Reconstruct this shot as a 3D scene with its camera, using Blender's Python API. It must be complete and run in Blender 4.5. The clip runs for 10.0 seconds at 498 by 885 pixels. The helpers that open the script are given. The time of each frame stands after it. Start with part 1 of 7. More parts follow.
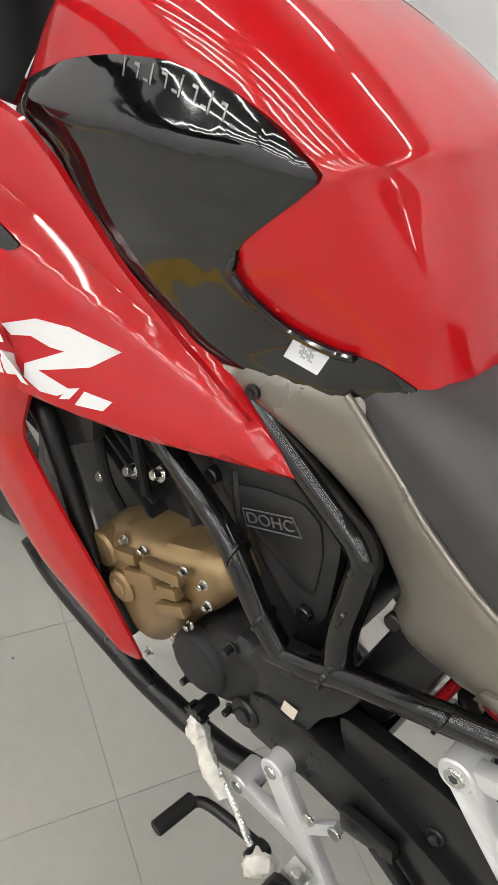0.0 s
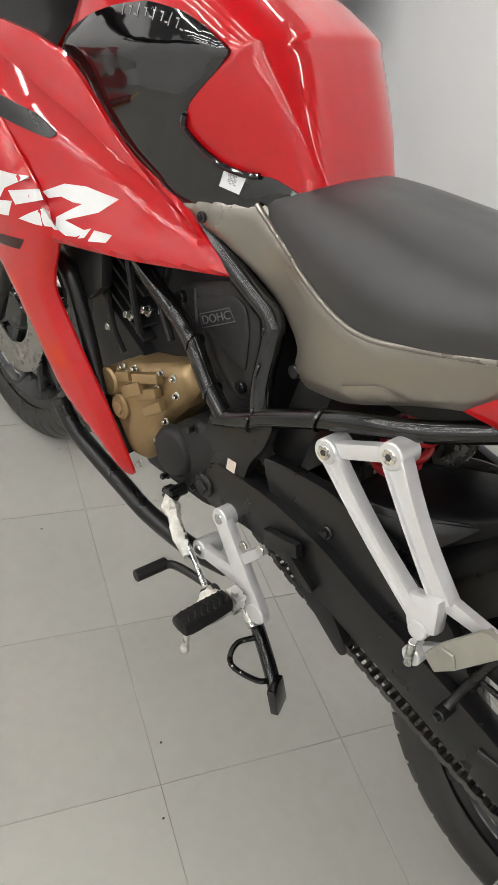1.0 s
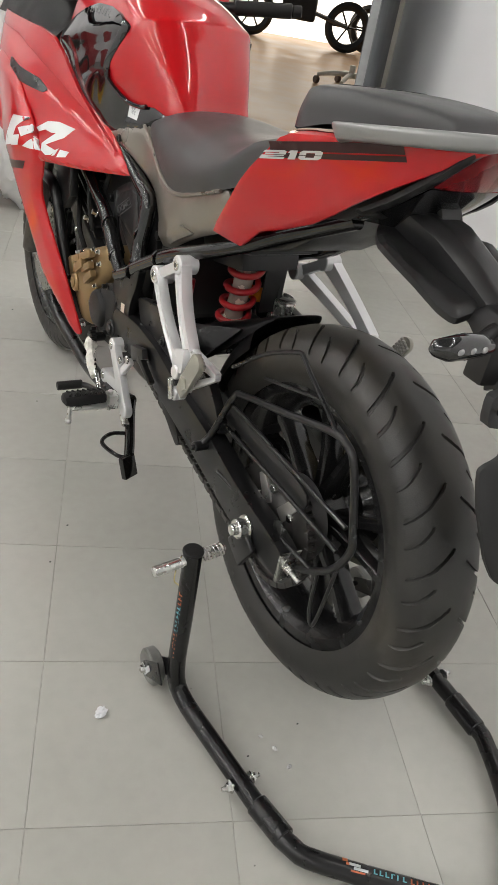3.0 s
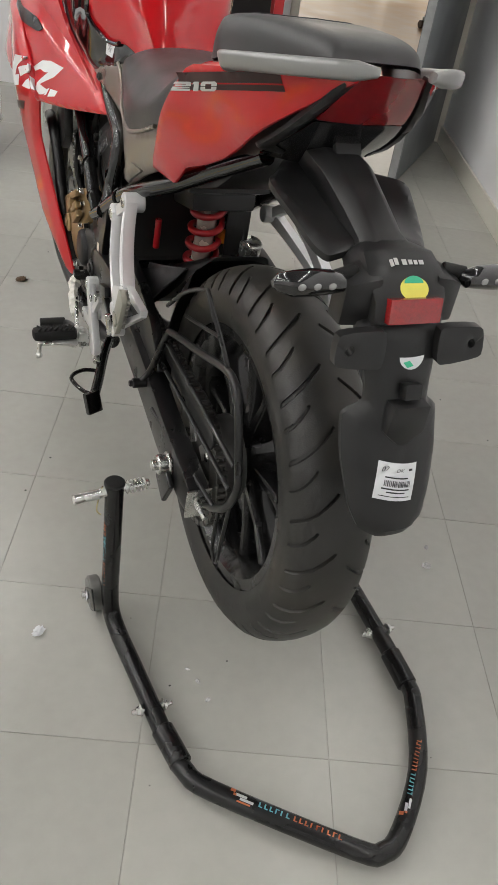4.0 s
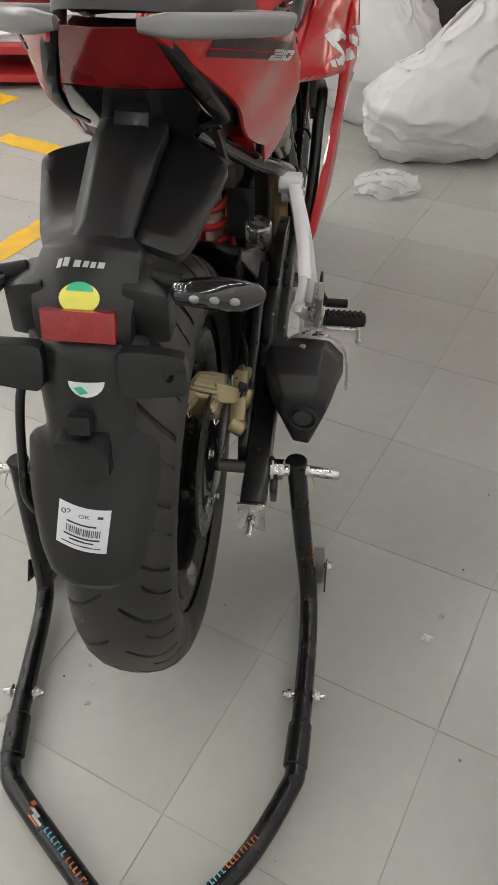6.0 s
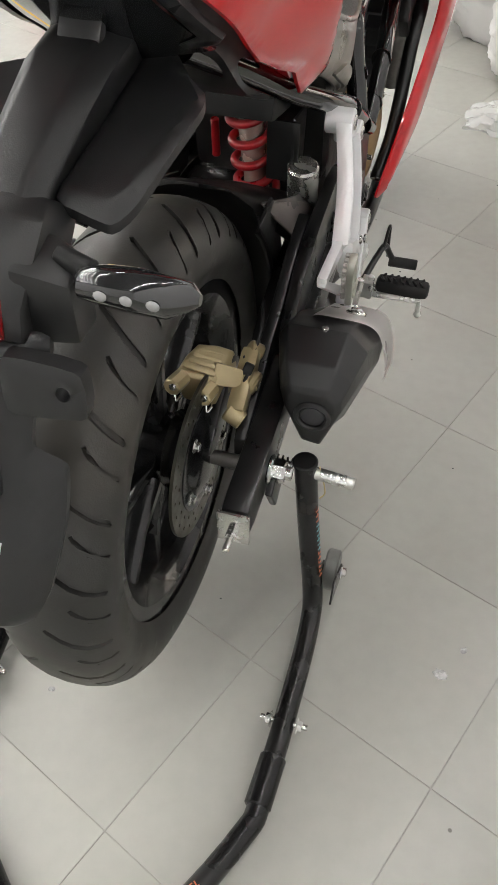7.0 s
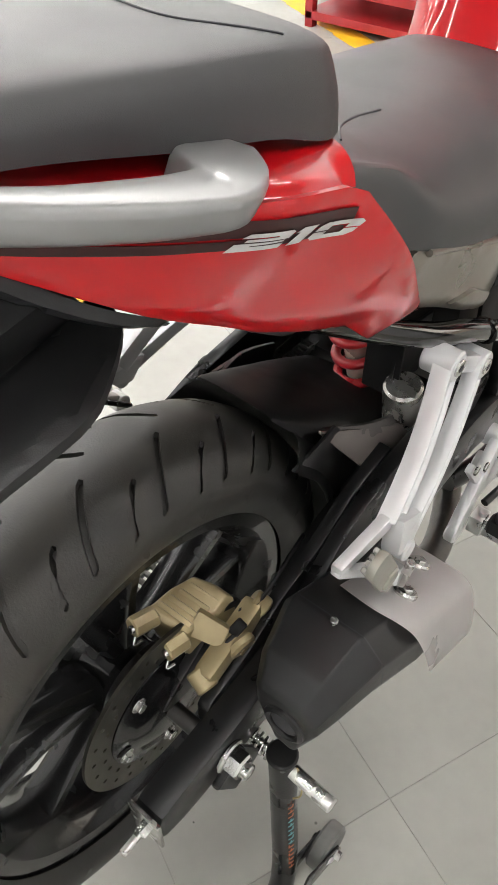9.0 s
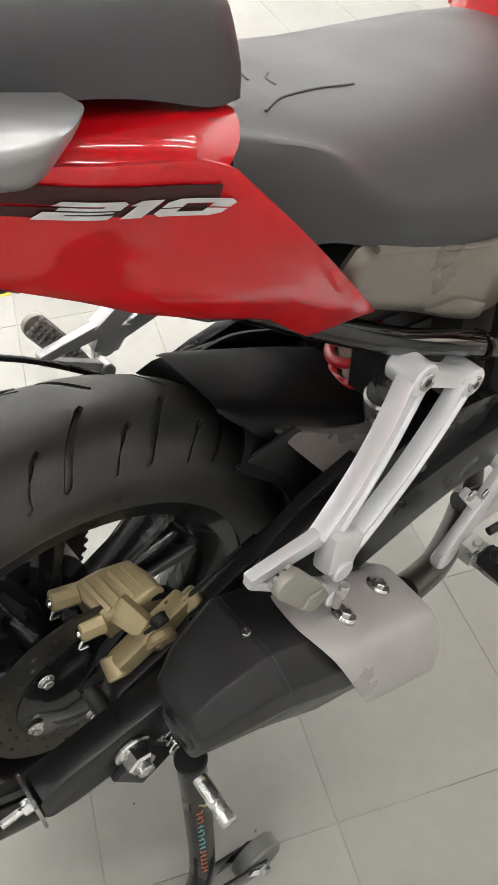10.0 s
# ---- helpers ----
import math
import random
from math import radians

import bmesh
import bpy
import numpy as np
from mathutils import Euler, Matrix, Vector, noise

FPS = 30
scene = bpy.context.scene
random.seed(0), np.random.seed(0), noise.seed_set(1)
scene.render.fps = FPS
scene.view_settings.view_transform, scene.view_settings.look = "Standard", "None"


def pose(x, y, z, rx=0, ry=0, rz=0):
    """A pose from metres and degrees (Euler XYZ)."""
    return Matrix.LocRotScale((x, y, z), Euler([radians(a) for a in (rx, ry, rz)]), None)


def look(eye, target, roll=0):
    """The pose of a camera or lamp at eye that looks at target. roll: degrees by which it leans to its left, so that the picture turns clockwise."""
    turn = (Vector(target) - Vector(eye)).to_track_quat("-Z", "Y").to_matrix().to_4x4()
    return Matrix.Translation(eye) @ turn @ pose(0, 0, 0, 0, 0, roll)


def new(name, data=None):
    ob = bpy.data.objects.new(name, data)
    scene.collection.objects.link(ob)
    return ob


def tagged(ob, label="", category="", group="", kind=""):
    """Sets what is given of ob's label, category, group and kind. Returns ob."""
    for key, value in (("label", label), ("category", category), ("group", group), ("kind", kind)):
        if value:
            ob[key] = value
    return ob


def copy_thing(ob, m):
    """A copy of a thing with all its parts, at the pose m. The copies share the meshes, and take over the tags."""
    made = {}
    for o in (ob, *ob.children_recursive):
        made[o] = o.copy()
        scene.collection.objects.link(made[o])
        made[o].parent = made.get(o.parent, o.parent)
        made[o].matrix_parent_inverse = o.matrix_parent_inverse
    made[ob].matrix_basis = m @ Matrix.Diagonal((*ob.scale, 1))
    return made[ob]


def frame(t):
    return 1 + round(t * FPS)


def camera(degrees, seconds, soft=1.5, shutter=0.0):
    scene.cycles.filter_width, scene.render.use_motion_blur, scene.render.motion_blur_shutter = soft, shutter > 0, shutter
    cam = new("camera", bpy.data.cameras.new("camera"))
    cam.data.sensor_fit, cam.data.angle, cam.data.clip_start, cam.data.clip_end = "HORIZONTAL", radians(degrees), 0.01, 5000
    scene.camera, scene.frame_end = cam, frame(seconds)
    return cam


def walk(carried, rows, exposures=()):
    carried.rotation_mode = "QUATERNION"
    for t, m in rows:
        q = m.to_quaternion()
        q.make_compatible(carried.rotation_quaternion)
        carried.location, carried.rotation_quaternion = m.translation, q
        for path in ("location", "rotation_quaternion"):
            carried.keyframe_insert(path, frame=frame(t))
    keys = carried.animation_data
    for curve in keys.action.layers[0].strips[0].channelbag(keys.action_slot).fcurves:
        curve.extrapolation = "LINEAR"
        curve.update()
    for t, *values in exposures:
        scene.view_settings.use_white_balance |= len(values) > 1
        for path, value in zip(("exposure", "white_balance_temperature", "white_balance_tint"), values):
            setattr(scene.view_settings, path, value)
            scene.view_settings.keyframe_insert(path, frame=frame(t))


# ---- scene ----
cam = camera(35.60, 10.0)
PATH = [
    (0, (-0.5171, 0.4453, 1.1939), (0.0781, 0.8541, 0.5021), 14.48),
    (0.5, (-0.686, 0.2013, 1.1608), (-0.0647, 0.6613, 0.5265), 12.57),
    (1, (-0.7481, 0.0184, 1.1575), (-0.1513, 0.543, 0.5505), 11.15),
    (1.5, (-0.6895, -0.2125, 1.1311), (-0.1439, 0.3932, 0.5519), 10.19),
    (2, (-0.7141, -0.3797, 1.1377), (-0.1962, 0.2695, 0.5805), 10.30),
    (2.5, (-0.7611, -0.603, 1.1398), (-0.2498, 0.0625, 0.5962), 10.81),
    (3, (-0.7197, -0.7637, 1.1426), (-0.2343, -0.0774, 0.601), 10.82),
    (3.2, (-0.6779, -0.8284, 1.1443), (-0.2106, -0.1329, 0.5983), 10.60),
    (4.3, (-0.342, -0.9119, 1.1685), (-0.0521, -0.1842, 0.5468), 7.72),
    (4.5, (-0.2439, -0.8897, 1.1689), (-0.0061, -0.1471, 0.5429), 6.45),
    (5, (-0.0895, -0.8652, 1.1565), (0.0127, -0.1006, 0.5202), 2.80),
    (5.5, (0.1112, -0.8697, 1.1621), (0.0808, -0.1077, 0.5152), -0.22),
    (5.7, (0.1756, -0.8633, 1.1625), (0.1187, -0.109, 0.5083), -0.87),
    (6.8, (0.3394, -0.6726, 1.1069), (0.1318, 0.0141, 0.4102), -2.49),
    (7, (0.3388, -0.614, 1.0975), (0.1316, 0.0376, 0.3678), -1.73),
    (7.5, (0.3872, -0.4413, 1.0401), (0.1155, 0.1652, 0.2929), -3.30),
    (8, (0.3686, -0.3798, 1.1025), (0.0509, 0.2328, 0.3788), -2.96),
    (8.5, (0.3493, -0.3594, 1.1681), (-0.0043, 0.2679, 0.4742), -0.41),
    (9, (0.4059, -0.2322, 1.1328), (-0.0542, 0.3134, 0.4324), -1.01),
    (9.5, (0.4651, -0.1345, 1.0917), (-0.0802, 0.3069, 0.3791), -2.35),
    (10, (0.4869, -0.0903, 1.107), (-0.059, 0.3408, 0.3886), -0.95),
]
walk(cam, [(t, look(eye, target, roll)) for t, eye, target, roll in PATH], [(0, -0.28), (1.5, -0.32), (2.5, -0.42), (3.2, -0.42), (4.5, -0.62), (5.7, -0.6), (7.0, 0.0), (8.0, 0.25), (9.0, 0.25), (10, 0.15)])

# ---- world and exposure ----
world = bpy.data.worlds.new("world")
scene.world = world
world.use_nodes = True
sky = world.node_tree.nodes.new("ShaderNodeTexSky")
sky.sky_type, sky.sun_disc, sky.sun_elevation, sky.sun_rotation = "NISHITA", False, radians(40), radians(30)
world.node_tree.links.new(sky.outputs[0], world.node_tree.nodes["Background"].inputs[0])
world.node_tree.nodes["Background"].inputs[1].default_value = 0.12
scene.view_settings.exposure = 0.0
LAMP_POWER = 62.0

# ---- materials ----
def node_mat(name):
    m = bpy.data.materials.new(name)
    m.use_nodes = True
    return m, m.node_tree.nodes, m.node_tree.links, m.node_tree.nodes["Principled BSDF"]


def surface(name, color, rough=0.5, metal=0.0, coat=0.0, vary=0.08, scale=30.0, grain=600.0, bump=0.05, rough_vary=0.08, spec=0.5, dirt=0.0, dirt_color=(0.25, 0.23, 0.2)):
    """A surface with colour drift and dust at a large scale, and grain and relief at a fine one."""
    m, n, l, b = node_mat(name)
    co = n.new("ShaderNodeTexCoord")
    big = n.new("ShaderNodeTexNoise")
    big.inputs["Scale"].default_value, big.inputs["Detail"].default_value = scale, 5
    fine = n.new("ShaderNodeTexNoise")
    fine.inputs["Scale"].default_value, fine.inputs["Detail"].default_value = grain, 3
    for t in (big, fine):
        l.new(co.outputs["Object"], t.inputs["Vector"])
    info = n.new("ShaderNodeObjectInfo")
    ramp = n.new("ShaderNodeMapRange")
    ramp.inputs["From Min"].default_value, ramp.inputs["From Max"].default_value = 0.3, 0.7
    ramp.inputs["To Min"].default_value, ramp.inputs["To Max"].default_value = 1 - vary, 1 + vary
    l.new(big.outputs["Fac"], ramp.inputs["Value"])
    mul = n.new("ShaderNodeMix")
    mul.data_type, mul.blend_type = "RGBA", "MULTIPLY"
    mul.inputs["Factor"].default_value = 1
    mul.inputs["A"].default_value = (*color, 1)
    l.new(ramp.outputs[0], mul.inputs["B"])
    out = mul.outputs["Result"]
    if dirt:
        dust = n.new("ShaderNodeTexNoise")
        dust.inputs["Scale"].default_value, dust.inputs["Detail"].default_value = scale * 0.4, 8
        l.new(co.outputs["Object"], dust.inputs["Vector"])
        dr = n.new("ShaderNodeMapRange")
        dr.inputs["From Min"].default_value, dr.inputs["From Max"].default_value = 0.48, 0.75
        dr.inputs["To Min"].default_value, dr.inputs["To Max"].default_value = 0, dirt
        l.new(dust.outputs["Fac"], dr.inputs["Value"])
        mx = n.new("ShaderNodeMix")
        mx.data_type = "RGBA"
        l.new(dr.outputs[0], mx.inputs["Factor"])
        l.new(out, mx.inputs["A"])
        mx.inputs["B"].default_value = (*dirt_color, 1)
        out = mx.outputs["Result"]
    l.new(out, b.inputs["Base Color"])
    rr = n.new("ShaderNodeMapRange")
    rr.inputs["From Min"].default_value, rr.inputs["From Max"].default_value = 0.3, 0.7
    rr.inputs["To Min"].default_value, rr.inputs["To Max"].default_value = max(0.02, rough - rough_vary), min(1, rough + rough_vary)
    l.new(big.outputs["Fac"], rr.inputs["Value"])
    l.new(rr.outputs[0], b.inputs["Roughness"])
    b.inputs["Metallic"].default_value = metal
    b.inputs["Coat Weight"].default_value, b.inputs["Coat Roughness"].default_value = coat, 0.04
    b.inputs["Specular IOR Level"].default_value = spec
    if bump:
        bp = n.new("ShaderNodeBump")
        bp.inputs["Strength"].default_value, bp.inputs["Distance"].default_value = bump, 0.001
        l.new(fine.outputs["Fac"], bp.inputs["Height"])
        l.new(bp.outputs[0], b.inputs["Normal"])
    return m


def glow(name, color, strength):
    m, n, l, b = node_mat(name)
    b.inputs["Base Color"].default_value = (0.8, 0.8, 0.8, 1)
    b.inputs["Emission Color"].default_value = (*color, 1)
    b.inputs["Emission Strength"].default_value = strength
    return m


def lens(name, color, rough=0.05, through_it=0.5):
    m, n, l, b = node_mat(name)
    b.inputs["Base Color"].default_value = (*color, 1)
    b.inputs["Roughness"].default_value = rough
    b.inputs["Transmission Weight"].default_value = through_it
    b.inputs["IOR"].default_value = 1.45
    return m


RED = surface("red_paint", (0.47, 0.004, 0.008), 0.30, 0.0, 1.0, 0.03, 4, 900, 0.0, 0.01, spec=0.12)
GLOSS_BLACK = surface("gloss_black_paint", (0.003, 0.003, 0.0035), 0.07, 0, 0.6, 0.1, 8, 900, 0.0, 0.03, spec=0.5)
PLASTIC = surface("black_plastic", (0.014, 0.014, 0.0145), 0.36, 0, 0, 0.15, 20, 900, 0.12, 0.07, spec=0.40, dirt=0.05, dirt_color=(0.06, 0.055, 0.05))
SATIN = surface("satin_black_paint", (0.008, 0.008, 0.0085), 0.30, 0, 0.1, 0.10, 24, 700, 0.05, 0.04, spec=0.38)
FRAME = surface("black_frame_paint", (0.004, 0.004, 0.004), 0.10, 0, 0.4, 0.10, 10, 120, 0.0, 0.02, spec=0.4)
VINYL = surface("seat_vinyl", (0.042, 0.042, 0.043), 0.40, 0, 0, 0.10, 12, 1400, 0.22, 0.06, spec=0.5)
RIB_VINYL = surface("ribbed_vinyl", (0.034, 0.034, 0.035), 0.42, 0, 0, 0.10, 12, 1400, 0.25, 0.06, spec=0.5)
CHAMPAGNE = surface("champagne_grey_paint", (0.235, 0.215, 0.185), 0.30, 0.6, 0.35, 0.05, 9, 1500, 0.05, 0.04)
ALU = surface("silver_cast_alloy", (0.64, 0.64, 0.645), 0.34, 0.35, 0.15, 0.04, 25, 900, 0.10, 0.06)
GREY_GRAB = surface("grey_grab_rail", (0.25, 0.25, 0.248), 0.34, 0.4, 0.2, 0.05, 12, 1200, 0.04, 0.05)
STEEL = surface("zinc_steel", (0.62, 0.62, 0.60), 0.26, 1.0, 0, 0.08, 60, 900, 0.06, 0.08)
DARK_STEEL = surface("dark_steel", (0.12, 0.115, 0.11), 0.38, 0.9, 0, 0.2, 50, 500, 0.15, 0.1)
BRONZE = surface("bronze_engine_paint", (0.30, 0.205, 0.10), 0.42, 0.55, 0.1, 0.12, 22, 800, 0.12, 0.08)
GOLD = surface("gold_caliper_paint", (0.34, 0.275, 0.15), 0.36, 0.4, 0.15, 0.10, 40, 900, 0.12, 0.06)
ENGINE_BLACK = surface("black_engine_casting", (0.018, 0.018, 0.019), 0.45, 0.1, 0, 0.15, 30, 400, 0.2, 0.08, spec=0.3)
RUBBER = surface("tyre_rubber", (0.023, 0.0225, 0.021), 0.44, 0, 0, 0.22, 14, 500, 0.2, 0.08, spec=0.45, dirt=0.45, dirt_color=(0.082, 0.068, 0.048))
SOFT_RUBBER = surface("black_rubber", (0.010, 0.010, 0.010), 0.55, 0, 0, 0.15, 40, 700, 0.2, 0.08, spec=0.3)
RIM = surface("black_wheel_paint", (0.008, 0.008, 0.0085), 0.24, 0.0, 0.35, 0.15, 20, 700, 0.05, 0.06, spec=0.3, dirt=0.06, dirt_color=(0.06, 0.055, 0.05))
SPRING = surface("red_spring_paint", (0.42, 0.010, 0.016), 0.3, 0, 0.5, 0.08, 30, 600, 0.05, 0.05)
WHITE_DECAL = surface("white_decal", (0.74, 0.74, 0.74), 0.35, 0, 0.3, 0.04, 20, 600, 0.0)
SILVER_DECAL = surface("silver_decal", (0.50, 0.49, 0.48), 0.38, 0.1, 0.2, 0.05, 20, 600, 0.0)
DARK_DECAL = surface("dark_decal", (0.030, 0.005, 0.006), 0.35, 0, 0.2, 0.06, 20, 600, 0.0, spec=0.3)
PAPER = surface("white_sticker_paper", (0.72, 0.73, 0.75), 0.5, 0, 0, 0.03, 30, 600, 0.03)
BADGE_GREY = surface("dull_silver_badge", (0.22, 0.22, 0.22), 0.35, 0.4, 0.2, 0.1, 200, 600, 0.0)
GREY_INK = surface("faded_grey_ink", (0.35, 0.36, 0.38), 0.5, 0, 0, 0.1, 30, 600, 0.0)
INK = surface("black_ink", (0.03, 0.03, 0.035), 0.5, 0, 0, 0.05, 30, 600, 0.0)
YELLOW_STICKER = surface("yellow_sticker", (0.78, 0.72, 0.12), 0.45, 0, 0, 0.06, 60, 600, 0.03)
GREEN_STICKER = surface("green_sticker", (0.05, 0.50, 0.28), 0.45, 0, 0, 0.06, 60, 600, 0.03)
STICKER_BLUE = surface("pale_blue_print", (0.20, 0.55, 0.62), 0.45, 0, 0, 0.1, 60, 600, 0.0)
STICKER_ORANGE = surface("orange_print", (0.70, 0.20, 0.08), 0.45, 0, 0, 0.1, 60, 600, 0.0)
GREEN_MARK = surface("green_paint_mark", (0.02, 0.55, 0.12), 0.4, 0, 0, 0.1, 60, 600, 0.0)
WRAP = surface("clear_plastic_wrap", (0.70, 0.68, 0.62), 0.3, 0, 0.2, 0.12, 90, 200, 0.6, 0.1)
RED_LENS = surface("red_reflector", (0.30, 0.008, 0.010), 0.12, 0, 1.0, 0.2, 400, 900, 0.3, 0.03)
SMOKE = surface("smoked_lens", (0.012, 0.012, 0.013), 0.10, 0, 0.8, 0.15, 60, 600, 0.0, 0.03)
LED = surface("clear_led", (0.30, 0.30, 0.30), 0.15, 0.3, 0.5, 0.1, 60, 600, 0.0)
STAND_BLACK = surface("black_powder_coat", (0.008, 0.008, 0.0085), 0.26, 0, 0.25, 0.2, 16, 300, 0.12, 0.1, spec=0.3, dirt=0.15, dirt_color=(0.06, 0.055, 0.05))
ROLLER = surface("grey_roller_plastic", (0.16, 0.16, 0.15), 0.5, 0, 0, 0.2, 40, 400, 0.1)


def tile_mat():
    m, n, l, b = node_mat("polished_grey_tile")
    co = n.new("ShaderNodeTexCoord")
    geo = n.new("ShaderNodeNewGeometry")
    info = n.new("ShaderNodeObjectInfo")
    big = n.new("ShaderNodeTexNoise")
    big.inputs["Scale"].default_value, big.inputs["Detail"].default_value = 1.7, 6
    mid = n.new("ShaderNodeTexNoise")
    mid.inputs["Scale"].default_value, mid.inputs["Detail"].default_value = 38, 6
    spots = n.new("ShaderNodeTexVoronoi")
    spots.inputs["Scale"].default_value = 9
    for t in (big, mid, spots):
        l.new(geo.outputs["Position"], t.inputs["Vector"])
    ramp = n.new("ShaderNodeValToRGB")
    ramp.color_ramp.elements[0].position, ramp.color_ramp.elements[0].color = 0.30, (0.385, 0.381, 0.347, 1)
    ramp.color_ramp.elements[1].position, ramp.color_ramp.elements[1].color = 0.70, (0.455, 0.451, 0.412, 1)
    l.new(big.outputs["Fac"], ramp.inputs["Fac"])
    per = n.new("ShaderNodeMapRange")
    per.inputs["To Min"].default_value, per.inputs["To Max"].default_value = 0.95, 1.05
    l.new(info.outputs["Random"], per.inputs["Value"])
    mul = n.new("ShaderNodeMix")
    mul.data_type, mul.blend_type = "RGBA", "MULTIPLY"
    mul.inputs["Factor"].default_value = 1
    l.new(ramp.outputs[0], mul.inputs["A"])
    l.new(per.outputs[0], mul.inputs["B"])
    sm = n.new("ShaderNodeMapRange")
    sm.inputs["From Min"].default_value, sm.inputs["From Max"].default_value = 0.35, 0.75
    sm.inputs["To Min"].default_value, sm.inputs["To Max"].default_value = 1.01, 0.96
    l.new(mid.outputs["Fac"], sm.inputs["Value"])
    mul2 = n.new("ShaderNodeMix")
    mul2.data_type, mul2.blend_type = "RGBA", "MULTIPLY"
    mul2.inputs["Factor"].default_value = 1
    l.new(mul.outputs["Result"], mul2.inputs["A"])
    l.new(sm.outputs[0], mul2.inputs["B"])
    # small dark specks of grit trodden into the glaze
    sp = n.new("ShaderNodeMapRange")
    sp.inputs["From Min"].default_value, sp.inputs["From Max"].default_value = 0.018, 0.03
    sp.inputs["To Min"].default_value, sp.inputs["To Max"].default_value = 0.45, 1.0
    l.new(spots.outputs["Distance"], sp.inputs["Value"])
    mul3 = n.new("ShaderNodeMix")
    mul3.data_type, mul3.blend_type = "RGBA", "MULTIPLY"
    mul3.inputs["Factor"].default_value = 1
    l.new(mul2.outputs["Result"], mul3.inputs["A"])
    l.new(sp.outputs[0], mul3.inputs["B"])
    l.new(mul3.outputs["Result"], b.inputs["Base Color"])
    rr = n.new("ShaderNodeMapRange")
    rr.inputs["From Min"].default_value, rr.inputs["From Max"].default_value = 0.3, 0.7
    rr.inputs["To Min"].default_value, rr.inputs["To Max"].default_value = 0.22, 0.27
    l.new(big.outputs["Fac"], rr.inputs["Value"])
    l.new(rr.outputs[0], b.inputs["Roughness"])
    return m


TILE = tile_mat()


def grout_mat():
    """Joint filler: mostly close to the tile's colour, black with dirt along some stretches."""
    m, n, l, b = node_mat("tile_joint_filler")
    geo = n.new("ShaderNodeNewGeometry")
    no = n.new("ShaderNodeTexNoise")
    no.inputs["Scale"].default_value, no.inputs["Detail"].default_value = 3.2, 6
    l.new(geo.outputs["Position"], no.inputs["Vector"])
    ramp = n.new("ShaderNodeValToRGB")
    ramp.color_ramp.elements[0].position, ramp.color_ramp.elements[0].color = 0.30, (0.17, 0.165, 0.15, 1)
    ramp.color_ramp.elements[1].position, ramp.color_ramp.elements[1].color = 0.50, (0.37, 0.362, 0.33, 1)
    l.new(no.outputs["Fac"], ramp.inputs["Fac"])
    l.new(ramp.outputs[0], b.inputs["Base Color"])
    b.inputs["Roughness"].default_value = 0.75
    return m


GROUT = grout_mat()
WALL = surface("white_wall_paint", (0.80, 0.805, 0.82), 0.5, 0, 0, 0.03, 1.5, 300, 0.05, 0.05)
# unseen ceiling, its unlit gloom put into the colour to deepen glossy reflections
CEILING = surface("darkened_ceiling", (0.10, 0.10, 0.10), 0.7, 0, 0, 0.03, 1.5, 300, 0.05)
SKIRTING = surface("cream_skirting", (0.62, 0.60, 0.53), 0.35, 0, 0.1, 0.05, 3, 300, 0.03)
DOOR_GREY = surface("grey_door_paint", (0.17, 0.18, 0.19), 0.4, 0, 0.1, 0.06, 4, 300, 0.05)
YELLOW_LINE = surface("yellow_floor_paint", (0.86, 0.50, 0.02), 0.45, 0, 0, 0.12, 18, 200, 0.1, dirt=0.2)
SACK = surface("white_woven_sack", (0.66, 0.65, 0.64), 0.6, 0, 0, 0.06, 9, 420, 0.5, 0.06, dirt=0.12, dirt_color=(0.5, 0.42, 0.4))
BUCKET_WHITE = surface("white_bucket_plastic", (0.68, 0.69, 0.70), 0.35, 0, 0, 0.05, 12, 300, 0.03)
BUCKET_LABEL = surface("yellow_green_label", (0.50, 0.55, 0.10), 0.4, 0, 0, 0.35, 22, 300, 0.0)
BUCKET_PURPLE = surface("purple_label", (0.10, 0.06, 0.22), 0.4, 0, 0, 0.08, 22, 300, 0.0)
RACK_RED = surface("red_rack_paint", (0.42, 0.025, 0.03), 0.4, 0, 0.2, 0.1, 8, 300, 0.05)
DARK_STUFF = surface("dark_clutter", (0.03, 0.03, 0.032), 0.5, 0, 0, 0.3, 9, 200, 0.1)
WARM_FLOOR = surface("warm_showroom_tile", (0.46, 0.27, 0.12), 0.36, 0, 0.0, 0.1, 3, 6, 0.4, spec=0.2)
TUBE = glow("tube_light_glow", (1.0, 0.98, 0.94), LAMP_POWER)
DAY = glow("daylight_beyond", (1.0, 0.92, 0.80), 3.2)

# ---- building helpers ----
from mathutils.geometry import delaunay_2d_cdt


def finish(name, bm, material, angle=35):
    bmesh.ops.recalc_face_normals(bm, faces=bm.faces)
    me = bpy.data.meshes.new(name)
    bm.to_mesh(me)
    bm.free()
    me.materials.append(material)
    me.shade_smooth()
    me.set_sharp_from_angle(angle=radians(angle))
    return me


def part(name, bm, material, parent, label="", angle=35):
    ob = new(name, finish(name, bm, material, angle))
    ob.parent = parent
    return tagged(ob, label) if label else ob


def thing(name, label, category, group="", at=None, kind=""):
    ob = new(name)
    ob.empty_display_size = 0.05
    if at is not None:
        ob.matrix_basis = at
    return tagged(ob, label, category, group, kind)


def solid(name, bm, material, label, category, group="", kind="", angle=35):
    return tagged(new(name, finish(name, bm, material, angle)), label, category, group, kind)


def mir(p):
    return (-p[0], *p[1:])


def mirror(bm):
    bmesh.ops.transform(bm, matrix=Matrix.Diagonal((-1, 1, 1, 1)), verts=bm.verts)
    bmesh.ops.reverse_faces(bm, faces=bm.faces)
    return bm


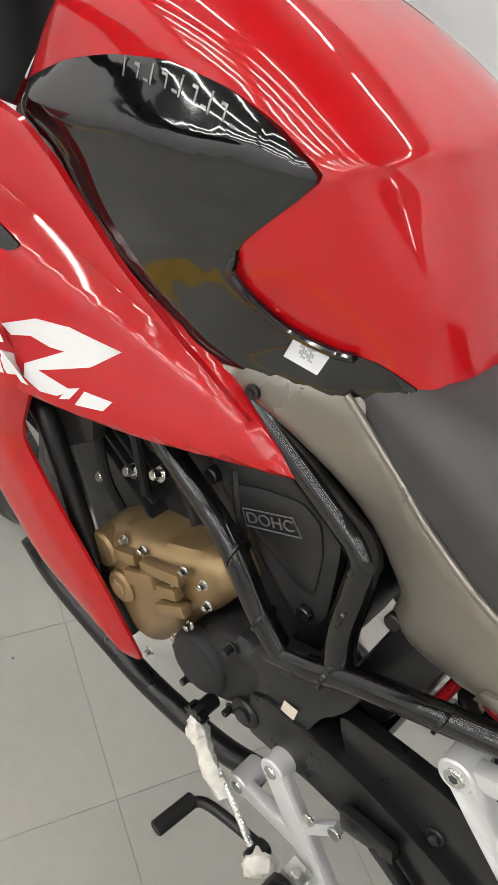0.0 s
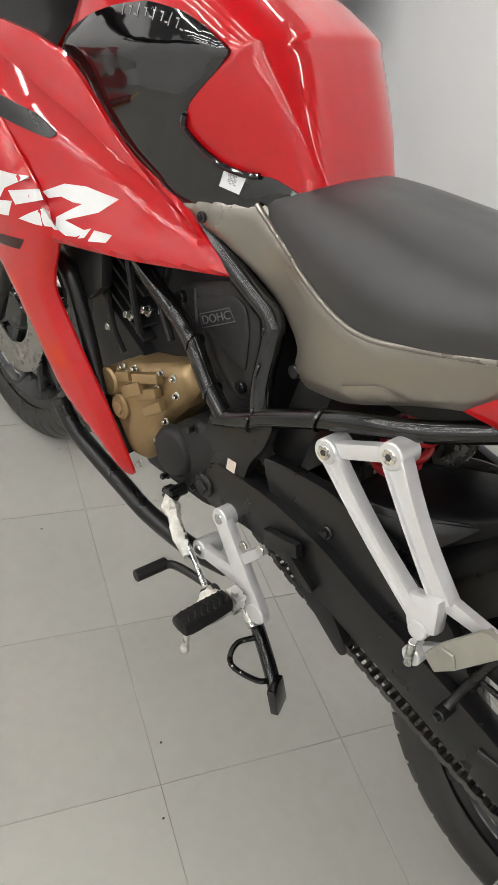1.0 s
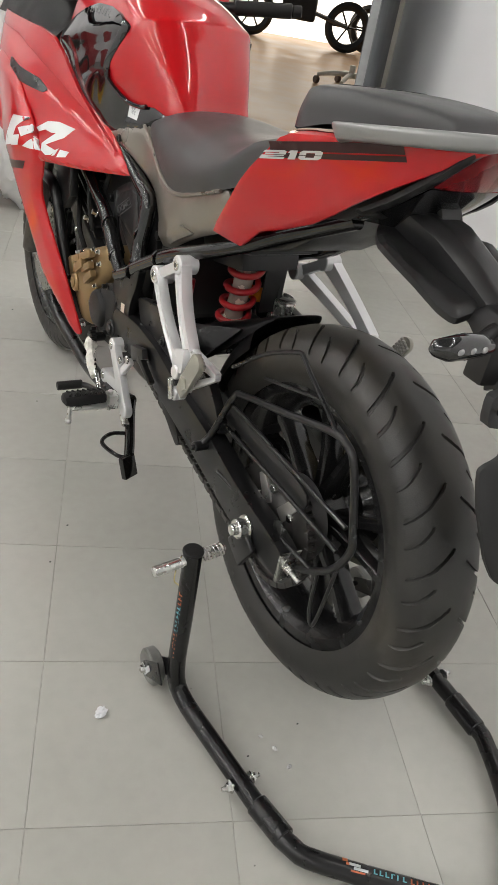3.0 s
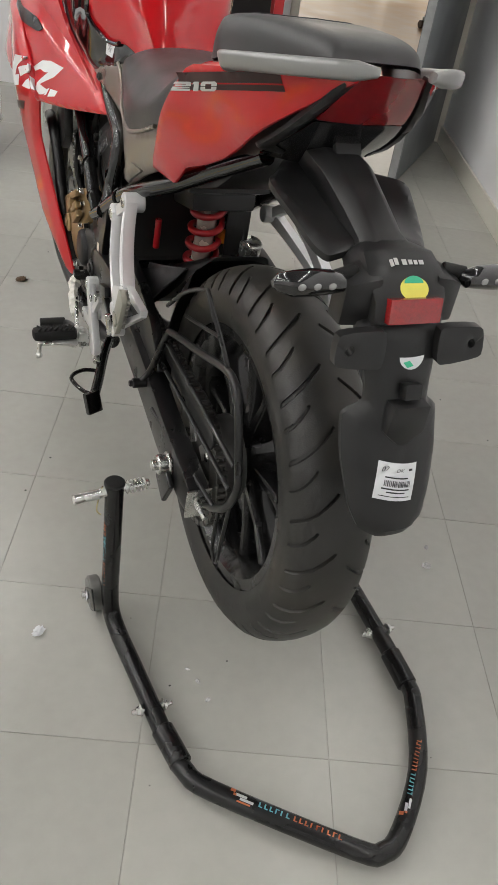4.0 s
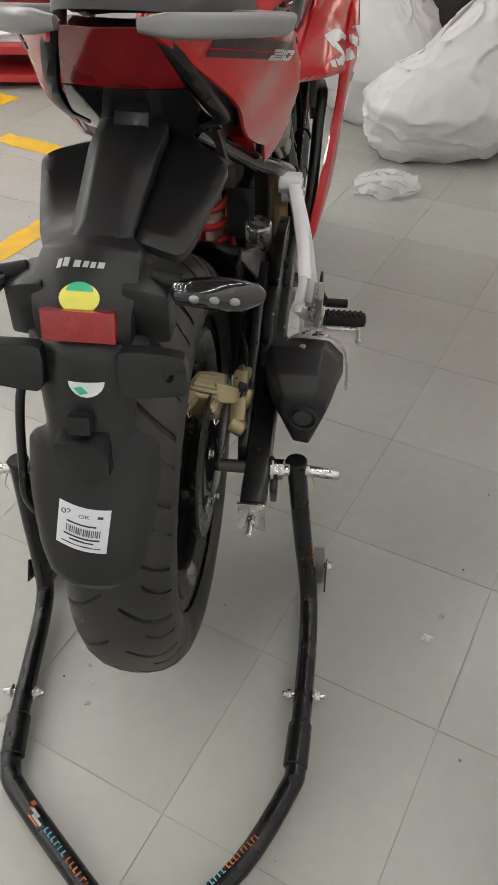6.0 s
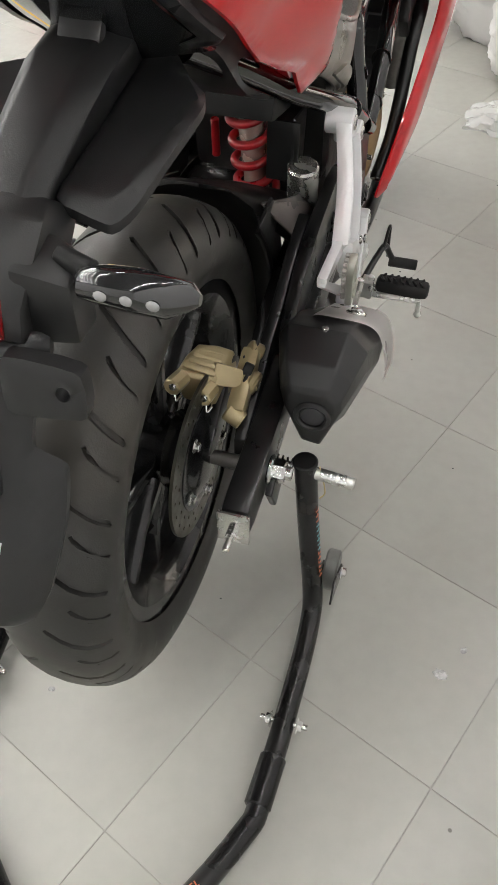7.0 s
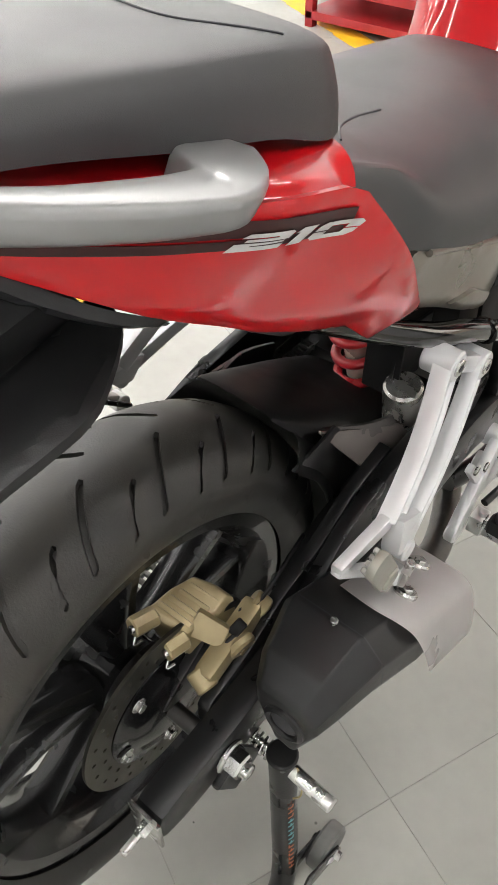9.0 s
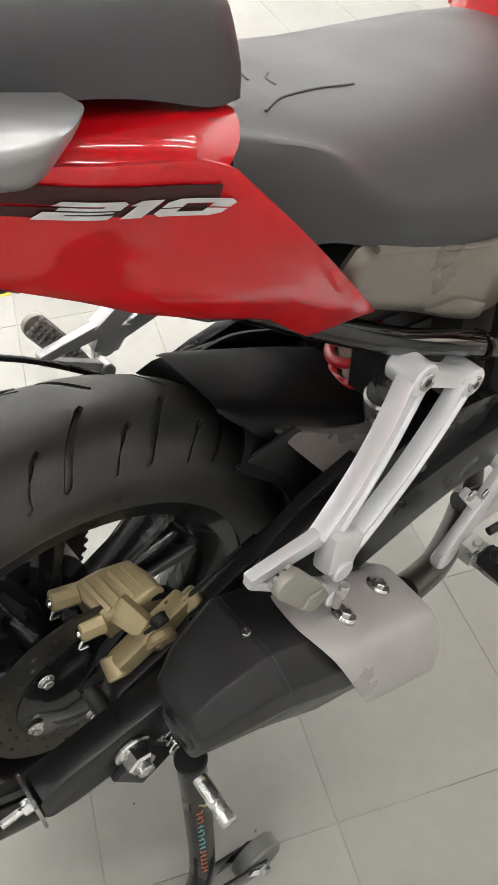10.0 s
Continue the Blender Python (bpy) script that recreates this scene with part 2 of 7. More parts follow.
def box(bm, centre, size, turn=(0, 0, 0), bevel=0.0, segs=2):
    made = bmesh.ops.create_cube(bm, size=1, matrix=pose(*centre, *turn) @ Matrix.Diagonal((*size, 1)))["verts"]
    if bevel:
        edges = list({e for v in made for e in v.link_edges})
        bmesh.ops.bevel(bm, geom=edges, offset=bevel, segments=segs, affect="EDGES", profile=0.7, clamp_overlap=True)
    return bm


def curve_points(pts, n):
    """Points of a smooth curve through pts, n to a stretch."""
    p = [Vector(q) for q in pts]
    if n < 2 or len(p) < 3:
        return p
    ends = [p[0] * 2 - p[1]] + p + [p[-1] * 2 - p[-2]]
    out = []
    for i in range(1, len(ends) - 2):
        a, b, c, d = ends[i - 1 : i + 3]
        for k in range(n):
            t = k / n
            out.append(0.5 * (2 * b + (c - a) * t + (2 * a - 5 * b + 4 * c - d) * t * t + (3 * b - a - 3 * c + d) * t**3))
    return out + [p[-1]]


def tube(bm, pts, radius, seg=12, smooth=1, closed=False):
    """A round bar along pts. radius: one, or one for each point."""
    p = curve_points(pts, smooth)
    rs = [radius] * len(p) if not isinstance(radius, (list, tuple)) else [float(v) for v in np.interp(np.linspace(0, 1, len(p)), np.linspace(0, 1, len(radius)), radius)]
    rings, side = [], None
    for i, q in enumerate(p):
        a, b = p[max(i - 1, 0)], p[min(i + 1, len(p) - 1)]
        if closed:
            a, b = p[i - 1], p[(i + 1) % len(p)]
        t = (b - a).normalized()
        if side is None:
            side = t.orthogonal().normalized()
        side = (side - t * side.dot(t)).normalized()
        up = t.cross(side)
        rings.append([bm.verts.new(q + rs[i] * (math.cos(k * math.tau / seg) * side + math.sin(k * math.tau / seg) * up)) for k in range(seg)])
    pairs = list(zip(rings, rings[1:])) + ([(rings[-1], rings[0])] if closed else [])
    for r, s in pairs:
        for k in range(seg):
            bm.faces.new((r[k], r[(k + 1) % seg], s[(k + 1) % seg], s[k]))
    if not closed:
        bm.faces.new(rings[0][::-1])
        bm.faces.new(rings[-1])
    return bm


def rod(bm, a, b, r, seg=16, r2=None, chamfer=0.0):
    """A straight round bar with chamfered ends."""
    a, b = Vector(a), Vector(b)
    d = (b - a).normalized()
    r2 = r if r2 is None else r2
    c = min(chamfer or min(r, r2) * 0.15, (b - a).length * 0.3)
    return tube(bm, [a, a + d * c * 0.999, b - d * c * 0.999, b] if c else [a, b], [r - c, r, r2, r2 - c] if c else [r, r2], seg)


def lathe(bm, profile, centre, seg=48, axis="x", closed=False):
    """A turned shape: profile of (along, radius) about an axis through centre."""
    rings = []
    for k in range(seg):
        c, s = math.cos(k * math.tau / seg), math.sin(k * math.tau / seg)
        row = []
        for x, r in profile:
            q = {"x": (x, r * c, r * s), "y": (r * c, x, r * s), "z": (r * c, r * s, x)}[axis]
            row.append(bm.verts.new(Vector(centre) + Vector(q)))
        rings.append(row)
    m = len(profile)
    for k in range(seg):
        a, b = rings[k], rings[(k + 1) % seg]
        for j in range(m if closed else m - 1):
            bm.faces.new((a[j], b[j], b[(j + 1) % m], a[(j + 1) % m]))
    if not closed:
        for j, flip in ((0, False), (m - 1, True)):
            if profile[j][1] > 1e-5:
                loop = [r[j] for r in rings]
                bm.faces.new(loop[::-1] if flip else loop)
    bmesh.ops.remove_doubles(bm, verts=bm.verts, dist=1e-6)
    return bm


def chaikin(pts, cut=0.18, times=2):
    """A closed outline with its corners rounded."""
    for _ in range(times):
        out = []
        for i, p in enumerate(pts):
            a, b = np.array(pts[i - 1], float), np.array(p, float)
            c = np.array(pts[(i + 1) % len(pts)], float)
            out += [tuple(b + (a - b) * cut), tuple(b + (c - b) * cut)]
        pts, cut = out, 0.25
    return pts


def plate(outline, x0, x1, bevel=0.0, axis="x", segs=2):
    """A plate of the outline in the plane across the axis, from x0 to x1 along it."""
    bm = bmesh.new()
    order = {"x": lambda a, b, c: (c, a, b), "y": lambda a, b, c: (a, c, b), "z": lambda a, b, c: (a, b, c)}[axis]
    low = [bm.verts.new(order(a, b, x0)) for a, b in outline]
    high = [bm.verts.new(order(a, b, x1)) for a, b in outline]
    n = len(low)
    bm.faces.new(low)
    bm.faces.new(high[::-1])
    for i in range(n):
        bm.faces.new((low[i], high[i], high[(i + 1) % n], low[(i + 1) % n]))
    if bevel:
        bmesh.ops.recalc_face_normals(bm, faces=bm.faces)
        edges = [e for e in bm.edges if len(e.link_faces) == 2 and e.calc_face_angle() > 0.6]
        bmesh.ops.bevel(bm, geom=edges, offset=bevel, segments=segs, affect="EDGES", profile=0.6, clamp_overlap=True)
    return bm


def thin_plate(ctrl, soft=1e-5):
    """The smoothest height over a plane that passes through the control points (a, b, height)."""
    c = np.array(ctrl, float)
    d = np.hypot(c[:, None, 0] - c[None, :, 0], c[:, None, 1] - c[None, :, 1])
    n = len(c)
    k = np.zeros((n + 3, n + 3))
    k[:n, :n] = d**2 * np.log(d + 1e-9) + soft * np.eye(n)
    k[:n, n], k[:n, n + 1 : n + 3] = 1, c[:, :2]
    k[n:, :n] = k[:n, n:].T
    w = np.linalg.solve(k, np.r_[c[:, 2], 0, 0, 0])

    def height(a, b):
        r = np.hypot(c[:, 0] - a, c[:, 1] - b)
        return float(w[:n] @ (r**2 * np.log(r + 1e-9)) + w[n] + w[n + 1] * a + w[n + 2] * b)

    return height


def within(p, poly):
    x, y, odd = p[0], p[1], False
    for (x1, y1), (x2, y2) in zip(poly, poly[1:] + poly[:1]):
        if (y1 > y) != (y2 > y) and x < (x2 - x1) * (y - y1) / (y2 - y1) + x1:
            odd = not odd
    return odd


def edge_distance(p, seg_a, seg_d, seg_l):
    rel = np.array(p) - seg_a
    t = np.clip((rel * seg_d).sum(1) / seg_l, 0, 1)
    return float(np.sqrt((((rel - seg_d * t[:, None])) ** 2).sum(1).min()))


def panel(outline, height, thick=0.003, curl=0.006, radius=0.014, res=0.012, axis="x", inward=1, holes=(), rounding=2, cut=0.12):
    """A shell of an outline (a, b), raised to height(a, b) along the axis, its rim curled towards inward (+1 or -1)."""
    loops = [chaikin(list(outline), cut, rounding) if rounding else list(outline)] + [list(h) for h in holes]
    pts, edges, dense = [], [], []
    for loop in loops:
        start, ring = len(pts), []
        for i, p in enumerate(loop):
            q = loop[(i + 1) % len(loop)]
            k = max(1, int(math.dist(p, q) / res))
            ring += [(p[0] + (q[0] - p[0]) * j / k, p[1] + (q[1] - p[1]) * j / k) for j in range(k)]
        pts += ring
        edges += [(start + i, start + (i + 1) % len(ring)) for i in range(len(ring))]
        dense.append(ring)
    outer = dense[0]
    seg_a = np.concatenate([np.array(r) for r in dense])
    seg_b = np.concatenate([np.roll(np.array(r), -1, 0) for r in dense])
    seg_d = seg_b - seg_a
    seg_l = (seg_d**2).sum(1) + 1e-12
    lo, hi = np.array(outer).min(0), np.array(outer).max(0)
    rows = int((hi[1] - lo[1]) / (res * 0.87)) + 1
    for j in range(rows):
        b = lo[1] + (j + 0.5) * res * 0.87
        a = lo[0] + (0.5 if j % 2 else 0.0) * res
        while a < hi[0]:
            if within((a, b), outer) and not any(within((a, b), h) for h in dense[1:]) and edge_distance((a, b), seg_a, seg_d, seg_l) > 0.45 * res:
                pts.append((a, b))
            a += res
    v2, _, f2, *_ = delaunay_2d_cdt([Vector(p) for p in pts], edges, [], 0, 1e-7)
    keep = []
    for f in f2:
        c = sum((v2[i] for i in f), Vector((0, 0))) / len(f)
        if within(c, outer) and not any(within(c, h) for h in dense[1:]):
            keep.append(f)
    order = {"x": lambda a, b, c: (c, a, b), "y": lambda a, b, c: (a, c, b), "z": lambda a, b, c: (a, b, c)}[axis]
    bm = bmesh.new()
    top, bottom = [], []
    for v in v2:
        d = edge_distance(v, seg_a, seg_d, seg_l)
        h = height(v.x, v.y) + inward * curl * max(0.0, 1 - d / radius) ** 2
        top.append(bm.verts.new(order(v.x, v.y, h)))
        bottom.append(bm.verts.new(order(v.x, v.y, h + inward * thick)))
    for f in keep:
        bm.faces.new([top[i] for i in f])
        bm.faces.new([bottom[i] for i in reversed(f)])
    rim = {}
    for f in keep:
        for i, j in zip(f, list(f[1:]) + [f[0]]):
            rim[(i, j)] = 1
    for i, j in list(rim):
        if (j, i) not in rim:
            bm.faces.new((top[j], top[i], bottom[i], bottom[j]))
    bmesh.ops.delete(bm, geom=[v for v in bm.verts if not v.link_faces], context="VERTS")
    return bm


def skin(rows, nu=4, nv=4, both=True, cap=False):
    """A smooth surface through rows of points; both: with its mirror image across x = 0, the first of each row on the middle."""
    fine = [curve_points(r, nv) for r in rows]
    cols = [curve_points([r[j] for r in fine], nu) for j in range(len(fine[0]))]
    grid = [[c[i] for c in cols] for i in range(len(cols[0]))]
    if both:
        grid = [[Vector(mir(p)) for p in reversed(r[1:])] + r for r in grid]
    bm = bmesh.new()
    vs = [[bm.verts.new(p) for p in r] for r in grid]
    for a, b in zip(vs, vs[1:]):
        for i in range(len(a) - 1):
            bm.faces.new((a[i], a[i + 1], b[i + 1], b[i]))
    if cap:
        bm.faces.new(vs[0])
        bm.faces.new(vs[-1][::-1])
        left, right = [r[0] for r in vs], [r[-1] for r in vs]
        for i in range(len(vs) - 1):
            bm.faces.new((left[i], left[i + 1], right[i + 1], right[i]))
    return bm


def loft(rings, cap=True):
    """A body through closed rings of as many points each."""
    bm = bmesh.new()
    vs = [[bm.verts.new(p) for p in r] for r in rings]
    n = len(vs[0])
    for a, b in zip(vs, vs[1:]):
        for i in range(n):
            bm.faces.new((a[i], a[(i + 1) % n], b[(i + 1) % n], b[i]))
    if cap:
        bm.faces.new(vs[0][::-1])
        bm.faces.new(vs[-1])
    return bm


def soften(bm, offset, segs=2, limit=0.5):
    bmesh.ops.recalc_face_normals(bm, faces=bm.faces)
    edges = [e for e in bm.edges if len(e.link_faces) == 2 and e.calc_face_angle() > limit]
    bmesh.ops.bevel(bm, geom=edges, offset=offset, segments=segs, affect="EDGES", profile=0.6, clamp_overlap=True)
    return bm


def letters(body, size, place, depth=0.0004, shear=0.0, wide=1.0):
    """Writing as a mesh, laid by the pose place: it reads along its x, upright along its y."""
    cu = bpy.data.curves.new("writing", "FONT")
    cu.body, cu.size, cu.extrude, cu.align_x, cu.align_y, cu.shear = body, size, depth, "CENTER", "CENTER", shear
    ob = bpy.data.objects.new("writing", cu)
    scene.collection.objects.link(ob)
    me = bpy.data.meshes.new_from_object(ob.evaluated_get(bpy.context.evaluated_depsgraph_get()))
    bm = bmesh.new()
    bm.from_mesh(me)
    bpy.data.objects.remove(ob)
    bpy.data.meshes.remove(me)
    bmesh.ops.transform(bm, matrix=place @ Matrix.Diagonal((wide, 1, 1, 1)), verts=bm.verts)
    return bm


def bolt(bm, at, along, r=0.006, h=0.005, washer=True):
    a, d = Vector(at), Vector(along).normalized()
    if washer:
        rod(bm, a, a + d * 0.0015, r * 1.5, 16)
    rod(bm, a, a + d * h, r, 6)
    return bm


# ---- the room: tiles, walls and door lie square to each other and askew to the motorcycle ----
STEP = 0.312
U, V, ORIGIN = Vector((0.3742, 0.9273, 0)), Vector((0.9273, -0.3742, 0)), Vector((-0.420, 0.162, 0))
ROOM = Matrix(((V.x, U.x, 0, ORIGIN.x), (V.y, U.y, 0, ORIGIN.y), (0, 0, 1, 0), (0, 0, 0, 1)))


def roomed(bm):
    """From room coordinates (v across, u ahead, z up) into the world."""
    bmesh.ops.transform(bm, matrix=ROOM, verts=bm.verts)
    return bm


def room_solid(name, size_box, material, label, category, kind="structure", bevel=0.0):
    bm = bmesh.new()
    (a0, a1), (b0, b1), (c0, c1) = size_box
    box(bm, ((a0 + a1) / 2, (b0 + b1) / 2, (c0 + c1) / 2), (a1 - a0, b1 - b0, c1 - c0), bevel=bevel)
    return solid(name, roomed(bm), material, label, category, kind=kind)


V0, V1, U0, U1, HIGH = -6.2, 1.50, -5.0, 3.5, 3.0
floor = room_solid("floor", ((V0 - 0.2, 9.0), (U0 - 0.2, 12.0), (-0.12, -0.0014)), GROUT, "dark joints bed under polished grey floor tiles", "floor")
room_solid("wall_east", ((V1, V1 + 0.15), (U0, U1 + 0.15), (0, HIGH)), WALL, "plain white painted wall beside the service bay", "wall")
room_solid("wall_west", ((V0 - 0.15, V0), (U0, U1 + 0.15), (0, HIGH)), WALL, "plain white painted wall of the service bay", "wall")
room_solid("wall_south", ((V0, V1), (U0 - 0.15, U0), (0, HIGH)), WALL, "plain white painted end wall of the bay", "wall")
room_solid("wall_north", ((V0, 0.57), (U1, U1 + 0.15), (0, HIGH)), WALL, "white painted wall with a doorway to the showroom", "wall")
room_solid("lintel", ((0.57, V1), (U1, U1 + 0.15), (2.12, HIGH)), WALL, "white painted wall above the doorway", "wall")
room_solid("ceiling", ((V0 - 0.15, V1 + 0.15), (U0 - 0.15, U1 + 0.15), (HIGH, HIGH + 0.1)), CEILING, "plain unseen ceiling of the service bay, darkened for deeper reflections", "ceiling")
room_solid("baseboard", ((V1 - 0.012, V1 - 0.001), (U0, U1), (0, 0.09)), SKIRTING, "cream tiled skirting along the white wall", "baseboard")

# the showroom beyond the doorway
room_solid("floor_showroom", ((-1.0, 6.5), (U1 + 0.03, 11.5), (-0.0013, 0.001)), WARM_FLOOR, "glossy warm brown showroom floor", "floor")
room_solid("backdrop", ((-3.0, 9.0), (11.5, 11.6), (0, 3.4)), DAY, "bright daylight beyond the showroom glass", "backdrop")
room_solid("wall_showroom", ((6.5, 6.65), (U1, 11.5), (0, 3.0)), WALL, "white showroom side wall", "wall")
room_solid("ceiling_showroom", ((-3.0, 9.0), (U1 + 0.15, 11.6), (HIGH + 0.1, HIGH + 0.2)), CEILING, "unseen showroom ceiling in the same darkened colour", "ceiling")

# door frame and the open leaf, swung back into the bay
for name, size_box in (("trim", ((0.57, 0.615), (U1 - 0.012, U1 + 0.162), (0, 2.12))), ("trim", ((1.445, V1), (U1 - 0.012, U1 + 0.162), (0, 2.12))), ("trim", ((0.615, 1.445), (U1 - 0.012, U1 + 0.162), (2.07, 2.12)))):
    room_solid(name, size_box, SKIRTING, "cream painted frame of the doorway", "trim", bevel=0.003)
door = thing("door_1", "open grey flush door leaf swung into the bay", "door", kind="structure", at=ROOM @ pose(1.440, 3.455, 0, 0, 0, 157.6))
bm = bmesh.new()
box(bm, (0, 0.43, 1.045), (0.042, 0.86, 2.07), bevel=0.003)
leaf = part("leaf", bm, DOOR_GREY, door)
bm = bmesh.new()
box(bm, (0, 0.8605, 1.045), (0.034, 0.004, 2.05), bevel=0.001)
part("edge_strip", bm, surface("pale_grey_edge", (0.30, 0.31, 0.31), 0.4), leaf, "paler grey edge strip of the leaf")

# ceiling battens
def batten(at):
    lamp = thing("tube_light", "dark batten with a bright fluorescent tube on the ceiling", "ceiling light", "battens on the ceiling", at=at)
    bm = bmesh.new()
    box(bm, (0, 0, -0.02), (0.07, 1.24, 0.04), bevel=0.004)
    # the batten shares the ceiling's darkened colour
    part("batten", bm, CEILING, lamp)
    bm = bmesh.new()
    rod(bm, (0, -0.6, -0.06), (0, 0.6, -0.06), 0.016, 12)
    part("tube", bm, TUBE, lamp, "glowing white tube")
    return lamp


first = batten(ROOM @ pose(-0.9, -0.6, HIGH))
for v in (-5.2, -4.3, -3.45, -2.6, -1.75, -0.9, 0.9):
    for u in (-3.6, -2.1, -0.6, 0.9, 2.4):
        if (v, u) != (-0.9, -0.6):
            copy_thing(first, ROOM @ pose(v, u, HIGH))

# yellow bay lines
def line_mark(outline, label):
    return tagged(solid("floor_marking", roomed(plate(outline, 0.0006, 0.0016, axis="z")), YELLOW_LINE, label, "floor marking"), kind="structure")


def ragged(a, b, w, seed):
    """A painted line from a to b with worn, uneven edges."""
    rnd = random.Random(seed)
    a, b = Vector(a), Vector(b)
    d = (b - a).normalized()
    s = Vector((-d.y, d.x))
    n = int((b - a).length / 0.03)
    left = [a + d * i * 0.03 + s * (w / 2 - rnd.random() ** 3 * 0.012) for i in range(n)]
    right = [a + d * i * 0.03 - s * (w / 2 - rnd.random() ** 3 * 0.012) for i in range(n)]
    return [tuple(p) for p in left + right[::-1]]


line_mark(ragged((-0.80, -1.6), (-0.80, 1.55), 0.10, 1), "worn yellow painted bay line on the tiles")
line_mark(ragged((-1.00, 1.665), (-1.55, 1.70), 0.10, 2), "yellow painted bay line on the grey tiles")
line_mark(ragged((-1.78, 2.07), (-3.6, 2.27), 0.12, 4), "long yellow painted bay line before the cabinet")
line_mark(ragged((-0.79, 1.97), (-0.89, 1.955), 0.06, 3), "small worn patch of yellow line paint")

# ---- the motorcycle: x to its right, y ahead, z up, the rear axle near y = 0; it leans a little on its stand ----
bike = thing("motorcycle", "red and black fully faired sports motorcycle on a rear paddock stand", "motorcycle", at=pose(0, 0, 0, 0, 1.6, 0))
REAR, FRONT = (-0.006, 0.010, 0.361), (0.0, 1.364, 0.300)

# -- rear wheel
R_OUT, HALF = 0.311, 0.070
SECTION = [(0.0, 0.311), (0.020, 0.3095), (0.038, 0.3045), (0.053, 0.295), (0.063, 0.282), (0.0695, 0.266), (0.0700, 0.250), (0.066, 0.236), (0.058, 0.222)]


def section_at(b, table):
    """Half width and radius at arc length b from the crown."""
    arc, x0, r0 = 0.0, *table[0]
    for x, r in table[1:]:
        step = math.dist((x, r), (x0, r0))
        if arc + step >= b:
            t = (b - arc) / step
            return x0 + (x - x0) * t, r0 + (r - r0) * t
        arc, x0, r0 = arc + step, x, r
    return x0, r0


def tyre_mesh(table, centre, sectors, grooves, lean):
    """A tyre whose tread grooves are cut in, one sector of it repeated all round."""
    total = sum(math.dist(p, q) for p, q in zip(table, table[1:]))
    length = math.tau * table[0][1] / sectors
    fine = [table[0]]
    pts, edges, deep = [], [], []

    def loop(ring):
        s = len(pts)
        pts.extend(ring)
        edges.extend((s + i, s + (i + 1) % len(ring)) for i in range(len(ring)))

    nb = 30
    bs = [-total + 2 * total * i / nb for i in range(nb + 1)]
    na = 6
    rim = [(length * i / na, -total) for i in range(na)] + [(length, b) for b in bs[:-1]] + [(length * (1 - i / na), total) for i in range(na)] + [(0.0, b) for b in bs[:0:-1]]
    loop(rim)
    inner = []
    for side in (-1, 1):
        for a0, b0, a1, b1, w in grooves:
            shift = 0.5 * length if side > 0 else 0.0
            n = 5
            mid = [(a0 + (a1 - a0) * i / n + 0.006 * math.sin(math.pi * i / n), b0 + (b1 - b0) * i / n) for i in range(n + 1)]
            for off, deepened in ((w / 2 + 0.0009, False), (w / 2, True)):
                tip = 0.0009 if not deepened else 0.0
                ring = [((a - off) % length if False else a - off, b) for a, b in mid] + [(mid[-1][0], mid[-1][1] + w * 0.4 + tip)] + [(a + off, b) for a, b in reversed(mid)] + [(mid[0][0], mid[0][1] - w * 0.4 - tip)]
                ring = [(a + (0.25 * length if side > 0 else 0), b * side) for a, b in ring]
                loop(ring)
                if deepened:
                    inner.append(ring)
    for i in range(1, na * 2):
        for b in bs[1:-1]:
            a = length * i / (na * 2)
            if not any(min((a - p[0]) ** 2 + (b - p[1]) ** 2 for p in r) < 0.0025**2 or within((a, b), r) for r in inner):
                pts.append((a, b))
    v2, _, f2, *_ = delaunay_2d_cdt([Vector(p) for p in pts], edges, [], 0, 1e-7)
    flags = [any(within(v, r) or min((v.x - p[0]) ** 2 + (v.y - p[1]) ** 2 for p in r) < 1e-9 for r in inner) for v in v2]
    bm = bmesh.new()
    for k in range(sectors):
        row = []
        for v, f in zip(v2, flags):
            x, r = section_at(abs(v.y), table)
            th = (v.x + lean * abs(v.y)) / table[0][1] + k * math.tau / sectors
            r -= 0.0058 if f else 0.0
            row.append(bm.verts.new((centre[0] + math.copysign(x, v.y), centre[1] + r * math.cos(th), centre[2] + r * math.sin(th))))
        for f in f2:
            bm.faces.new([row[i] for i in f])
    bmesh.ops.remove_doubles(bm, verts=bm.verts, dist=2e-5)
    return bm


GROOVES = [(0.020, 0.012, 0.026, 0.078, 0.0066), (0.060, 0.040, 0.064, 0.080, 0.0060), (0.043, 0.096, 0.043, 0.104, 0.0046)]


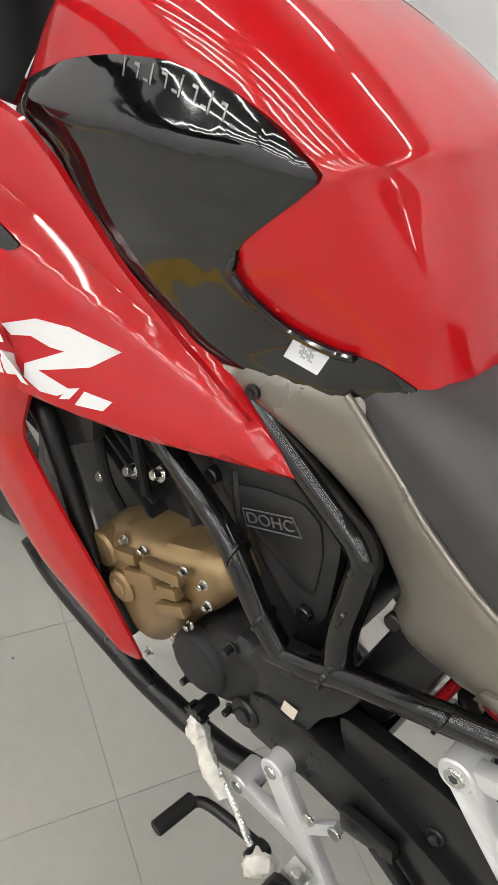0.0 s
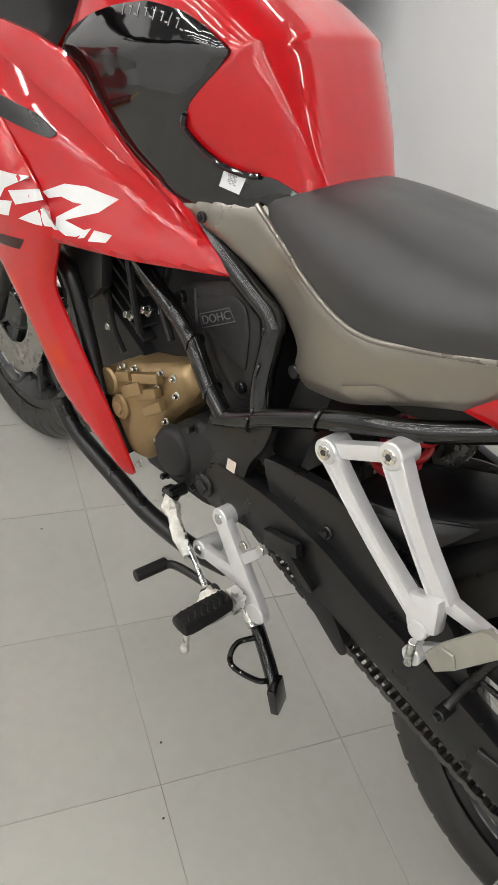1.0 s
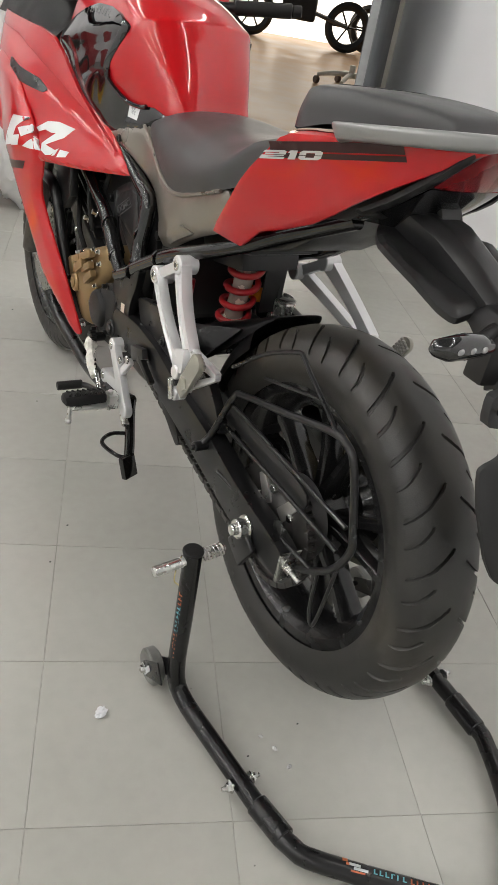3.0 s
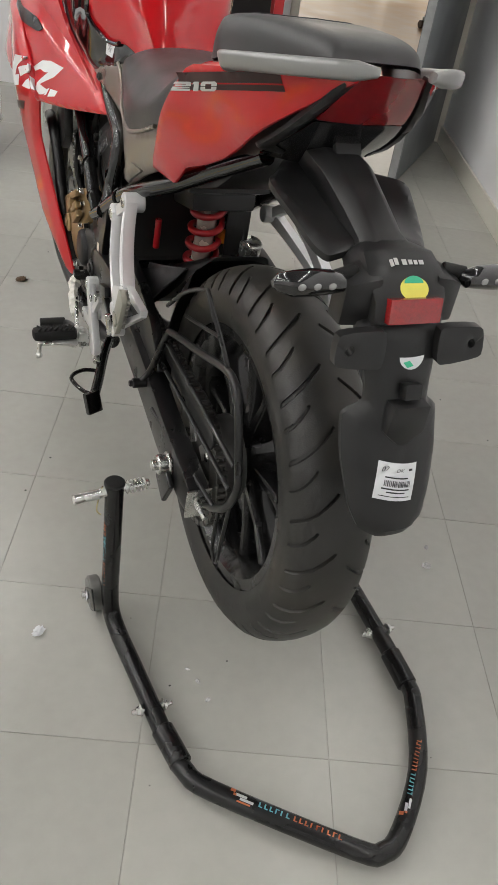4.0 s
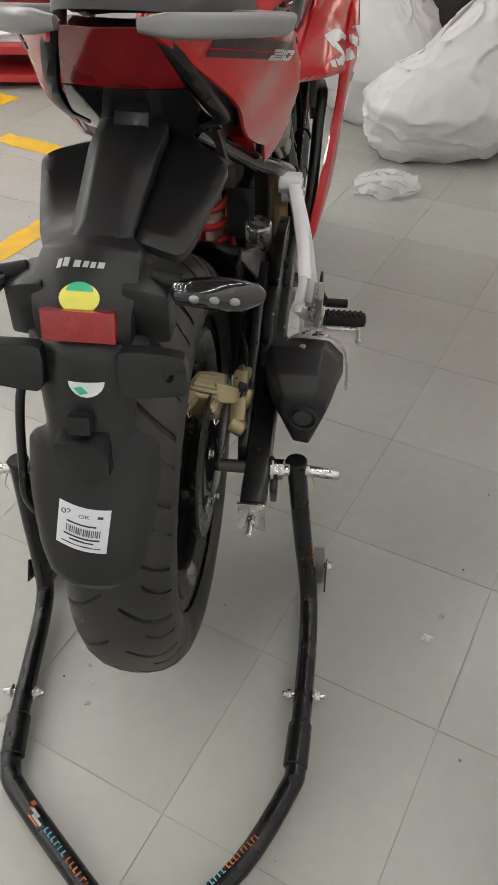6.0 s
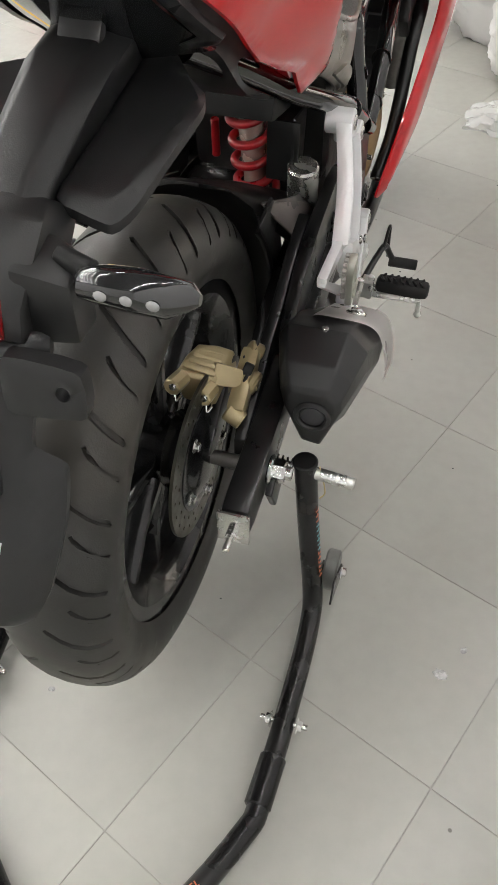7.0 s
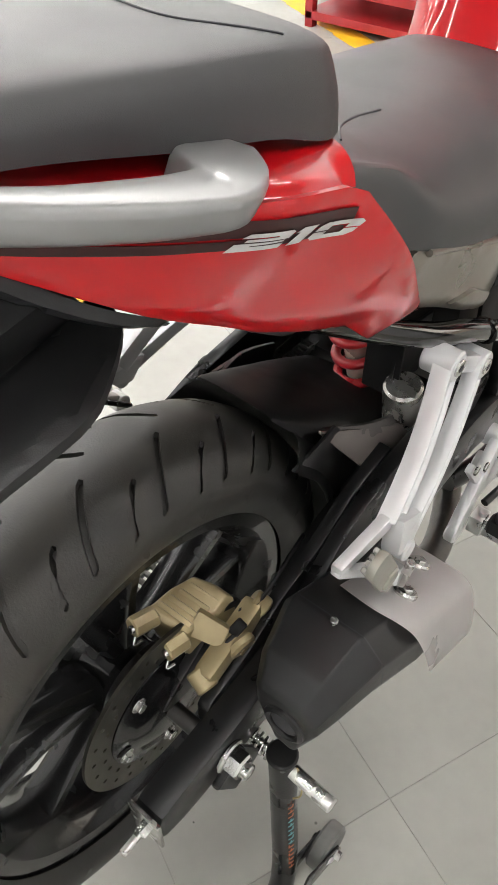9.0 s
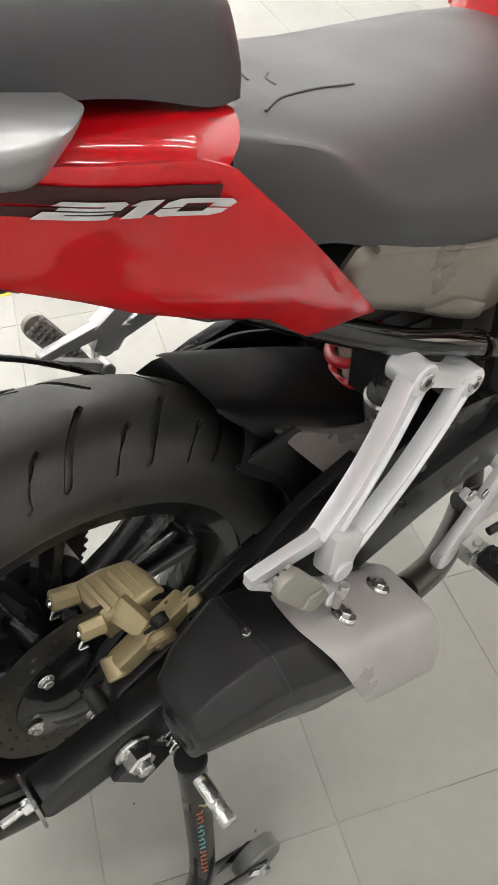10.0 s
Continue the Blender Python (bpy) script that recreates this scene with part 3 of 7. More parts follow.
def wheel(name, centre, table, sectors, rim_r, rim_half, label):
    c = Vector(centre)
    bm = bmesh.new()
    w, r = rim_half, rim_r
    lathe(bm, [(-w, r + 0.008), (-w + 0.004, r + 0.010), (-w + 0.010, r - 0.004), (-w + 0.026, r - 0.020), (0, r - 0.028), (w - 0.026, r - 0.020), (w - 0.010, r - 0.004), (w - 0.004, r + 0.010), (w, r + 0.008),
               (w - 0.002, r - 0.012), (w - 0.022, r - 0.030), (0, r - 0.038), (-w + 0.022, r - 0.030), (-w + 0.002, r - 0.012)], c, 96, closed=True)
    rim = part(name, bm, RIM, bike, label)
    bm = tyre_mesh(table, c, sectors, GROOVES, 0.55)
    part("tyre", bm, RUBBER, rim, "black rubber road tyre with curved tread grooves")
    bm = bmesh.new()
    lathe(bm, [(-0.055, 0.012), (-0.055, 0.040), (-0.035, 0.052), (-0.02, 0.040), (0.02, 0.040), (0.035, 0.052), (0.055, 0.040), (0.055, 0.012)], c, 40)
    part("hub", bm, RIM, rim)
    for k in range(5):
        bm = bmesh.new()
        for fork in (-1, 1):
            th = math.radians(72 * k + 20)
            a = Vector((0, math.cos(th + fork * 0.10), math.sin(th + fork * 0.10))) * 0.045
            b = Vector((0, math.cos(th + fork * 0.24), math.sin(th + fork * 0.24))) * (rim_r - 0.022)
            d = (b - a).normalized()
            s = d.cross(Vector((1, 0, 0)))
            rings = []
            for t, wd, dp in ((0, 0.013, 0.026), (0.5, 0.0095, 0.020), (1, 0.0125, 0.024)):
                q = c + a + (b - a) * t
                rings.append([q + s * wd + Vector((dp * 0.6, 0, 0)), q + s * wd * 0.5 + Vector((dp, 0, 0)), q - s * wd * 0.5 + Vector((dp, 0, 0)), q - s * wd + Vector((dp * 0.6, 0, 0)),
                              q - s * wd - Vector((dp * 0.6, 0, 0)), q - s * wd * 0.5 - Vector((dp, 0, 0)), q + s * wd * 0.5 - Vector((dp, 0, 0)), q + s * wd - Vector((dp * 0.6, 0, 0))])
            one = loft(rings)
            me = bpy.data.meshes.new("tmp")
            one.to_mesh(me)
            one.free()
            bm.from_mesh(me)
            bpy.data.meshes.remove(me)
        part("spoke", bm, RIM, rim)
    return rim


rear_wheel = wheel("rear_wheel", REAR, SECTION, 22, 0.216, 0.055, "gloss black five spoke alloy rear wheel")
front_table = [(x * 0.72, 0.300 - (0.311 - r) * 0.86) for x, r in SECTION]
front_wheel = wheel("front_wheel", FRONT, front_table, 22, 0.216, 0.040, "gloss black five spoke alloy front wheel")

# -- tank
TANK = []
TANK.append([(0, .585, .852), (-.03, .587, .851), (-.055, .59, .848), (-.072, .60, .845), (-.085, .61, .838), (-.088, .62, .79)])
TANK.append([(0, .622, .915), (-.04, .624, .914), (-.076, .632, .905), (-.094, .645, .895), (-.100, .655, .86), (-.095, .665, .79)])
TANK.append([(0, .668, .980), (-.05, .670, .978), (-.090, .684, .970), (-.117, .705, .958), (-.124, .715, .89), (-.106, .72, .79)])
TANK.append([(0, .695, 1.002), (-.05, .696, 1.000), (-.092, .706, .992), (-.123, .728, .974), (-.144, .768, .895), (-.122, .76, .785)])
TANK.append([(0, .80, 1.035), (-.06, .80, 1.030), (-.105, .80, 1.012), (-.127, .81, .980), (-.150, .83, .895), (-.136, .82, .785)])
TANK.append([(0, .92, 1.050), (-.065, .92, 1.042), (-.110, .92, 1.015), (-.130, .92, .975), (-.155, .92, .89), (-.146, .90, .80)])
TANK.append([(0, 1.03, 1.035), (-.07, 1.03, 1.022), (-.115, 1.03, .985), (-.135, 1.03, .93), (-.150, 1.03, .88), (-.142, 1.02, .82)])
TANK.append([(0, 1.08, .96), (-.06, 1.08, .95), (-.10, 1.08, .925), (-.12, 1.08, .89), (-.13, 1.08, .86), (-.12, 1.07, .82)])
tank = part("fuel_tank", skin(TANK, 6, 5), RED, bike, "glossy red sculpted fuel tank")

# -- seats
SEAT = []
SEAT.append([(0, .615, .835), (-.04, .618, .832), (-.075, .635, .822), (-.096, .652, .812), (-.098, .656, .800)])
SEAT.append([(0, .595, .857), (-.04, .600, .854), (-.078, .622, .842), (-.100, .642, .822), (-.104, .648, .795)])
SEAT.append([(0, .54, .866), (-.05, .545, .863), (-.092, .555, .846), (-.120, .56, .812), (-.122, .565, .770)])
SEAT.append([(0, .46, .869), (-.065, .46, .866), (-.112, .465, .845), (-.140, .47, .80), (-.136, .475, .750)])
SEAT.append([(0, .38, .873), (-.07, .38, .870), (-.118, .38, .852), (-.147, .38, .81), (-.141, .385, .765)])
SEAT.append([(0, .30, .885), (-.075, .30, .882), (-.118, .30, .868), (-.144, .295, .84), (-.141, .295, .803)])
SEAT.append([(0, .235, .905), (-.07, .235, .902), (-.11, .235, .892), (-.132, .232, .888), (-.132, .238, .825)])
SEAT.append([(0, .19, .925), (-.06, .19, .922), (-.104, .175, .918), (-.126, .166, .908), (-.126, .178, .825)])
seat = part("rider_seat", skin(SEAT, 5, 5), VINYL, bike, "black vinyl rider seat dipping behind the tank")
PILL = []
PILL.append([(0, .206, .925), (-.06, .205, .925), (-.092, .192, .925), (-.097, .187, .925)])
PILL.append([(0, .210, .965), (-.06, .208, .963), (-.093, .194, .952), (-.102, .187, .929)])
PILL.append([(0, .184, .988), (-.080, .181, .985), (-.103, .168, .973), (-.110, .160, .934)])
PILL.append([(0, .12, 1.000), (-.080, .12, .997), (-.100, .115, .986), (-.106, .11, .951)])
PILL.append([(0, .05, 1.006), (-.068, .05, 1.004), (-.090, .05, .993), (-.094, .05, .962)])
PILL.append([(0, -.020, 1.010), (-.052, -.020, 1.008), (-.072, -.020, .998), (-.077, -.020, .976)])
PILL.append([(0, -.064, 1.008), (-.040, -.062, 1.006), (-.060, -.058, .998), (-.066, -.056, .980)])
PILL.append([(0, -.080, .992), (-.036, -.077, .991), (-.056, -.071, .988), (-.062, -.068, .980)])
pillion = part("pillion_seat", skin(PILL, 5, 5), RIB_VINYL, bike, "black vinyl pillion seat pad")

# -- tail
def ridge(a, b, p, q, lift, reach):
    """A sharp fold along the line from p to q, dying out over reach."""
    dx, dy = q[0] - p[0], q[1] - p[1]
    n = math.hypot(dx, dy)
    d = abs((a - p[0]) * dy - (b - p[1]) * dx) / n
    return -lift * max(0.0, 1 - d / reach)


def tail_x(a, b):
    return TAIL_X(a, b) + ridge(a, b, (.30, .752), (.02, .872), .003, .03)


TAIL_X = thin_plate([(.304, .737, -.132), (.243, .734, -.122), (.270, .775, -.144), (.244, .805, -.154), (.216, .837, -.162), (.190, .868, -.165), (.160, .901, -.161), (.141, .922, -.153), (.201, .772, -.117), (.065, .925, -.143), (.050, .942, -.138), (.036, .924, -.128), (-.058, .971, -.098), (-.120, .989, -.052), (.002, .890, -.105), (.063, .848, -.101), (.10, .822, -.106), (-.058, .932, -.082)], 1.5e-3)
TAIL_OUT = [(.305, .736), (.244, .806), (.190, .868), (.142, .923), (.122, .933), (.056, .947), (-.058, .971), (-.122, .989), (-.116, .977), (-.060, .934), (.002, .888), (.063, .846), (.10, .820), (.15, .794), (.200, .773), (.243, .733)]
for side in (-1, 1):
    bm = panel(TAIL_OUT, tail_x, 0.004, 0.0022, 0.004, 0.0065, cut=0.03)
    part("tail_fairing", bm if side < 0 else mirror(bm), RED, bike, "glossy red tail side panel with a dark stripe")
bm = plate([(.30, .735), (.27, .716), (.18, .750), (.14, .778), (.09, .820), (.055, .844), (.015, .874), (-.035, .925), (-.078, .955), (-.068, .958), (.02, .935), (.15, .903), (.18, .890), (.25, .79)], -.074, .072, 0.014)
part("tail_core", bm, PLASTIC, bike, "matt black underside of the tail")
# red deck between the pillion seat and the side panels, raised to a point in front
bm = skin([[(0, .176, .921), (-.075, .178, .923), (-.104, .180, .926), (-.128, .166, .921), (-.148, .139, .916)], [(0, .13, .936), (-.09, .135, .936), (-.112, .134, .937), (-.134, .126, .935), (-.147, .120, .928)],
           [(0, .08, .946), (-.10, .08, .946), (-.122, .08, .946), (-.132, .075, .943), (-.140, .07, .936)], [(0, -.02, .963), (-.09, -.02, .963), (-.096, -.02, .962), (-.102, -.02, .960), (-.108, -.02, .954)],
           [(0, -.100, .981), (-.058, -.098, .981), (-.064, -.097, .980), (-.070, -.096, .979), (-.074, -.094, .974)], [(0, -.132, .989), (-.038, -.126, .989), (-.044, -.125, .988), (-.048, -.124, .987), (-.050, -.122, .982)]], 4, 4)
part("tail_deck", bm, RED, bike)

# -- side trim under the seat
TRIM_X = thin_plate([(.796, .768, -.131), (.739, .789, -.125), (.654, .811, -.110), (.548, .763, -.128), (.479, .749, -.138), (.36, .777, -.141), (.28, .807, -.142), (.28, .76, -.130), (.361, .707, -.132), (.453, .652, -.130), (.548, .631, -.112), (.604, .700, -.102), (.704, .748, -.122), (.45, .70, -.140)])
TRIM_OUT = [(.800, .768), (.739, .790), (.652, .814), (.632, .792), (.545, .766), (.479, .752), (.426, .757), (.358, .780), (.270, .815), (.255, .755), (.361, .705), (.453, .650), (.520, .628), (.550, .640), (.548, .672), (.600, .698), (.654, .724), (.704, .746), (.751, .753)]
for side in (-1, 1):
    bm = panel(TRIM_OUT, TRIM_X, 0.004, 0.007, 0.012, 0.011)
    part("side_trim", bm if side < 0 else mirror(bm), CHAMPAGNE, bike, "champagne grey painted side trim under the seat")

# -- black tank side panels
BLACK_OUT = [(1.046, .908), (.998, .942), (.948, .964), (.887, .982), (.824, .985), (.776, .980), (.722, .966), (.770, .895), (.772, .868), (.726, .838), (.688, .838), (.652, .845), (.607, .836), (.674, .797), (.796, .764), (.827, .789), (.897, .817), (.973, .864), (1.031, .880)]
BLACK_X = thin_plate([(1.046, .908, -.140), (.948, .964, -.135), (.824, .985, -.129), (.722, .966, -.124), (.770, .895, -.146), (.726, .838, -.118), (.607, .836, -.090), (.674, .797, -.112), (.796, .764, -.134), (.897, .817, -.155), (.973, .864, -.158), (.85, .90, -.158), (.652, .845, -.100), (.80, .83, -.142), (.92, .93, -.150)])
from mathutils import bvhtree
TANK_SHELL = bvhtree.BVHTree.FromPolygons([v.co.copy() for v in tank.data.vertices], [list(p.vertices) for p in tank.data.polygons])


def black_x(a, b):
    hit = TANK_SHELL.ray_cast(Vector((-1, a, b)), Vector((1, 0, 0)))[0]
    base = min(BLACK_X(a, b), hit.x - 0.004) if hit else BLACK_X(a, b)
    return base + ridge(a, b, (0.983, 0.907), (0.706, 0.984), .007, .032)


for side in (-1, 1):
    bm = panel(BLACK_OUT, black_x, 0.006, 0.0025, 0.006, 0.009)
    part("tank_side_panel", bm if side < 0 else mirror(bm), GLOSS_BLACK, bike, "glossy black tank side panel")

# -- side fairings
FAIR_OUT = [(.664, .712), (.75, .756), (.789, .779), (.8235, .793), (.882, .812), (.944, .835), (1.05, .868), (1.18, .886), (1.40, .885), (1.46, .77), (1.38, .70), (1.20, .665), (1.06, .650), (.985, .645), (.922, .664), (.80, .684)]
SHOULDER_OUT = [(.722, .740), (.802, .775), (.876, .817), (.960, .877), (1.0, .898), (1.06, .906), (1.20, .904), (1.40, .900), (1.38, .872), (1.16, .876), (1.05, .856), (.944, .826), (.882, .803), (.8235, .784), (.789, .770)]
FAIR_X = thin_plate([(.668, .714, -.122), (.802, .774, -.145), (.876, .817, -.160), (.96, .877, -.172), (1.05, .93, -.180), (1.18, .93, -.185), (1.36, .86, -.188), (1.44, .77, -.165), (1.30, .72, -.230), (1.15, .68, -.235), (1.06, .65, -.232), (.985, .645, -.226), (.922, .664, -.218), (.80, .684, -.180), (1.06, .77, -.225), (.93, .74, -.200)])
BLADE_OUT = [(1.08, .800), (1.27, .83), (1.31, .76), (1.22, .68), (1.11, .59), (1.04, .53), (.93, .405), (.84, .350), (.790, .316), (.766, .324), (.835, .436), (.955, .580), (.925, .680), (.985, .735)]
BLADE_X = thin_plate([(1.08, .80, -.238), (1.20, .82, -.236), (1.30, .77, -.226), (1.10, .60, -.236), (1.04, .53, -.230), (.93, .405, -.212), (.79, .316, -.180), (.766, .324, -.174), (.835, .436, -.196), (.955, .58, -.222), (.925, .68, -.226), (.985, .735, -.236), (1.05, .68, -.250)])


def fair_x(a, b):
    """The main face, folded inwards above a sharp crest to make a scoop below the shoulder."""
    over_crest = (b - (.744 + .214 * (a - .752))) * .978
    return FAIR_X(a, b) - .003 + .38 * max(0.0, over_crest) + ridge(a, b, (1.0, .700), (.70, .716), .002, .05)


for side in (-1, 1):
    bm = panel(FAIR_OUT, fair_x, 0.004, 0.006, 0.008, 0.0075, cut=.06)
    fairing = part("side_fairing", bm if side < 0 else mirror(bm), RED, bike, "glossy red pointed side fairing", angle=25)
    bm = panel(SHOULDER_OUT, lambda a, b: FAIR_X(a, b) - .004, 0.007, 0.001, 0.004, 0.0085, cut=.08)
    part("fairing_shoulder", bm if side < 0 else mirror(bm), RED, fairing, "glossy red upper fairing shoulder")
    bm = panel(BLADE_OUT, BLADE_X, 0.004, 0.012, 0.022, 0.013)
    part("lower_fairing", bm if side < 0 else mirror(bm), RED, bike, "glossy red lower fairing blade")

# -- number plate carrier: a black neck with two fins, a head with indicators, and a long flap
CX = 0.009
bm = loft([[(CX - w, y, z), (CX - w * 0.55, y - 0.004, z + h), (CX + w * 0.55, y - 0.004, z + h), (CX + w, y, z), (CX + w * 0.8, y + 0.02, z - 0.03), (CX - w * 0.8, y + 0.02, z - 0.03)] for y, z, w, h in
           ((0.02, .866, .038, .010), (-.05, .854, .037, .014), (-.11, .832, .033, .014), (-.155, .814, .031, .012), (-.185, .806, .040, .010))])
neck = part("plate_carrier", soften(bm, 0.004), PLASTIC, bike, "matt black number plate carrier")
for side in (-1, 1):
    fin = panel([(.018, .034), (.050, .030), (.074, -.004), (.094, -.032), (.100, -.052), (.078, -.146), (.067, -.170), (.018, -.170)], thin_plate([(.030, .03, .856), (.058, .016, .846), (.104, -.045, .851), (.076, -.165, .806), (.034, -.17, .818), (.066, -.08, .830), (.092, -.10, .832)]), 0.008, 0.006, 0.008, 0.008, axis="z", inward=-1)
    bmesh.ops.transform(fin, matrix=Matrix.Translation((CX, 0, 0)) if side > 0 else Matrix.Translation((CX, 0, 0)) @ Matrix.Diagonal((-1, 1, 1, 1)), verts=fin.verts)
    part("fin", fin, PLASTIC, bike, "wide matt black mudguard fin")
bm = loft([[(CX - w, y, z), (CX - w * 0.4, y - 0.006, z + 0.006), (CX + w * 0.4, y - 0.006, z + 0.006), (CX + w, y, z), (CX + w, y + 0.04, z - 0.03), (CX - w, y + 0.04, z - 0.03)] for y, z, w in
           ((-.165, .814, .034), (-.195, .816, .046), (-.225, .801, .050), (-.245, .778, .046), (-.250, .752, .044))])
head = part("carrier_head", soften(bm, 0.004), PLASTIC, bike, "black carrier head with a badge")
for side in (-1, 1):
    bm = loft([[(CX + side * x, y0, z1), (CX + side * x, y1, z1 - .006), (CX + side * x, y1, z0), (CX + side * x, y0, z0)] for x, y0, y1, z0, z1 in ((.036, -.190, -.236, .752, .808), (.058, -.194, -.234, .744, .804), (.076, -.198, -.228, .742, .796))])
    part("shoulder", soften(bm, .004, 2), PLASTIC, head)
FLAP_OUT = [(-.062, .755), (.062, .755), (.046, .70), (.042, .665), (.066, .648), (.066, .60), (.056, .545), (.044, .520), (.020, .508), (-.020, .508), (-.044, .520), (-.056, .545), (-.066, .60), (-.066, .648), (-.042, .665), (-.046, .70)]
FLAP_Y = thin_plate([(-.06, .755, -.240), (.06, .755, -.240), (0, .755, -.262), (0, .66, -.293), (-.066, .64, -.276), (.066, .64, -.276), (0, .58, -.327), (-.06, .56, -.315), (.06, .56, -.315), (0, .508, -.348)])
bm = panel(FLAP_OUT, FLAP_Y, 0.006, 0.008, 0.012, 0.009, axis="y", inward=1)
bmesh.ops.translate(bm, vec=(CX, 0, 0), verts=bm.verts)
flap = part("mud_flap", bm, PLASTIC, bike, "long matt black mud flap with stickers")
for side in (-1, 1):
    bm = panel([(.034, .756), (.096, .754), (.100, .718), (.036, .710)], lambda a, b: -0.268 - (0.755 - b) * 0.25, 0.012, 0.002, 0.004, 0.008, axis="y", inward=1, holes=[[(.081 + .0055 * math.cos(k * math.tau / 12), .735 + .0055 * math.sin(k * math.tau / 12)) for k in range(12)]])
    bmesh.ops.transform(bm, matrix=Matrix.Translation((CX, 0, 0)) @ Matrix.Diagonal((side, 1, 1, 1)), verts=bm.verts)
    part("plate_bracket", bm, PLASTIC, bike, "black bracket ear with a hole")

# -- exhaust
END = [(.128, .532), (.139, .553), (.219, .555), (.245, .528), (.247, .493), (.211, .378), (.172, .384), (.131, .485)]


MUFFLER = [(.043, .50, .44, .008, -.036), (.047, .60, .537, .008, -.036), (.070, .76, .695, .006, -.034), (.125, .97, .927, .004, -.042), (.20, 1.03, 1.03, .008, -.0855), (.31, .98, .98, .006, -.155), (.38, .62, .62, -.02, -.205)]


def muffler_ring(y, grow=1.0):
    """The muffler's outline at y, narrowing towards its outlet."""
    gx, gz, dx, dz = (float(np.interp(y, [m[0] for m in MUFFLER], [m[k] for m in MUFFLER])) for k in (1, 2, 3, 4))
    cx, cz = 0.19, 0.47
    return [(cx + (x - cx) * gx * grow + dx, y, cz + (z - cz) * gz * grow + dz) for x, z in END]


bm = loft([muffler_ring(m[0]) for m in MUFFLER])
muffler = part("muffler", soften(bm, 0.006, 3, 0.3), PLASTIC, bike, "stubby matt black angular muffler")
# -- paddock stand
stand = thing("paddock_stand", "black tubular paddock stand holding the rear wheel up", "paddock stand")
bm = bmesh.new()
tube(bm, [(-.2335, .016, .335), (-.237, .008, .20), (-.240, 0.0, .075), (-.236, -.03, .036), (-.225, -.12, .028), (-.208, -.27, .026), (-.196, -.325, .026), (-.165, -.368, .026), (.005, -.512, .026), (.045, -.53, .026), (.085, -.512, .026), (.165, -.43, .026), (.222, -.32, .026), (.232, -.27, .026), (.236, -.09, .028), (.234, .0, .036), (.229, .03, .075), (.215, .045, .20), (.2035, .053, .335)], 0.0155, 16, 4)
frame_bar = part("stand_frame", bm, STAND_BLACK, stand, "bent black steel tube")

# -- drop-on shapes: decals and panels that follow a shell under them
from mathutils.bvhtree import BVHTree


def shell_of(ob):
    me = ob.data
    return BVHTree.FromPolygons([v.co.copy() for v in me.vertices], [list(p.vertices) for p in me.polygons])


def over(shell, lift, fallback, axis=0, start=-1.0, sign=1.0):
    """Height just outside a shell, seen along an axis."""
    def height(a, b):
        o = Vector((start, a, b)) if axis == 0 else Vector((a, start, b))
        d = Vector((sign, 0, 0)) if axis == 0 else Vector((0, sign, 0))
        hit = shell.ray_cast(o, d)[0]
        return (hit[axis] if hit else fallback(a, b)) - sign * lift
    return height


def flat_bar(bm, a, b, wa, wb, depth, bevel=0.002):
    """A flat bar from a to b, wide in the side view, deep across."""
    a, b, x = Vector(a), Vector(b), Vector((1, 0, 0))
    d = (b - a).normalized()
    s = d.cross(x).normalized()
    x = s.cross(d)
    one = loft([[p + s * w / 2 + x * depth / 2, p - s * w / 2 + x * depth / 2, p - s * w / 2 - x * depth / 2, p + s * w / 2 - x * depth / 2] for p, w in ((a, wa), (b, wb))])
    if bevel:
        soften(one, bevel, 2)
    return join(bm, one)


def join(bm, other):
    me = bpy.data.meshes.new("tmp")
    other.to_mesh(me)
    other.free()
    bm.from_mesh(me)
    bpy.data.meshes.remove(me)
    return bm


def bead(bm, path, a, b, seg=14, smooth=5, taper=None):
    """A bar of rounded oblong section, a half wide level and b half high, along a path."""
    p = curve_points(path, smooth)
    rings = []
    for i, q in enumerate(p):
        t = (p[min(i + 1, len(p) - 1)] - p[max(i - 1, 0)]).normalized()
        s = t.cross(Vector((0, 0, 1))).normalized()
        u = s.cross(t)
        k = i / (len(p) - 1)
        f = 1.0 if taper is None else float(np.interp(k, np.linspace(0, 1, len(taper)), taper))
        ring = []
        for j in range(seg):
            c, n = math.cos(j * math.tau / seg), math.sin(j * math.tau / seg)
            ring.append(q + s * a * f * math.copysign(abs(c) ** 0.65, c) + u * b * f * math.copysign(abs(n) ** 0.65, n))
        rings.append(ring)
    return join(bm, loft(rings))


# tail decals
tail_left = [o for o in bike.children if o.name.startswith("tail_fairing")][0]
TAIL_SHELL = shell_of(tail_left)
ALONG, UPWARD = Vector((0, -0.9655, 0.2605)), Vector((0, 0.2605, 0.9655))


def tail_point(mid, s, h):
    p = Vector(mid) + ALONG * s + UPWARD * h
    return (p.y, p.z)


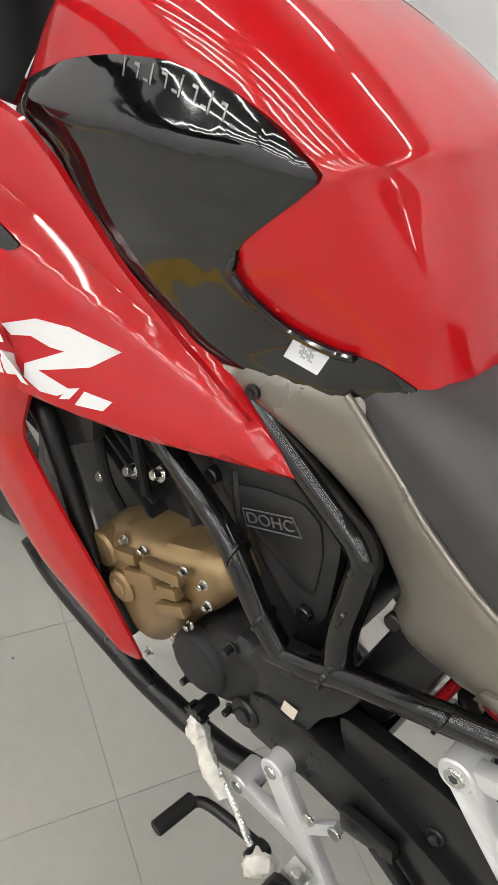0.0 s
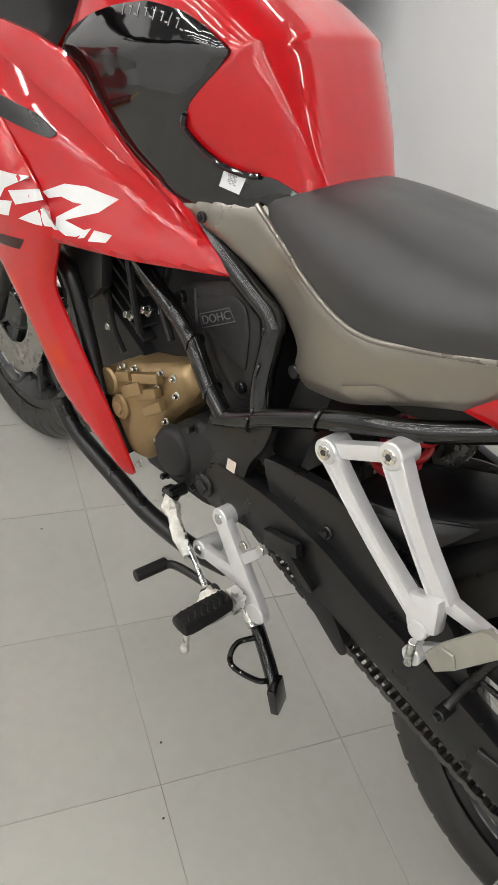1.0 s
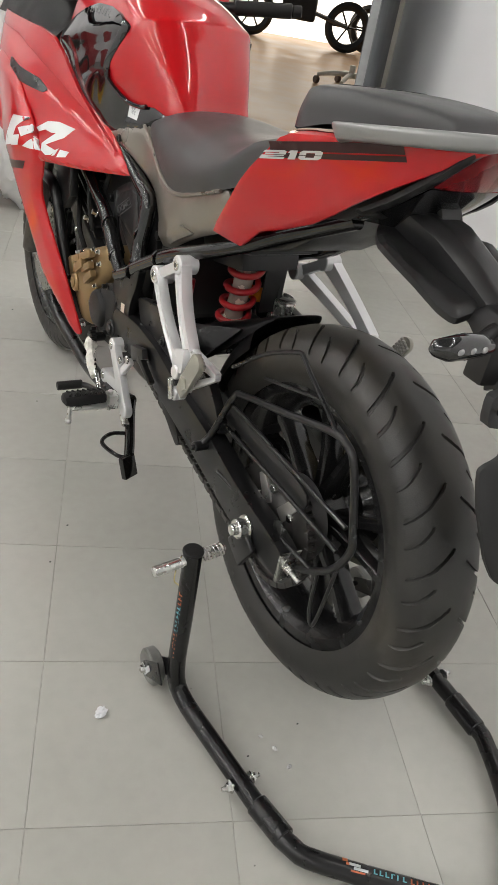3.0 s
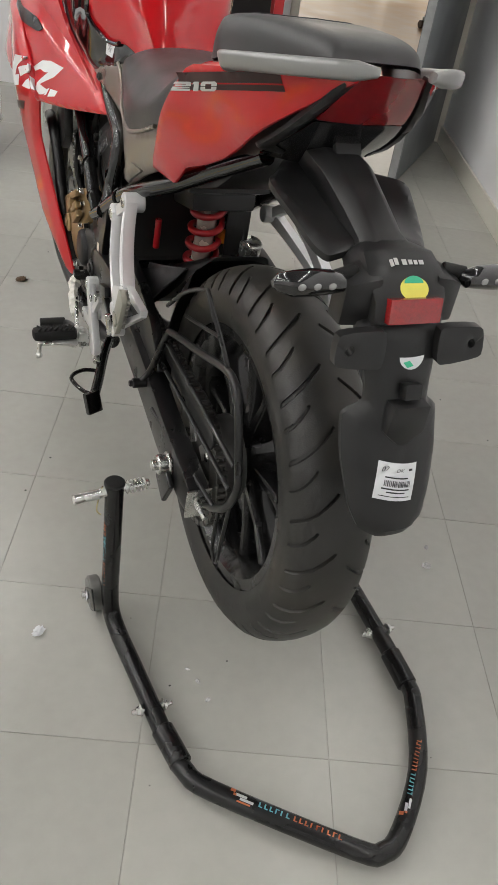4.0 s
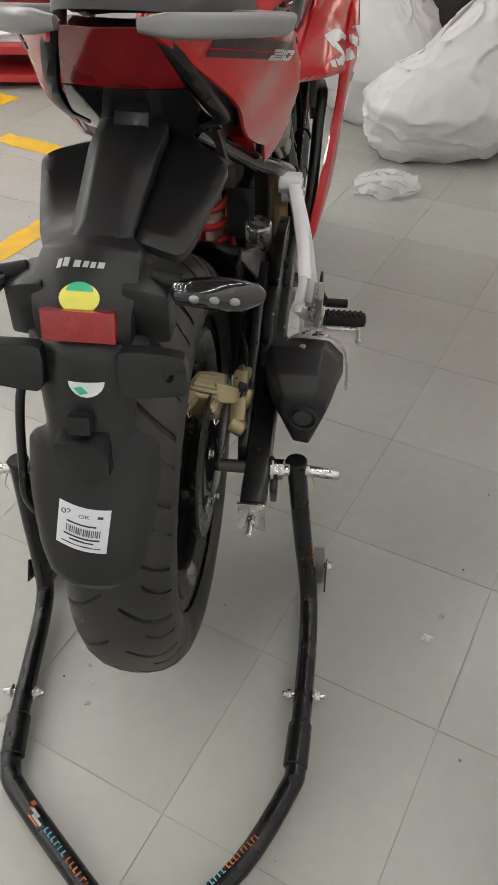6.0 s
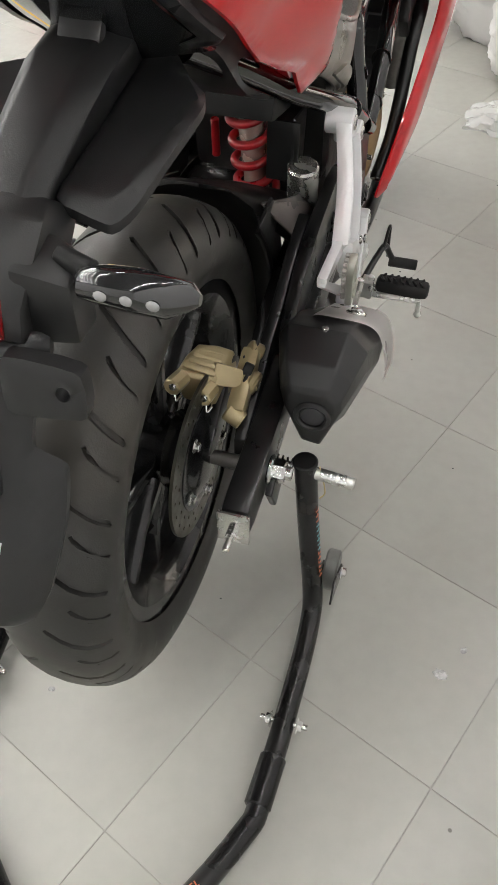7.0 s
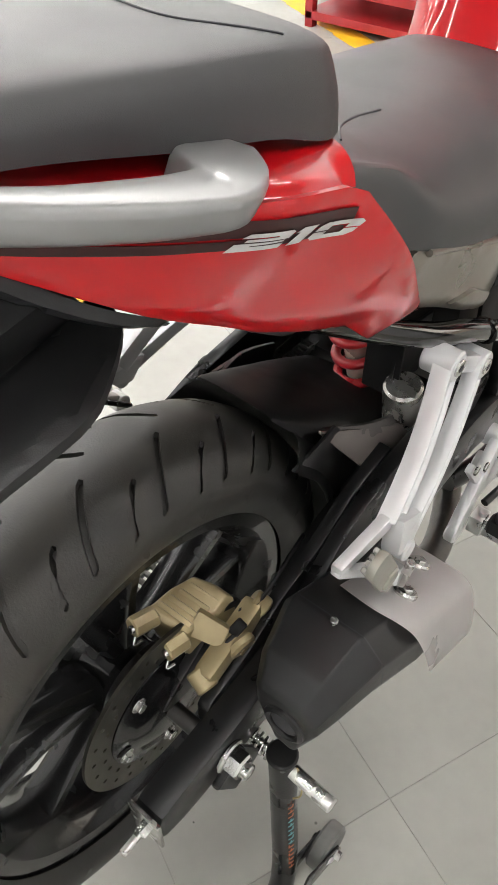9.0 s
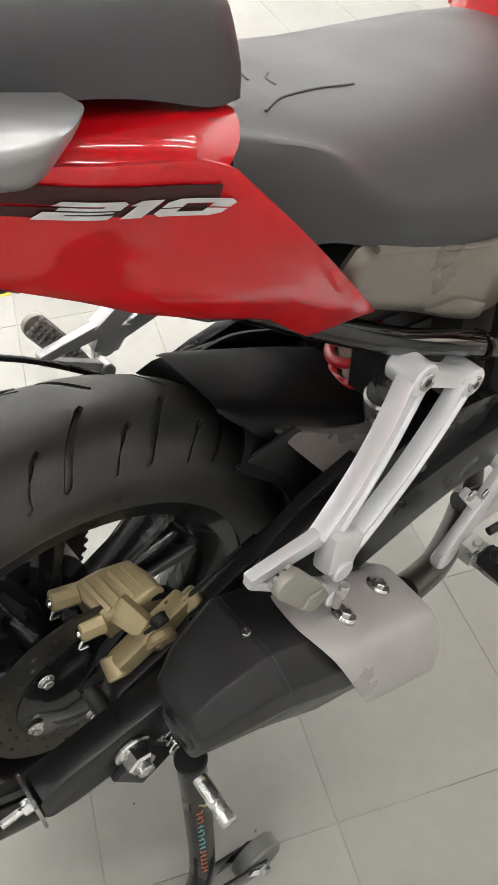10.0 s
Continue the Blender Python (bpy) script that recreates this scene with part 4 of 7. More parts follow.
# slanted numerals 2, 1 and 0, each cut by a thin level gap
GLYPHS = [
    [(.002, .022), (.033, .022), (.037, .019), (.037, .0115), (.005, .0115), (.005, .0150), (.026, .0150), (.026, .0168), (0, .0168)],
    [(0, .0098), (.035, .0098), (.035, .0080), (.012, .0068), (.012, .0055), (.037, .0055), (.037, 0), (0, 0)],
    [(.043, .022), (.056, .022), (.056, 0), (.044, 0), (.044, .016), (.040, .016)],
    [(.066, .022), (.096, .022), (.101, .018), (.101, .0115), (.089, .0115), (.089, .0165), (.073, .0165), (.073, .0115), (.061, .0115), (.061, .018)],
    [(.061, .0098), (.073, .0098), (.073, .0055), (.089, .0055), (.089, .0098), (.101, .0098), (.101, .004), (.096, 0), (.066, 0), (.061, .004)],
]
for side in (-1, 1):
    holder = [o for o in bike.children if o.name.startswith("tail_fairing")][0 if side < 0 else 1]
    middle = (0, 0.115, 0.9055) if side < 0 else (0, 0.089, 0.9125)
    front = -0.040 if side < 0 else -0.046
    for h0, h1 in ((0.0185, 0.0062), (0.0045, -0.0020)) if side < 0 else ((0.0155, 0.0050), (0.0035, -0.0025)):
        bm = panel([tail_point(middle, front + 0.010 - 0.4 * h0, h0), tail_point(middle, 0.165, h0), tail_point(middle, 0.165, h1), tail_point(middle, front + 0.004 - 0.4 * h1, h1)], over(TAIL_SHELL, 0.0014, TAIL_X), 0.0002, 0, 0.01, 0.006, rounding=0)
        part("stripe", bm if side < 0 else mirror(bm), DARK_DECAL, holder, "dark translucent stripe")
    for glyph in GLYPHS:
        run = lambda p: tail_point(middle, (p[0] - .0505) * (1.04 if side < 0 else 1.0) + .9 * (p[1] - .011) * 0.50 * (1 if side < 0 else -1), (p[1] - .011) * 0.50 + .002)
        shape = [(q[0] if side < 0 else .101 - q[0], q[1]) for q in glyph]
        bm = panel([run(q) for q in shape], over(TAIL_SHELL, 0.0024, TAIL_X), 0.0002, 0, 0.01, 0.005, rounding=0)
        part("number_decal", bm if side < 0 else mirror(bm), SILVER_DECAL, holder, "silver slanted numeral")

# fairing decals: parts of a large white slanted emblem
fair_left = [o for o in bike.children if o.name.startswith("side_fairing")][0]
blade_left = [o for o in bike.children if o.name.startswith("lower_fairing")][0]
FAIR_SHELL, BLADE_SHELL = shell_of(fair_left), shell_of(blade_left)
HOOK = [(0.9708, 0.7212), (0.9367, 0.7433), (0.9025, 0.7508), (0.8504, 0.7509), (0.871, 0.7264), (0.9188, 0.6993), (0.8781, 0.6981), (0.8927, 0.6853), (0.9112, 0.6799), (0.9326, 0.684), (0.9351, 0.6976), (0.8993, 0.7284), (0.9145, 0.7254), (0.9366, 0.7258), (0.9571, 0.7163)]
SLASHES = [[(0.8832, 0.6984), (0.8731, 0.7044), (0.8797, 0.6887), (0.8896, 0.6839)], [(0.8678, 0.7035), (0.8395, 0.707), (0.845, 0.6946), (0.8726, 0.6865)]]
BLADE_MARKS = [[(1.0505, 0.7268), (0.9822, 0.7377), (1.0276, 0.7076), (1.0716, 0.6965)], [(1.0716, 0.6965), (1.0276, 0.7076), (1.0506, 0.6637), (1.1385, 0.638)], [(1.0195, 0.707), (0.9568, 0.7307), (0.9479, 0.7189), (1.003, 0.692)], [(0.9975, 0.6735), (0.9503, 0.7074), (0.9172, 0.6866), (0.9632, 0.6775)], [(1.0419, 0.685), (1.0105, 0.6947), (1.0184, 0.6699), (1.0581, 0.6592)]]
for side in (-1, 1):
    k = 0 if side < 0 else 1
    for outline in [HOOK] + SLASHES:
        bm = panel(outline, over(FAIR_SHELL, 0.0008, FAIR_X), 0.0002, 0, 0.01, 0.009, rounding=0)
        part("emblem", bm if side < 0 else mirror(bm), WHITE_DECAL, [o for o in bike.children if o.name.startswith("side_fairing")][k], "white slanted emblem")
    for outline in BLADE_MARKS:
        bm = panel(outline, over(BLADE_SHELL, 0.0008, BLADE_X), 0.0002, 0, 0.01, 0.009, rounding=0)
        part("emblem", bm if side < 0 else mirror(bm), WHITE_DECAL, [o for o in bike.children if o.name.startswith("lower_fairing")][k], "white slanted emblem")
    bm = panel([(1.1164, 0.6121), (0.9879, 0.6447), (1.0023, 0.6229), (1.1048, 0.5982)], over(BLADE_SHELL, 0.0008, BLADE_X), 0.0002, 0, 0.01, 0.009, rounding=0)
    part("stripe", bm if side < 0 else mirror(bm), DARK_DECAL, [o for o in bike.children if o.name.startswith("lower_fairing")][k])

# tank side panel marks
black_left = [o for o in bike.children if o.name.startswith("tank_side_panel")][0]
BLACK_SHELL = shell_of(black_left)
BADGE0, BADGE1 = (.922, .964), (.806, .972)
for side in (-1, 1):
    holder = [o for o in bike.children if o.name.startswith("tank_side_panel")][0 if side < 0 else 1]
    # slanted script badge, a row of thin uneven silver strokes along an arc, joined in pairs
    for k in range(16):
        f = k / 15
        y = BADGE0[0] + (BADGE1[0] - BADGE0[0]) * f
        z = BADGE0[1] + (BADGE1[1] - BADGE0[1]) * f + .004 * math.sin(f * math.pi)
        lo, hi, w = ((-.0060, .0070, .0018), (.0034, .0052, .0060), (-.0046, .0046, .0016), (-.0044, -.0028, .0058))[k % 4]
        lean = .0045 * (hi - lo) / .011
        bm = panel([(y + lean, z + hi), (y + lean - w, z + hi), (y - w, z + lo), (y, z + lo)], over(BLACK_SHELL, 0.0008, BLACK_X), 0.0003, 0, 0.01, 0.005, rounding=0)
        part("badge_bar", bm if side < 0 else mirror(bm), BADGE_GREY, holder, "silver badge stroke")
bm = panel([(0.7175, 0.8361), (0.686, 0.8364), (0.6909, 0.8114), (0.7231, 0.8109)], over(BLACK_SHELL, 0.0008, BLACK_X), 0.0002, 0, 0.01, 0.008, rounding=0)
part("sticker", bm, PAPER, black_left, "small white printed sticker")
bm = bmesh.new()
for i in range(6):
    for j in range(6):
        if (i * 7 + j * 5 + i * j) % 3:
            y, z = 0.7115 - 0.0022 * i, 0.8185 + 0.0022 * j
            join(bm, panel([(y, z), (y - .0018, z), (y - .0018, z + .0018), (y, z + .0018)], over(BLACK_SHELL, 0.0013, BLACK_X), 0.0001, 0, 0.01, 0.01, rounding=0))
part("print", bm, GREY_INK, black_left, "faded grey print")

# bright rounded lip of the black panels below the red tank point
for side in (-1, 1):
    bm = tube(bmesh.new(), [(black_x(y, z) - .001, y, z) for y, z in ((.770, .884), (.770, .868), (.748, .851), (.722, .838), (.688, .837), (.668, .842))], .0042, 10, 5)
    part("panel_lip", bm if side < 0 else mirror(bm), GLOSS_BLACK, [o for o in bike.children if o.name.startswith("tank_side_panel")][0 if side < 0 else 1])

# vent slot in the upper fairing
for side in (-1, 1):
    k = 0 if side < 0 else 1
    bm = panel([(1.16, 0.828), (1.1014, 0.8185), (1.0112, 0.8136), (0.9691, 0.7993), (0.9771, 0.7906), (1.0664, 0.7919), (1.15, 0.80)], over(FAIR_SHELL, 0.003, FAIR_X), 0.002, 0, 0.01, 0.01)
    part("vent", bm if side < 0 else mirror(bm), SATIN, [o for o in bike.children if o.name.startswith("side_fairing")][k], "black vent slot")

# trim details
trim_left = [o for o in bike.children if o.name.startswith("side_trim")][0]
TRIM_SHELL = shell_of(trim_left)
for side in (-1, 1):
    holder = [o for o in bike.children if o.name.startswith("side_trim")][0 if side < 0 else 1]
    bm = panel([(0.451, 0.682), (0.403, 0.711), (0.363, 0.710), (0.454, 0.655)], over(TRIM_SHELL, 0.006, TRIM_X), 0.007, 0.001, 0.003, 0.008, cut=.08)
    lip = [(TRIM_X(y, z) + .0014, y, z - .002) for y, z in ((.662, .812), (.640, .800), (.590, .781), (.545, .768), (.479, .753), (.426, .757), (.358, .780), (.285, .808))]
    rim_ = tube(bmesh.new(), lip, .0034, 10, 4)
    part("trim_lip", rim_ if side < 0 else mirror(rim_), CHAMPAGNE, holder)
    part("step_pad", bm if side < 0 else mirror(bm), CHAMPAGNE, holder)
    bm = bmesh.new()
    x = TRIM_X(.737, .766)
    rod(bm, (x - 0.004, .737, .766), (x + 0.004, .737, .766), 0.0075, 18)
    rod(bm, (x - 0.006, .737, .766), (x - 0.003, .737, .766), 0.004, 6)
    part("trim_clip", bm if side < 0 else mirror(bm), SATIN, holder, "black push clip")
    bm = bmesh.new()
    x = TRIM_X(.541, .640)
    rod(bm, (x - 0.002, .541, .640), (x + 0.008, .541, .640), 0.009, 18)
    part("trim_screw", bm if side < 0 else mirror(bm), SATIN, holder, "black recessed screw")

# grab rails: flat bevelled bars with a blunt block in front
GRAB = [((-.036, -.138), (-.036, -.122)), ((-.072, -.130), (-.062, -.108)), ((-.122, -.072), (-.098, -.056)), ((-.148, -.028), (-.114, -.012)), ((-.158, -.006), (-.118, .008)), ((-.162, .006), (-.116, .018)), ((-.161, .018), (-.098, .026)), ((-.155, .032), (-.088, .034)), ((-.142, .050), (-.086, .048)), ((-.124, .066), (-.090, .062)), ((-.118, .069), (-.094, .066))]
for side in (-1, 1):
    ahead = lambda q: (q[0], q[1] + .012 * min(1.0, max(0.0, (q[1] + .03) / .06)), 0)
    outer_, inner_ = curve_points([ahead(o) for o, i in GRAB], 4), curve_points([ahead(i) for o, i in GRAB], 4)
    rings = []
    for n_, (o, i) in enumerate(zip(outer_, inner_)):
        w = (i - o).length
        end = min(1.0, .55 + .15 * min(n_, len(outer_) - 1 - n_))
        r = min(.0065, w * .4)
        ring = []
        for qs, qz, g0 in ((r, r, 180), (w - r, r, 270), (w - r, .021 - r, 0), (r, .021 - r, 90)):
            for g in (0, 30, 60, 90):
                g = radians(g0 + g)
                p = o + (i - o) / w * (qs + r * math.cos(g))
                z = .0105 + (qz + r * math.sin(g) - .0105) * end
                under = 1 - z / .021
                ring.append((p.x + .007 * under * max(0.0, -.10 - p.x) / .06, p.y - .016 * under * max(0.0, p.y - .02) / .034, z + .9555 - .20 * p.y))
        rings.append(ring)
    bm = loft(rings)
    bmesh.ops.recalc_face_normals(bm, faces=bm.faces)
    part("grab_rail", bm if side < 0 else mirror(bm), GREY_GRAB, bike, "grey metal pillion grab rail", angle=50)

# tail lamp: a dark red lens above a black lower part, between two black blades
LAMP_Y = thin_plate([(0, .992, -.130), (-.04, .987, -.117), (.04, .987, -.117), (0, .885, -.038), (-.090, .878, .000), (.090, .878, .000), (0, .938, -.084), (-.068, .933, -.070), (.068, .933, -.070), (-.092, .858, .034), (.092, .858, .034), (0, .846, .000)])
for name, outline, mat_, label in (("tail_lamp", [(-.040, .987), (.040, .987), (.062, .922), (-.062, .922)], surface("dark_red_lens", (0.20, 0.004, 0.007), 0.14, 0, 1.0, 0.2, 30, 600, 0.0, 0.04), "dark red tail lamp lens"),
                                   ("lamp_housing", [(-.062, .921), (.062, .921), (.082, .848), (-.082, .848)], SMOKE, "black lower part of the tail lamp")):
    bm = panel(outline, LAMP_Y, 0.004, 0.001, 0.006, 0.009, axis="y", inward=1, cut=.04)
    part(name, bm, mat_, bike, label)
for side in (-1, 1):
    bm = panel([(side * a, b) for a, b in ((.037, .990), (.050, .989), (.066, .964), (.080, .922), (.090, .884), (.092, .866), (.086, .858), (.062, .858), (.060, .864), (.078, .872), (.072, .908), (.054, .954))], lambda a, b: LAMP_Y(a, b) - .006, 0.012, 0.004, 0.006, 0.007, axis="y", inward=1, cut=.08)
    part("tail_blade", bm, PLASTIC, bike, "matt black blade beside the tail lamp")
bm = bmesh.new()
box(bm, (0, -.043, .885), (.036, .010, .020), (-35, 0, 0), .003)
part("lamp_clip", bm, SATIN, bike)
for side in (-1, 1):
    a_, b_ = sorted((side * .106, side * .068))
    part("tail_underpanel", plate([(.280, .762), (.246, .746), (.205, .780), (.240, .782)], a_, b_, 0.003), RED, bike)



def shifted(ob):
    """The tail runs a little to the right of the frame's middle towards its end."""
    for v in ob.data.vertices:
        v.co.x += .009 * min(1.0, max(0.0, (.30 - v.co.y) / .24))
    for child in ob.children:
        shifted(child)


for ob in list(bike.children):
    if ob.name.split(".")[0] in ("tail_fairing", "tail_core", "tail_deck", "pillion_seat", "grab_rail", "tail_lamp", "lamp_housing", "tail_blade", "lamp_clip"):
        shifted(ob)

# indicators
for side in (-1, 1):
    bm = bmesh.new()
    rod(bm, (CX + side * .058, -.212, .803), (CX + side * .086, -.220, .800), 0.008, 14)
    stem = part("indicator_stem", bm, SOFT_RUBBER, bike, "black rubber indicator stem")
    rings = []
    for x, h, d, dz in ((.076, .006, .008, 0), (.082, .0105, .012, 0), (.098, .0135, .014, .001), (.120, .0155, .015, .001), (.142, .0145, .013, 0), (.155, .010, .009, -.001), (.161, .004, .004, -.002)):
        rings.append([(CX + side * x, -.222 + d * math.cos(a) - (0.006 if d > .01 else 0), .797 + dz + h * math.sin(a)) for a in [k * math.tau / 14 for k in range(14)]])
    body = part("indicator", loft(rings), SMOKE, bike, "smoked lens indicator lamp")
    for x in (.100, .118, .136):
        bm = bmesh.new()
        bmesh.ops.create_icosphere(bm, subdivisions=2, radius=0.0042, matrix=pose(CX + side * x, -.2418, .799) @ Matrix.Diagonal((1.2, 0.5, 1, 1)))
        part("led", bm, LED, body, "clear round diode")

# reflector, badge, stickers and label on the carrier
bm = bmesh.new()
box(bm, (CX, -.2535, .772), (.068, .012, .029), (-14, 0, 0), 0.003)
part("reflector", bm, RED_LENS, head, "red rectangular reflector")
HEAD_SHELL, FLAP_SHELL = shell_of(head), shell_of(flap)
head_y = over(HEAD_SHELL, 0.0008, lambda a, b: -0.24, 1)
flap_y = over(FLAP_SHELL, 0.0008, lambda a, b: FLAP_Y(a - CX, b), 1)


def up_patch(outline, lift, shell, low):
    """A thin patch laid on a shell from above: outline in (x, y)."""
    def height(a, b):
        hit = shell.ray_cast(Vector((a, b, 1.2)), Vector((0, 0, -1)))[0]
        return (hit.z if hit else low) + lift
    return panel(outline, height, 0.0002, 0, 0.01, 0.008, axis="z", inward=-1, rounding=0)


for x, w, y0, y1 in ((-.024, .004, -.2235, -.2150), (-.0185, .005, -.2225, -.2140), (-.009, .006, -.2225, -.2160), (-.0005, .005, -.2222, -.2165), (.0065, .0045, -.2225, -.2170), (.013, .006, -.2225, -.2170)):
    bm = up_patch([(CX + x, y0), (CX + x + w, y0), (CX + x + w * 1.1, y1), (CX + x + w * .1, y1)], 0.0012, HEAD_SHELL, .8)
    part("badge_bar", bm, SILVER_DECAL, head, "silver badge bar")
ring = [(CX + .000 + .0185 * math.cos(k * math.tau / 24), .7935 + .0105 * math.sin(k * math.tau / 24)) for k in range(24)]
part("ok_sticker", panel(ring, head_y, 0.0002, 0, .01, .006, axis="y", inward=1, rounding=0), YELLOW_STICKER, head, "round yellow check sticker")
arc = [(CX + .000 + .0125 * math.cos(k * math.pi / 10), .7985 + .0062 * math.sin(k * math.pi / 10)) for k in range(11)]
part("check_sticker", panel(arc, lambda a, b: head_y(a, b) - 0.0006, 0.0002, 0, .01, .006, axis="y", inward=1, rounding=0), GREEN_STICKER, head, "green half round sticker")
half = [(CX + .004 + .017 * math.cos(math.pi + k * math.pi / 10), .7225 + .014 * math.sin(math.pi + k * math.pi / 10)) for k in range(11)]
part("torn_sticker", panel(half, flap_y, 0.0002, 0, .01, .006, axis="y", inward=1, rounding=0), PAPER, flap, "torn white half round sticker")
part("torn_print", panel([(CX - .008, .717), (CX + .0, .719), (CX + .006, .713), (CX - .002, .711)], lambda a, b: flap_y(a, b) - .0005, 0.0002, 0, .01, .006, axis="y", inward=1, rounding=0), GREEN_STICKER, flap)
LAB = Matrix(((0.9945, 0, -0.1045), (0, 1, 0), (0.1045, 0, 0.9945)))


def lab(a, b):
    """A place on the tilted label: a across, b up from its middle."""
    return (0.0045 + a * 1.09 + b * 0.14, 0.5815 - a * 0.14 + b * 1.06)


def lab_patch(a0, a1, b0, b1, lift):
    return panel([lab(a0, b0), lab(a1, b0), lab(a1, b1), lab(a0, b1)], lambda a, b: flap_y(a, b) - lift, 0.0001, 0, .01, .007, axis="y", inward=1, rounding=0)


paper = part("label", lab_patch(-.024, .024, -.0205, .0205, 0.0), PAPER, flap, "white printed paper label with a bar code")
for a0, a1, b0, b1 in ((-.015, .013, .0046, .0060), (-.017, .017, -.0082, -.0066), (-.011, .012, -.0118, -.0104), (-.019, .019, -.0162, -.0154), (.013, .018, .0128, .0150)):
    part("print", lab_patch(a0, a1, b0, b1, 0.0006), INK, paper)
bm = bmesh.new()
a = -.015
while a < .017:
    w = random.choice((0.0005, 0.0009, 0.0013))
    join(bm, lab_patch(a, a + w, -.0045, .0022, 0.0006))
    a += w + random.choice((0.0006, 0.001))
part("bar_code", bm, surface("dark_grey_ink", (0.10, 0.10, 0.11), 0.5), paper)
for word, a, s in (("02", -.016, .0105), ("OK", .001, .0075)):
    p = lab(a, .0135)
    place = Matrix(((0.992, 0.13, 0, p[0]), (0, 0, -1, flap_y(*p) - 0.0014), (-0.13, 0.992, 0, p[1]), (0, 0, 0, 1)))
    part("writing", letters(word, s, place, 0.00005), INK, paper)
bm = plate([(-.024, .676), (.024, .676), (.026, .640), (.0, .618), (-.026, .640)], -.3065, -.285, .002, "y")
bmesh.ops.translate(bm, vec=(CX, 0, 0), verts=bm.verts)
part("flap_boss", bm, PLASTIC, flap)
bm = bmesh.new()
box(bm, (CX, -.292, .690), (.022, .014, .018), (-18, 0, 0), .002)
part("flap_clip", bm, SATIN, flap)


# the whole carrier sits a little back and up from the tail
def moved(ob, d):
    for v in ob.data.vertices:
        v.co += d
    for child in ob.children:
        moved(child, d)


for ob in list(bike.children):
    kind_ = ob.name.split(".")[0]
    if kind_ in ("plate_carrier", "carrier_head", "mud_flap", "plate_bracket"):
        moved(ob, Vector((-.005, -.018, .011)))
    elif kind_ in ("indicator", "indicator_stem"):
        moved(ob, Vector((-.004, -.012, .007)))

# -- frame and engine
for side in (-1, 1):
    bm = bmesh.new()
    tube(bm, [(-.135, .93, .70), (-.14, .813, .649), (-.15, .711, .621), (-.151, .65, .568), (-.150, .612, .540)], 0.0135, 14, 5)
    part("down_tube", bm if side < 0 else mirror(bm), FRAME, bike, "glossy black frame tube")
    bm = bmesh.new()
    tube(bm, [(-.105, .83, .775), (-.109, .743, .742), (-.110, .637, .702), (-.116, .590, .688), (-.122, .580, .655), (-.132, .572, .610), (-.141, .556, .572)], 0.0155, 14, 5)
    part("main_tube", bm if side < 0 else mirror(bm), FRAME, bike, "glossy black frame tube")
    bm = bmesh.new()
    tube(bm, [(-.151, .622, .530), (-.148, .575, .556), (-.145, .534, .584), (-.141, .424, .648), (-.131, .344, .684), (-.105, .270, .722), (-.075, .18, .775), (-.05, .06, .84)], 0.0130, 14, 5)
    part("seat_rail", bm if side < 0 else mirror(bm), FRAME, bike, "glossy black seat rail tube")
    bm = plate(chaikin([(.632, .545), (.52, .592), (.528, .540), (.548, .50), (.552, .45), (.545, .405), (.585, .392), (.640, .40), (.645, .47)], .2, 2), -.152, -.136, 0.003)
    part("pivot_plate", bm if side < 0 else mirror(bm), SATIN, bike, "black frame pivot plate")
    for p in ((-.150, .690, .610), (-.150, .640, .560), (-.141, .560, .575), (-.130, .575, .628), (-.118, .588, .676), (-.147, .560, .562), (-.143, .460, .628)):
        c = Vector(p)
        bm = lathe(bmesh.new(), [(-0.002, 0.0165), (0.002, 0.0165)], c, 14, "y")
        part("weld_bead", bm if side < 0 else mirror(bm), FRAME, bike)
    bm = bmesh.new()
    rod(bm, (-.160, .618, .412), (-.13, .618, .412), 0.019, 24)
    rod(bm, (-.164, .618, .412), (-.158, .618, .412), 0.011, 6)
    part("pivot_bolt", bm if side < 0 else mirror(bm), SATIN, bike, "black swingarm pivot bolt")
part("sticker", panel([(0.5855, 0.4849), (0.5684, 0.4881), (0.5681, 0.4392), (0.5844, 0.4353)], lambda a, b: -.1535, .0004, 0, .01, .01, rounding=0), surface("cream_sticker", (0.72, 0.62, 0.52), 0.5), bike, "cream frame sticker")

bm = plate([(.60, .42), (.58, .60), (.62, .70), (.74, .74), (.95, .72), (1.04, .62), (1.02, .45), (.95, .34), (.82, .28), (.66, .30)], -.095, .095, 0.02)
part("engine_block", bm, ENGINE_BLACK, bike, "black engine castings inside the frame")
for k in range(7):
    bm = bmesh.new()
    box(bm, (0, .90 + .004 * k, .53 + .024 * k), (.24, .15, .006), (22, 0, 0), .002)
    part("cooling_fin", bm, ENGINE_BLACK, bike)
ENG = [(.897, .448), (.84, .500), (.784, .522), (.735, .548), (.711, .556), (.686, .534), (.700, .49), (.722, .455), (.736, .409), (.764, .347), (.826, .334), (.882, .375)]
bm = panel(ENG, thin_plate([(.80, .44, -.166), (.897, .448, -.150), (.784, .52, -.156), (.69, .53, -.140), (.73, .41, -.155), (.79, .34, -.152), (.87, .38, -.150)]), 0.05, 0.016, 0.02, 0.009)
cover = part("magneto_cover", bm, BRONZE, bike, "bronze painted engine side cover")
bm = bmesh.new()
rod(bm, (-.172, .815, .432), (-.150, .815, .432), 0.021, 28)
rod(bm, (-.175, .815, .432), (-.170, .815, .432), 0.012, 6)
part("inspection_cap", bm, BRONZE, cover)
bm = bmesh.new()
rod(bm, (-.166, .858, .452), (-.14, .858, .452), 0.024, 28)
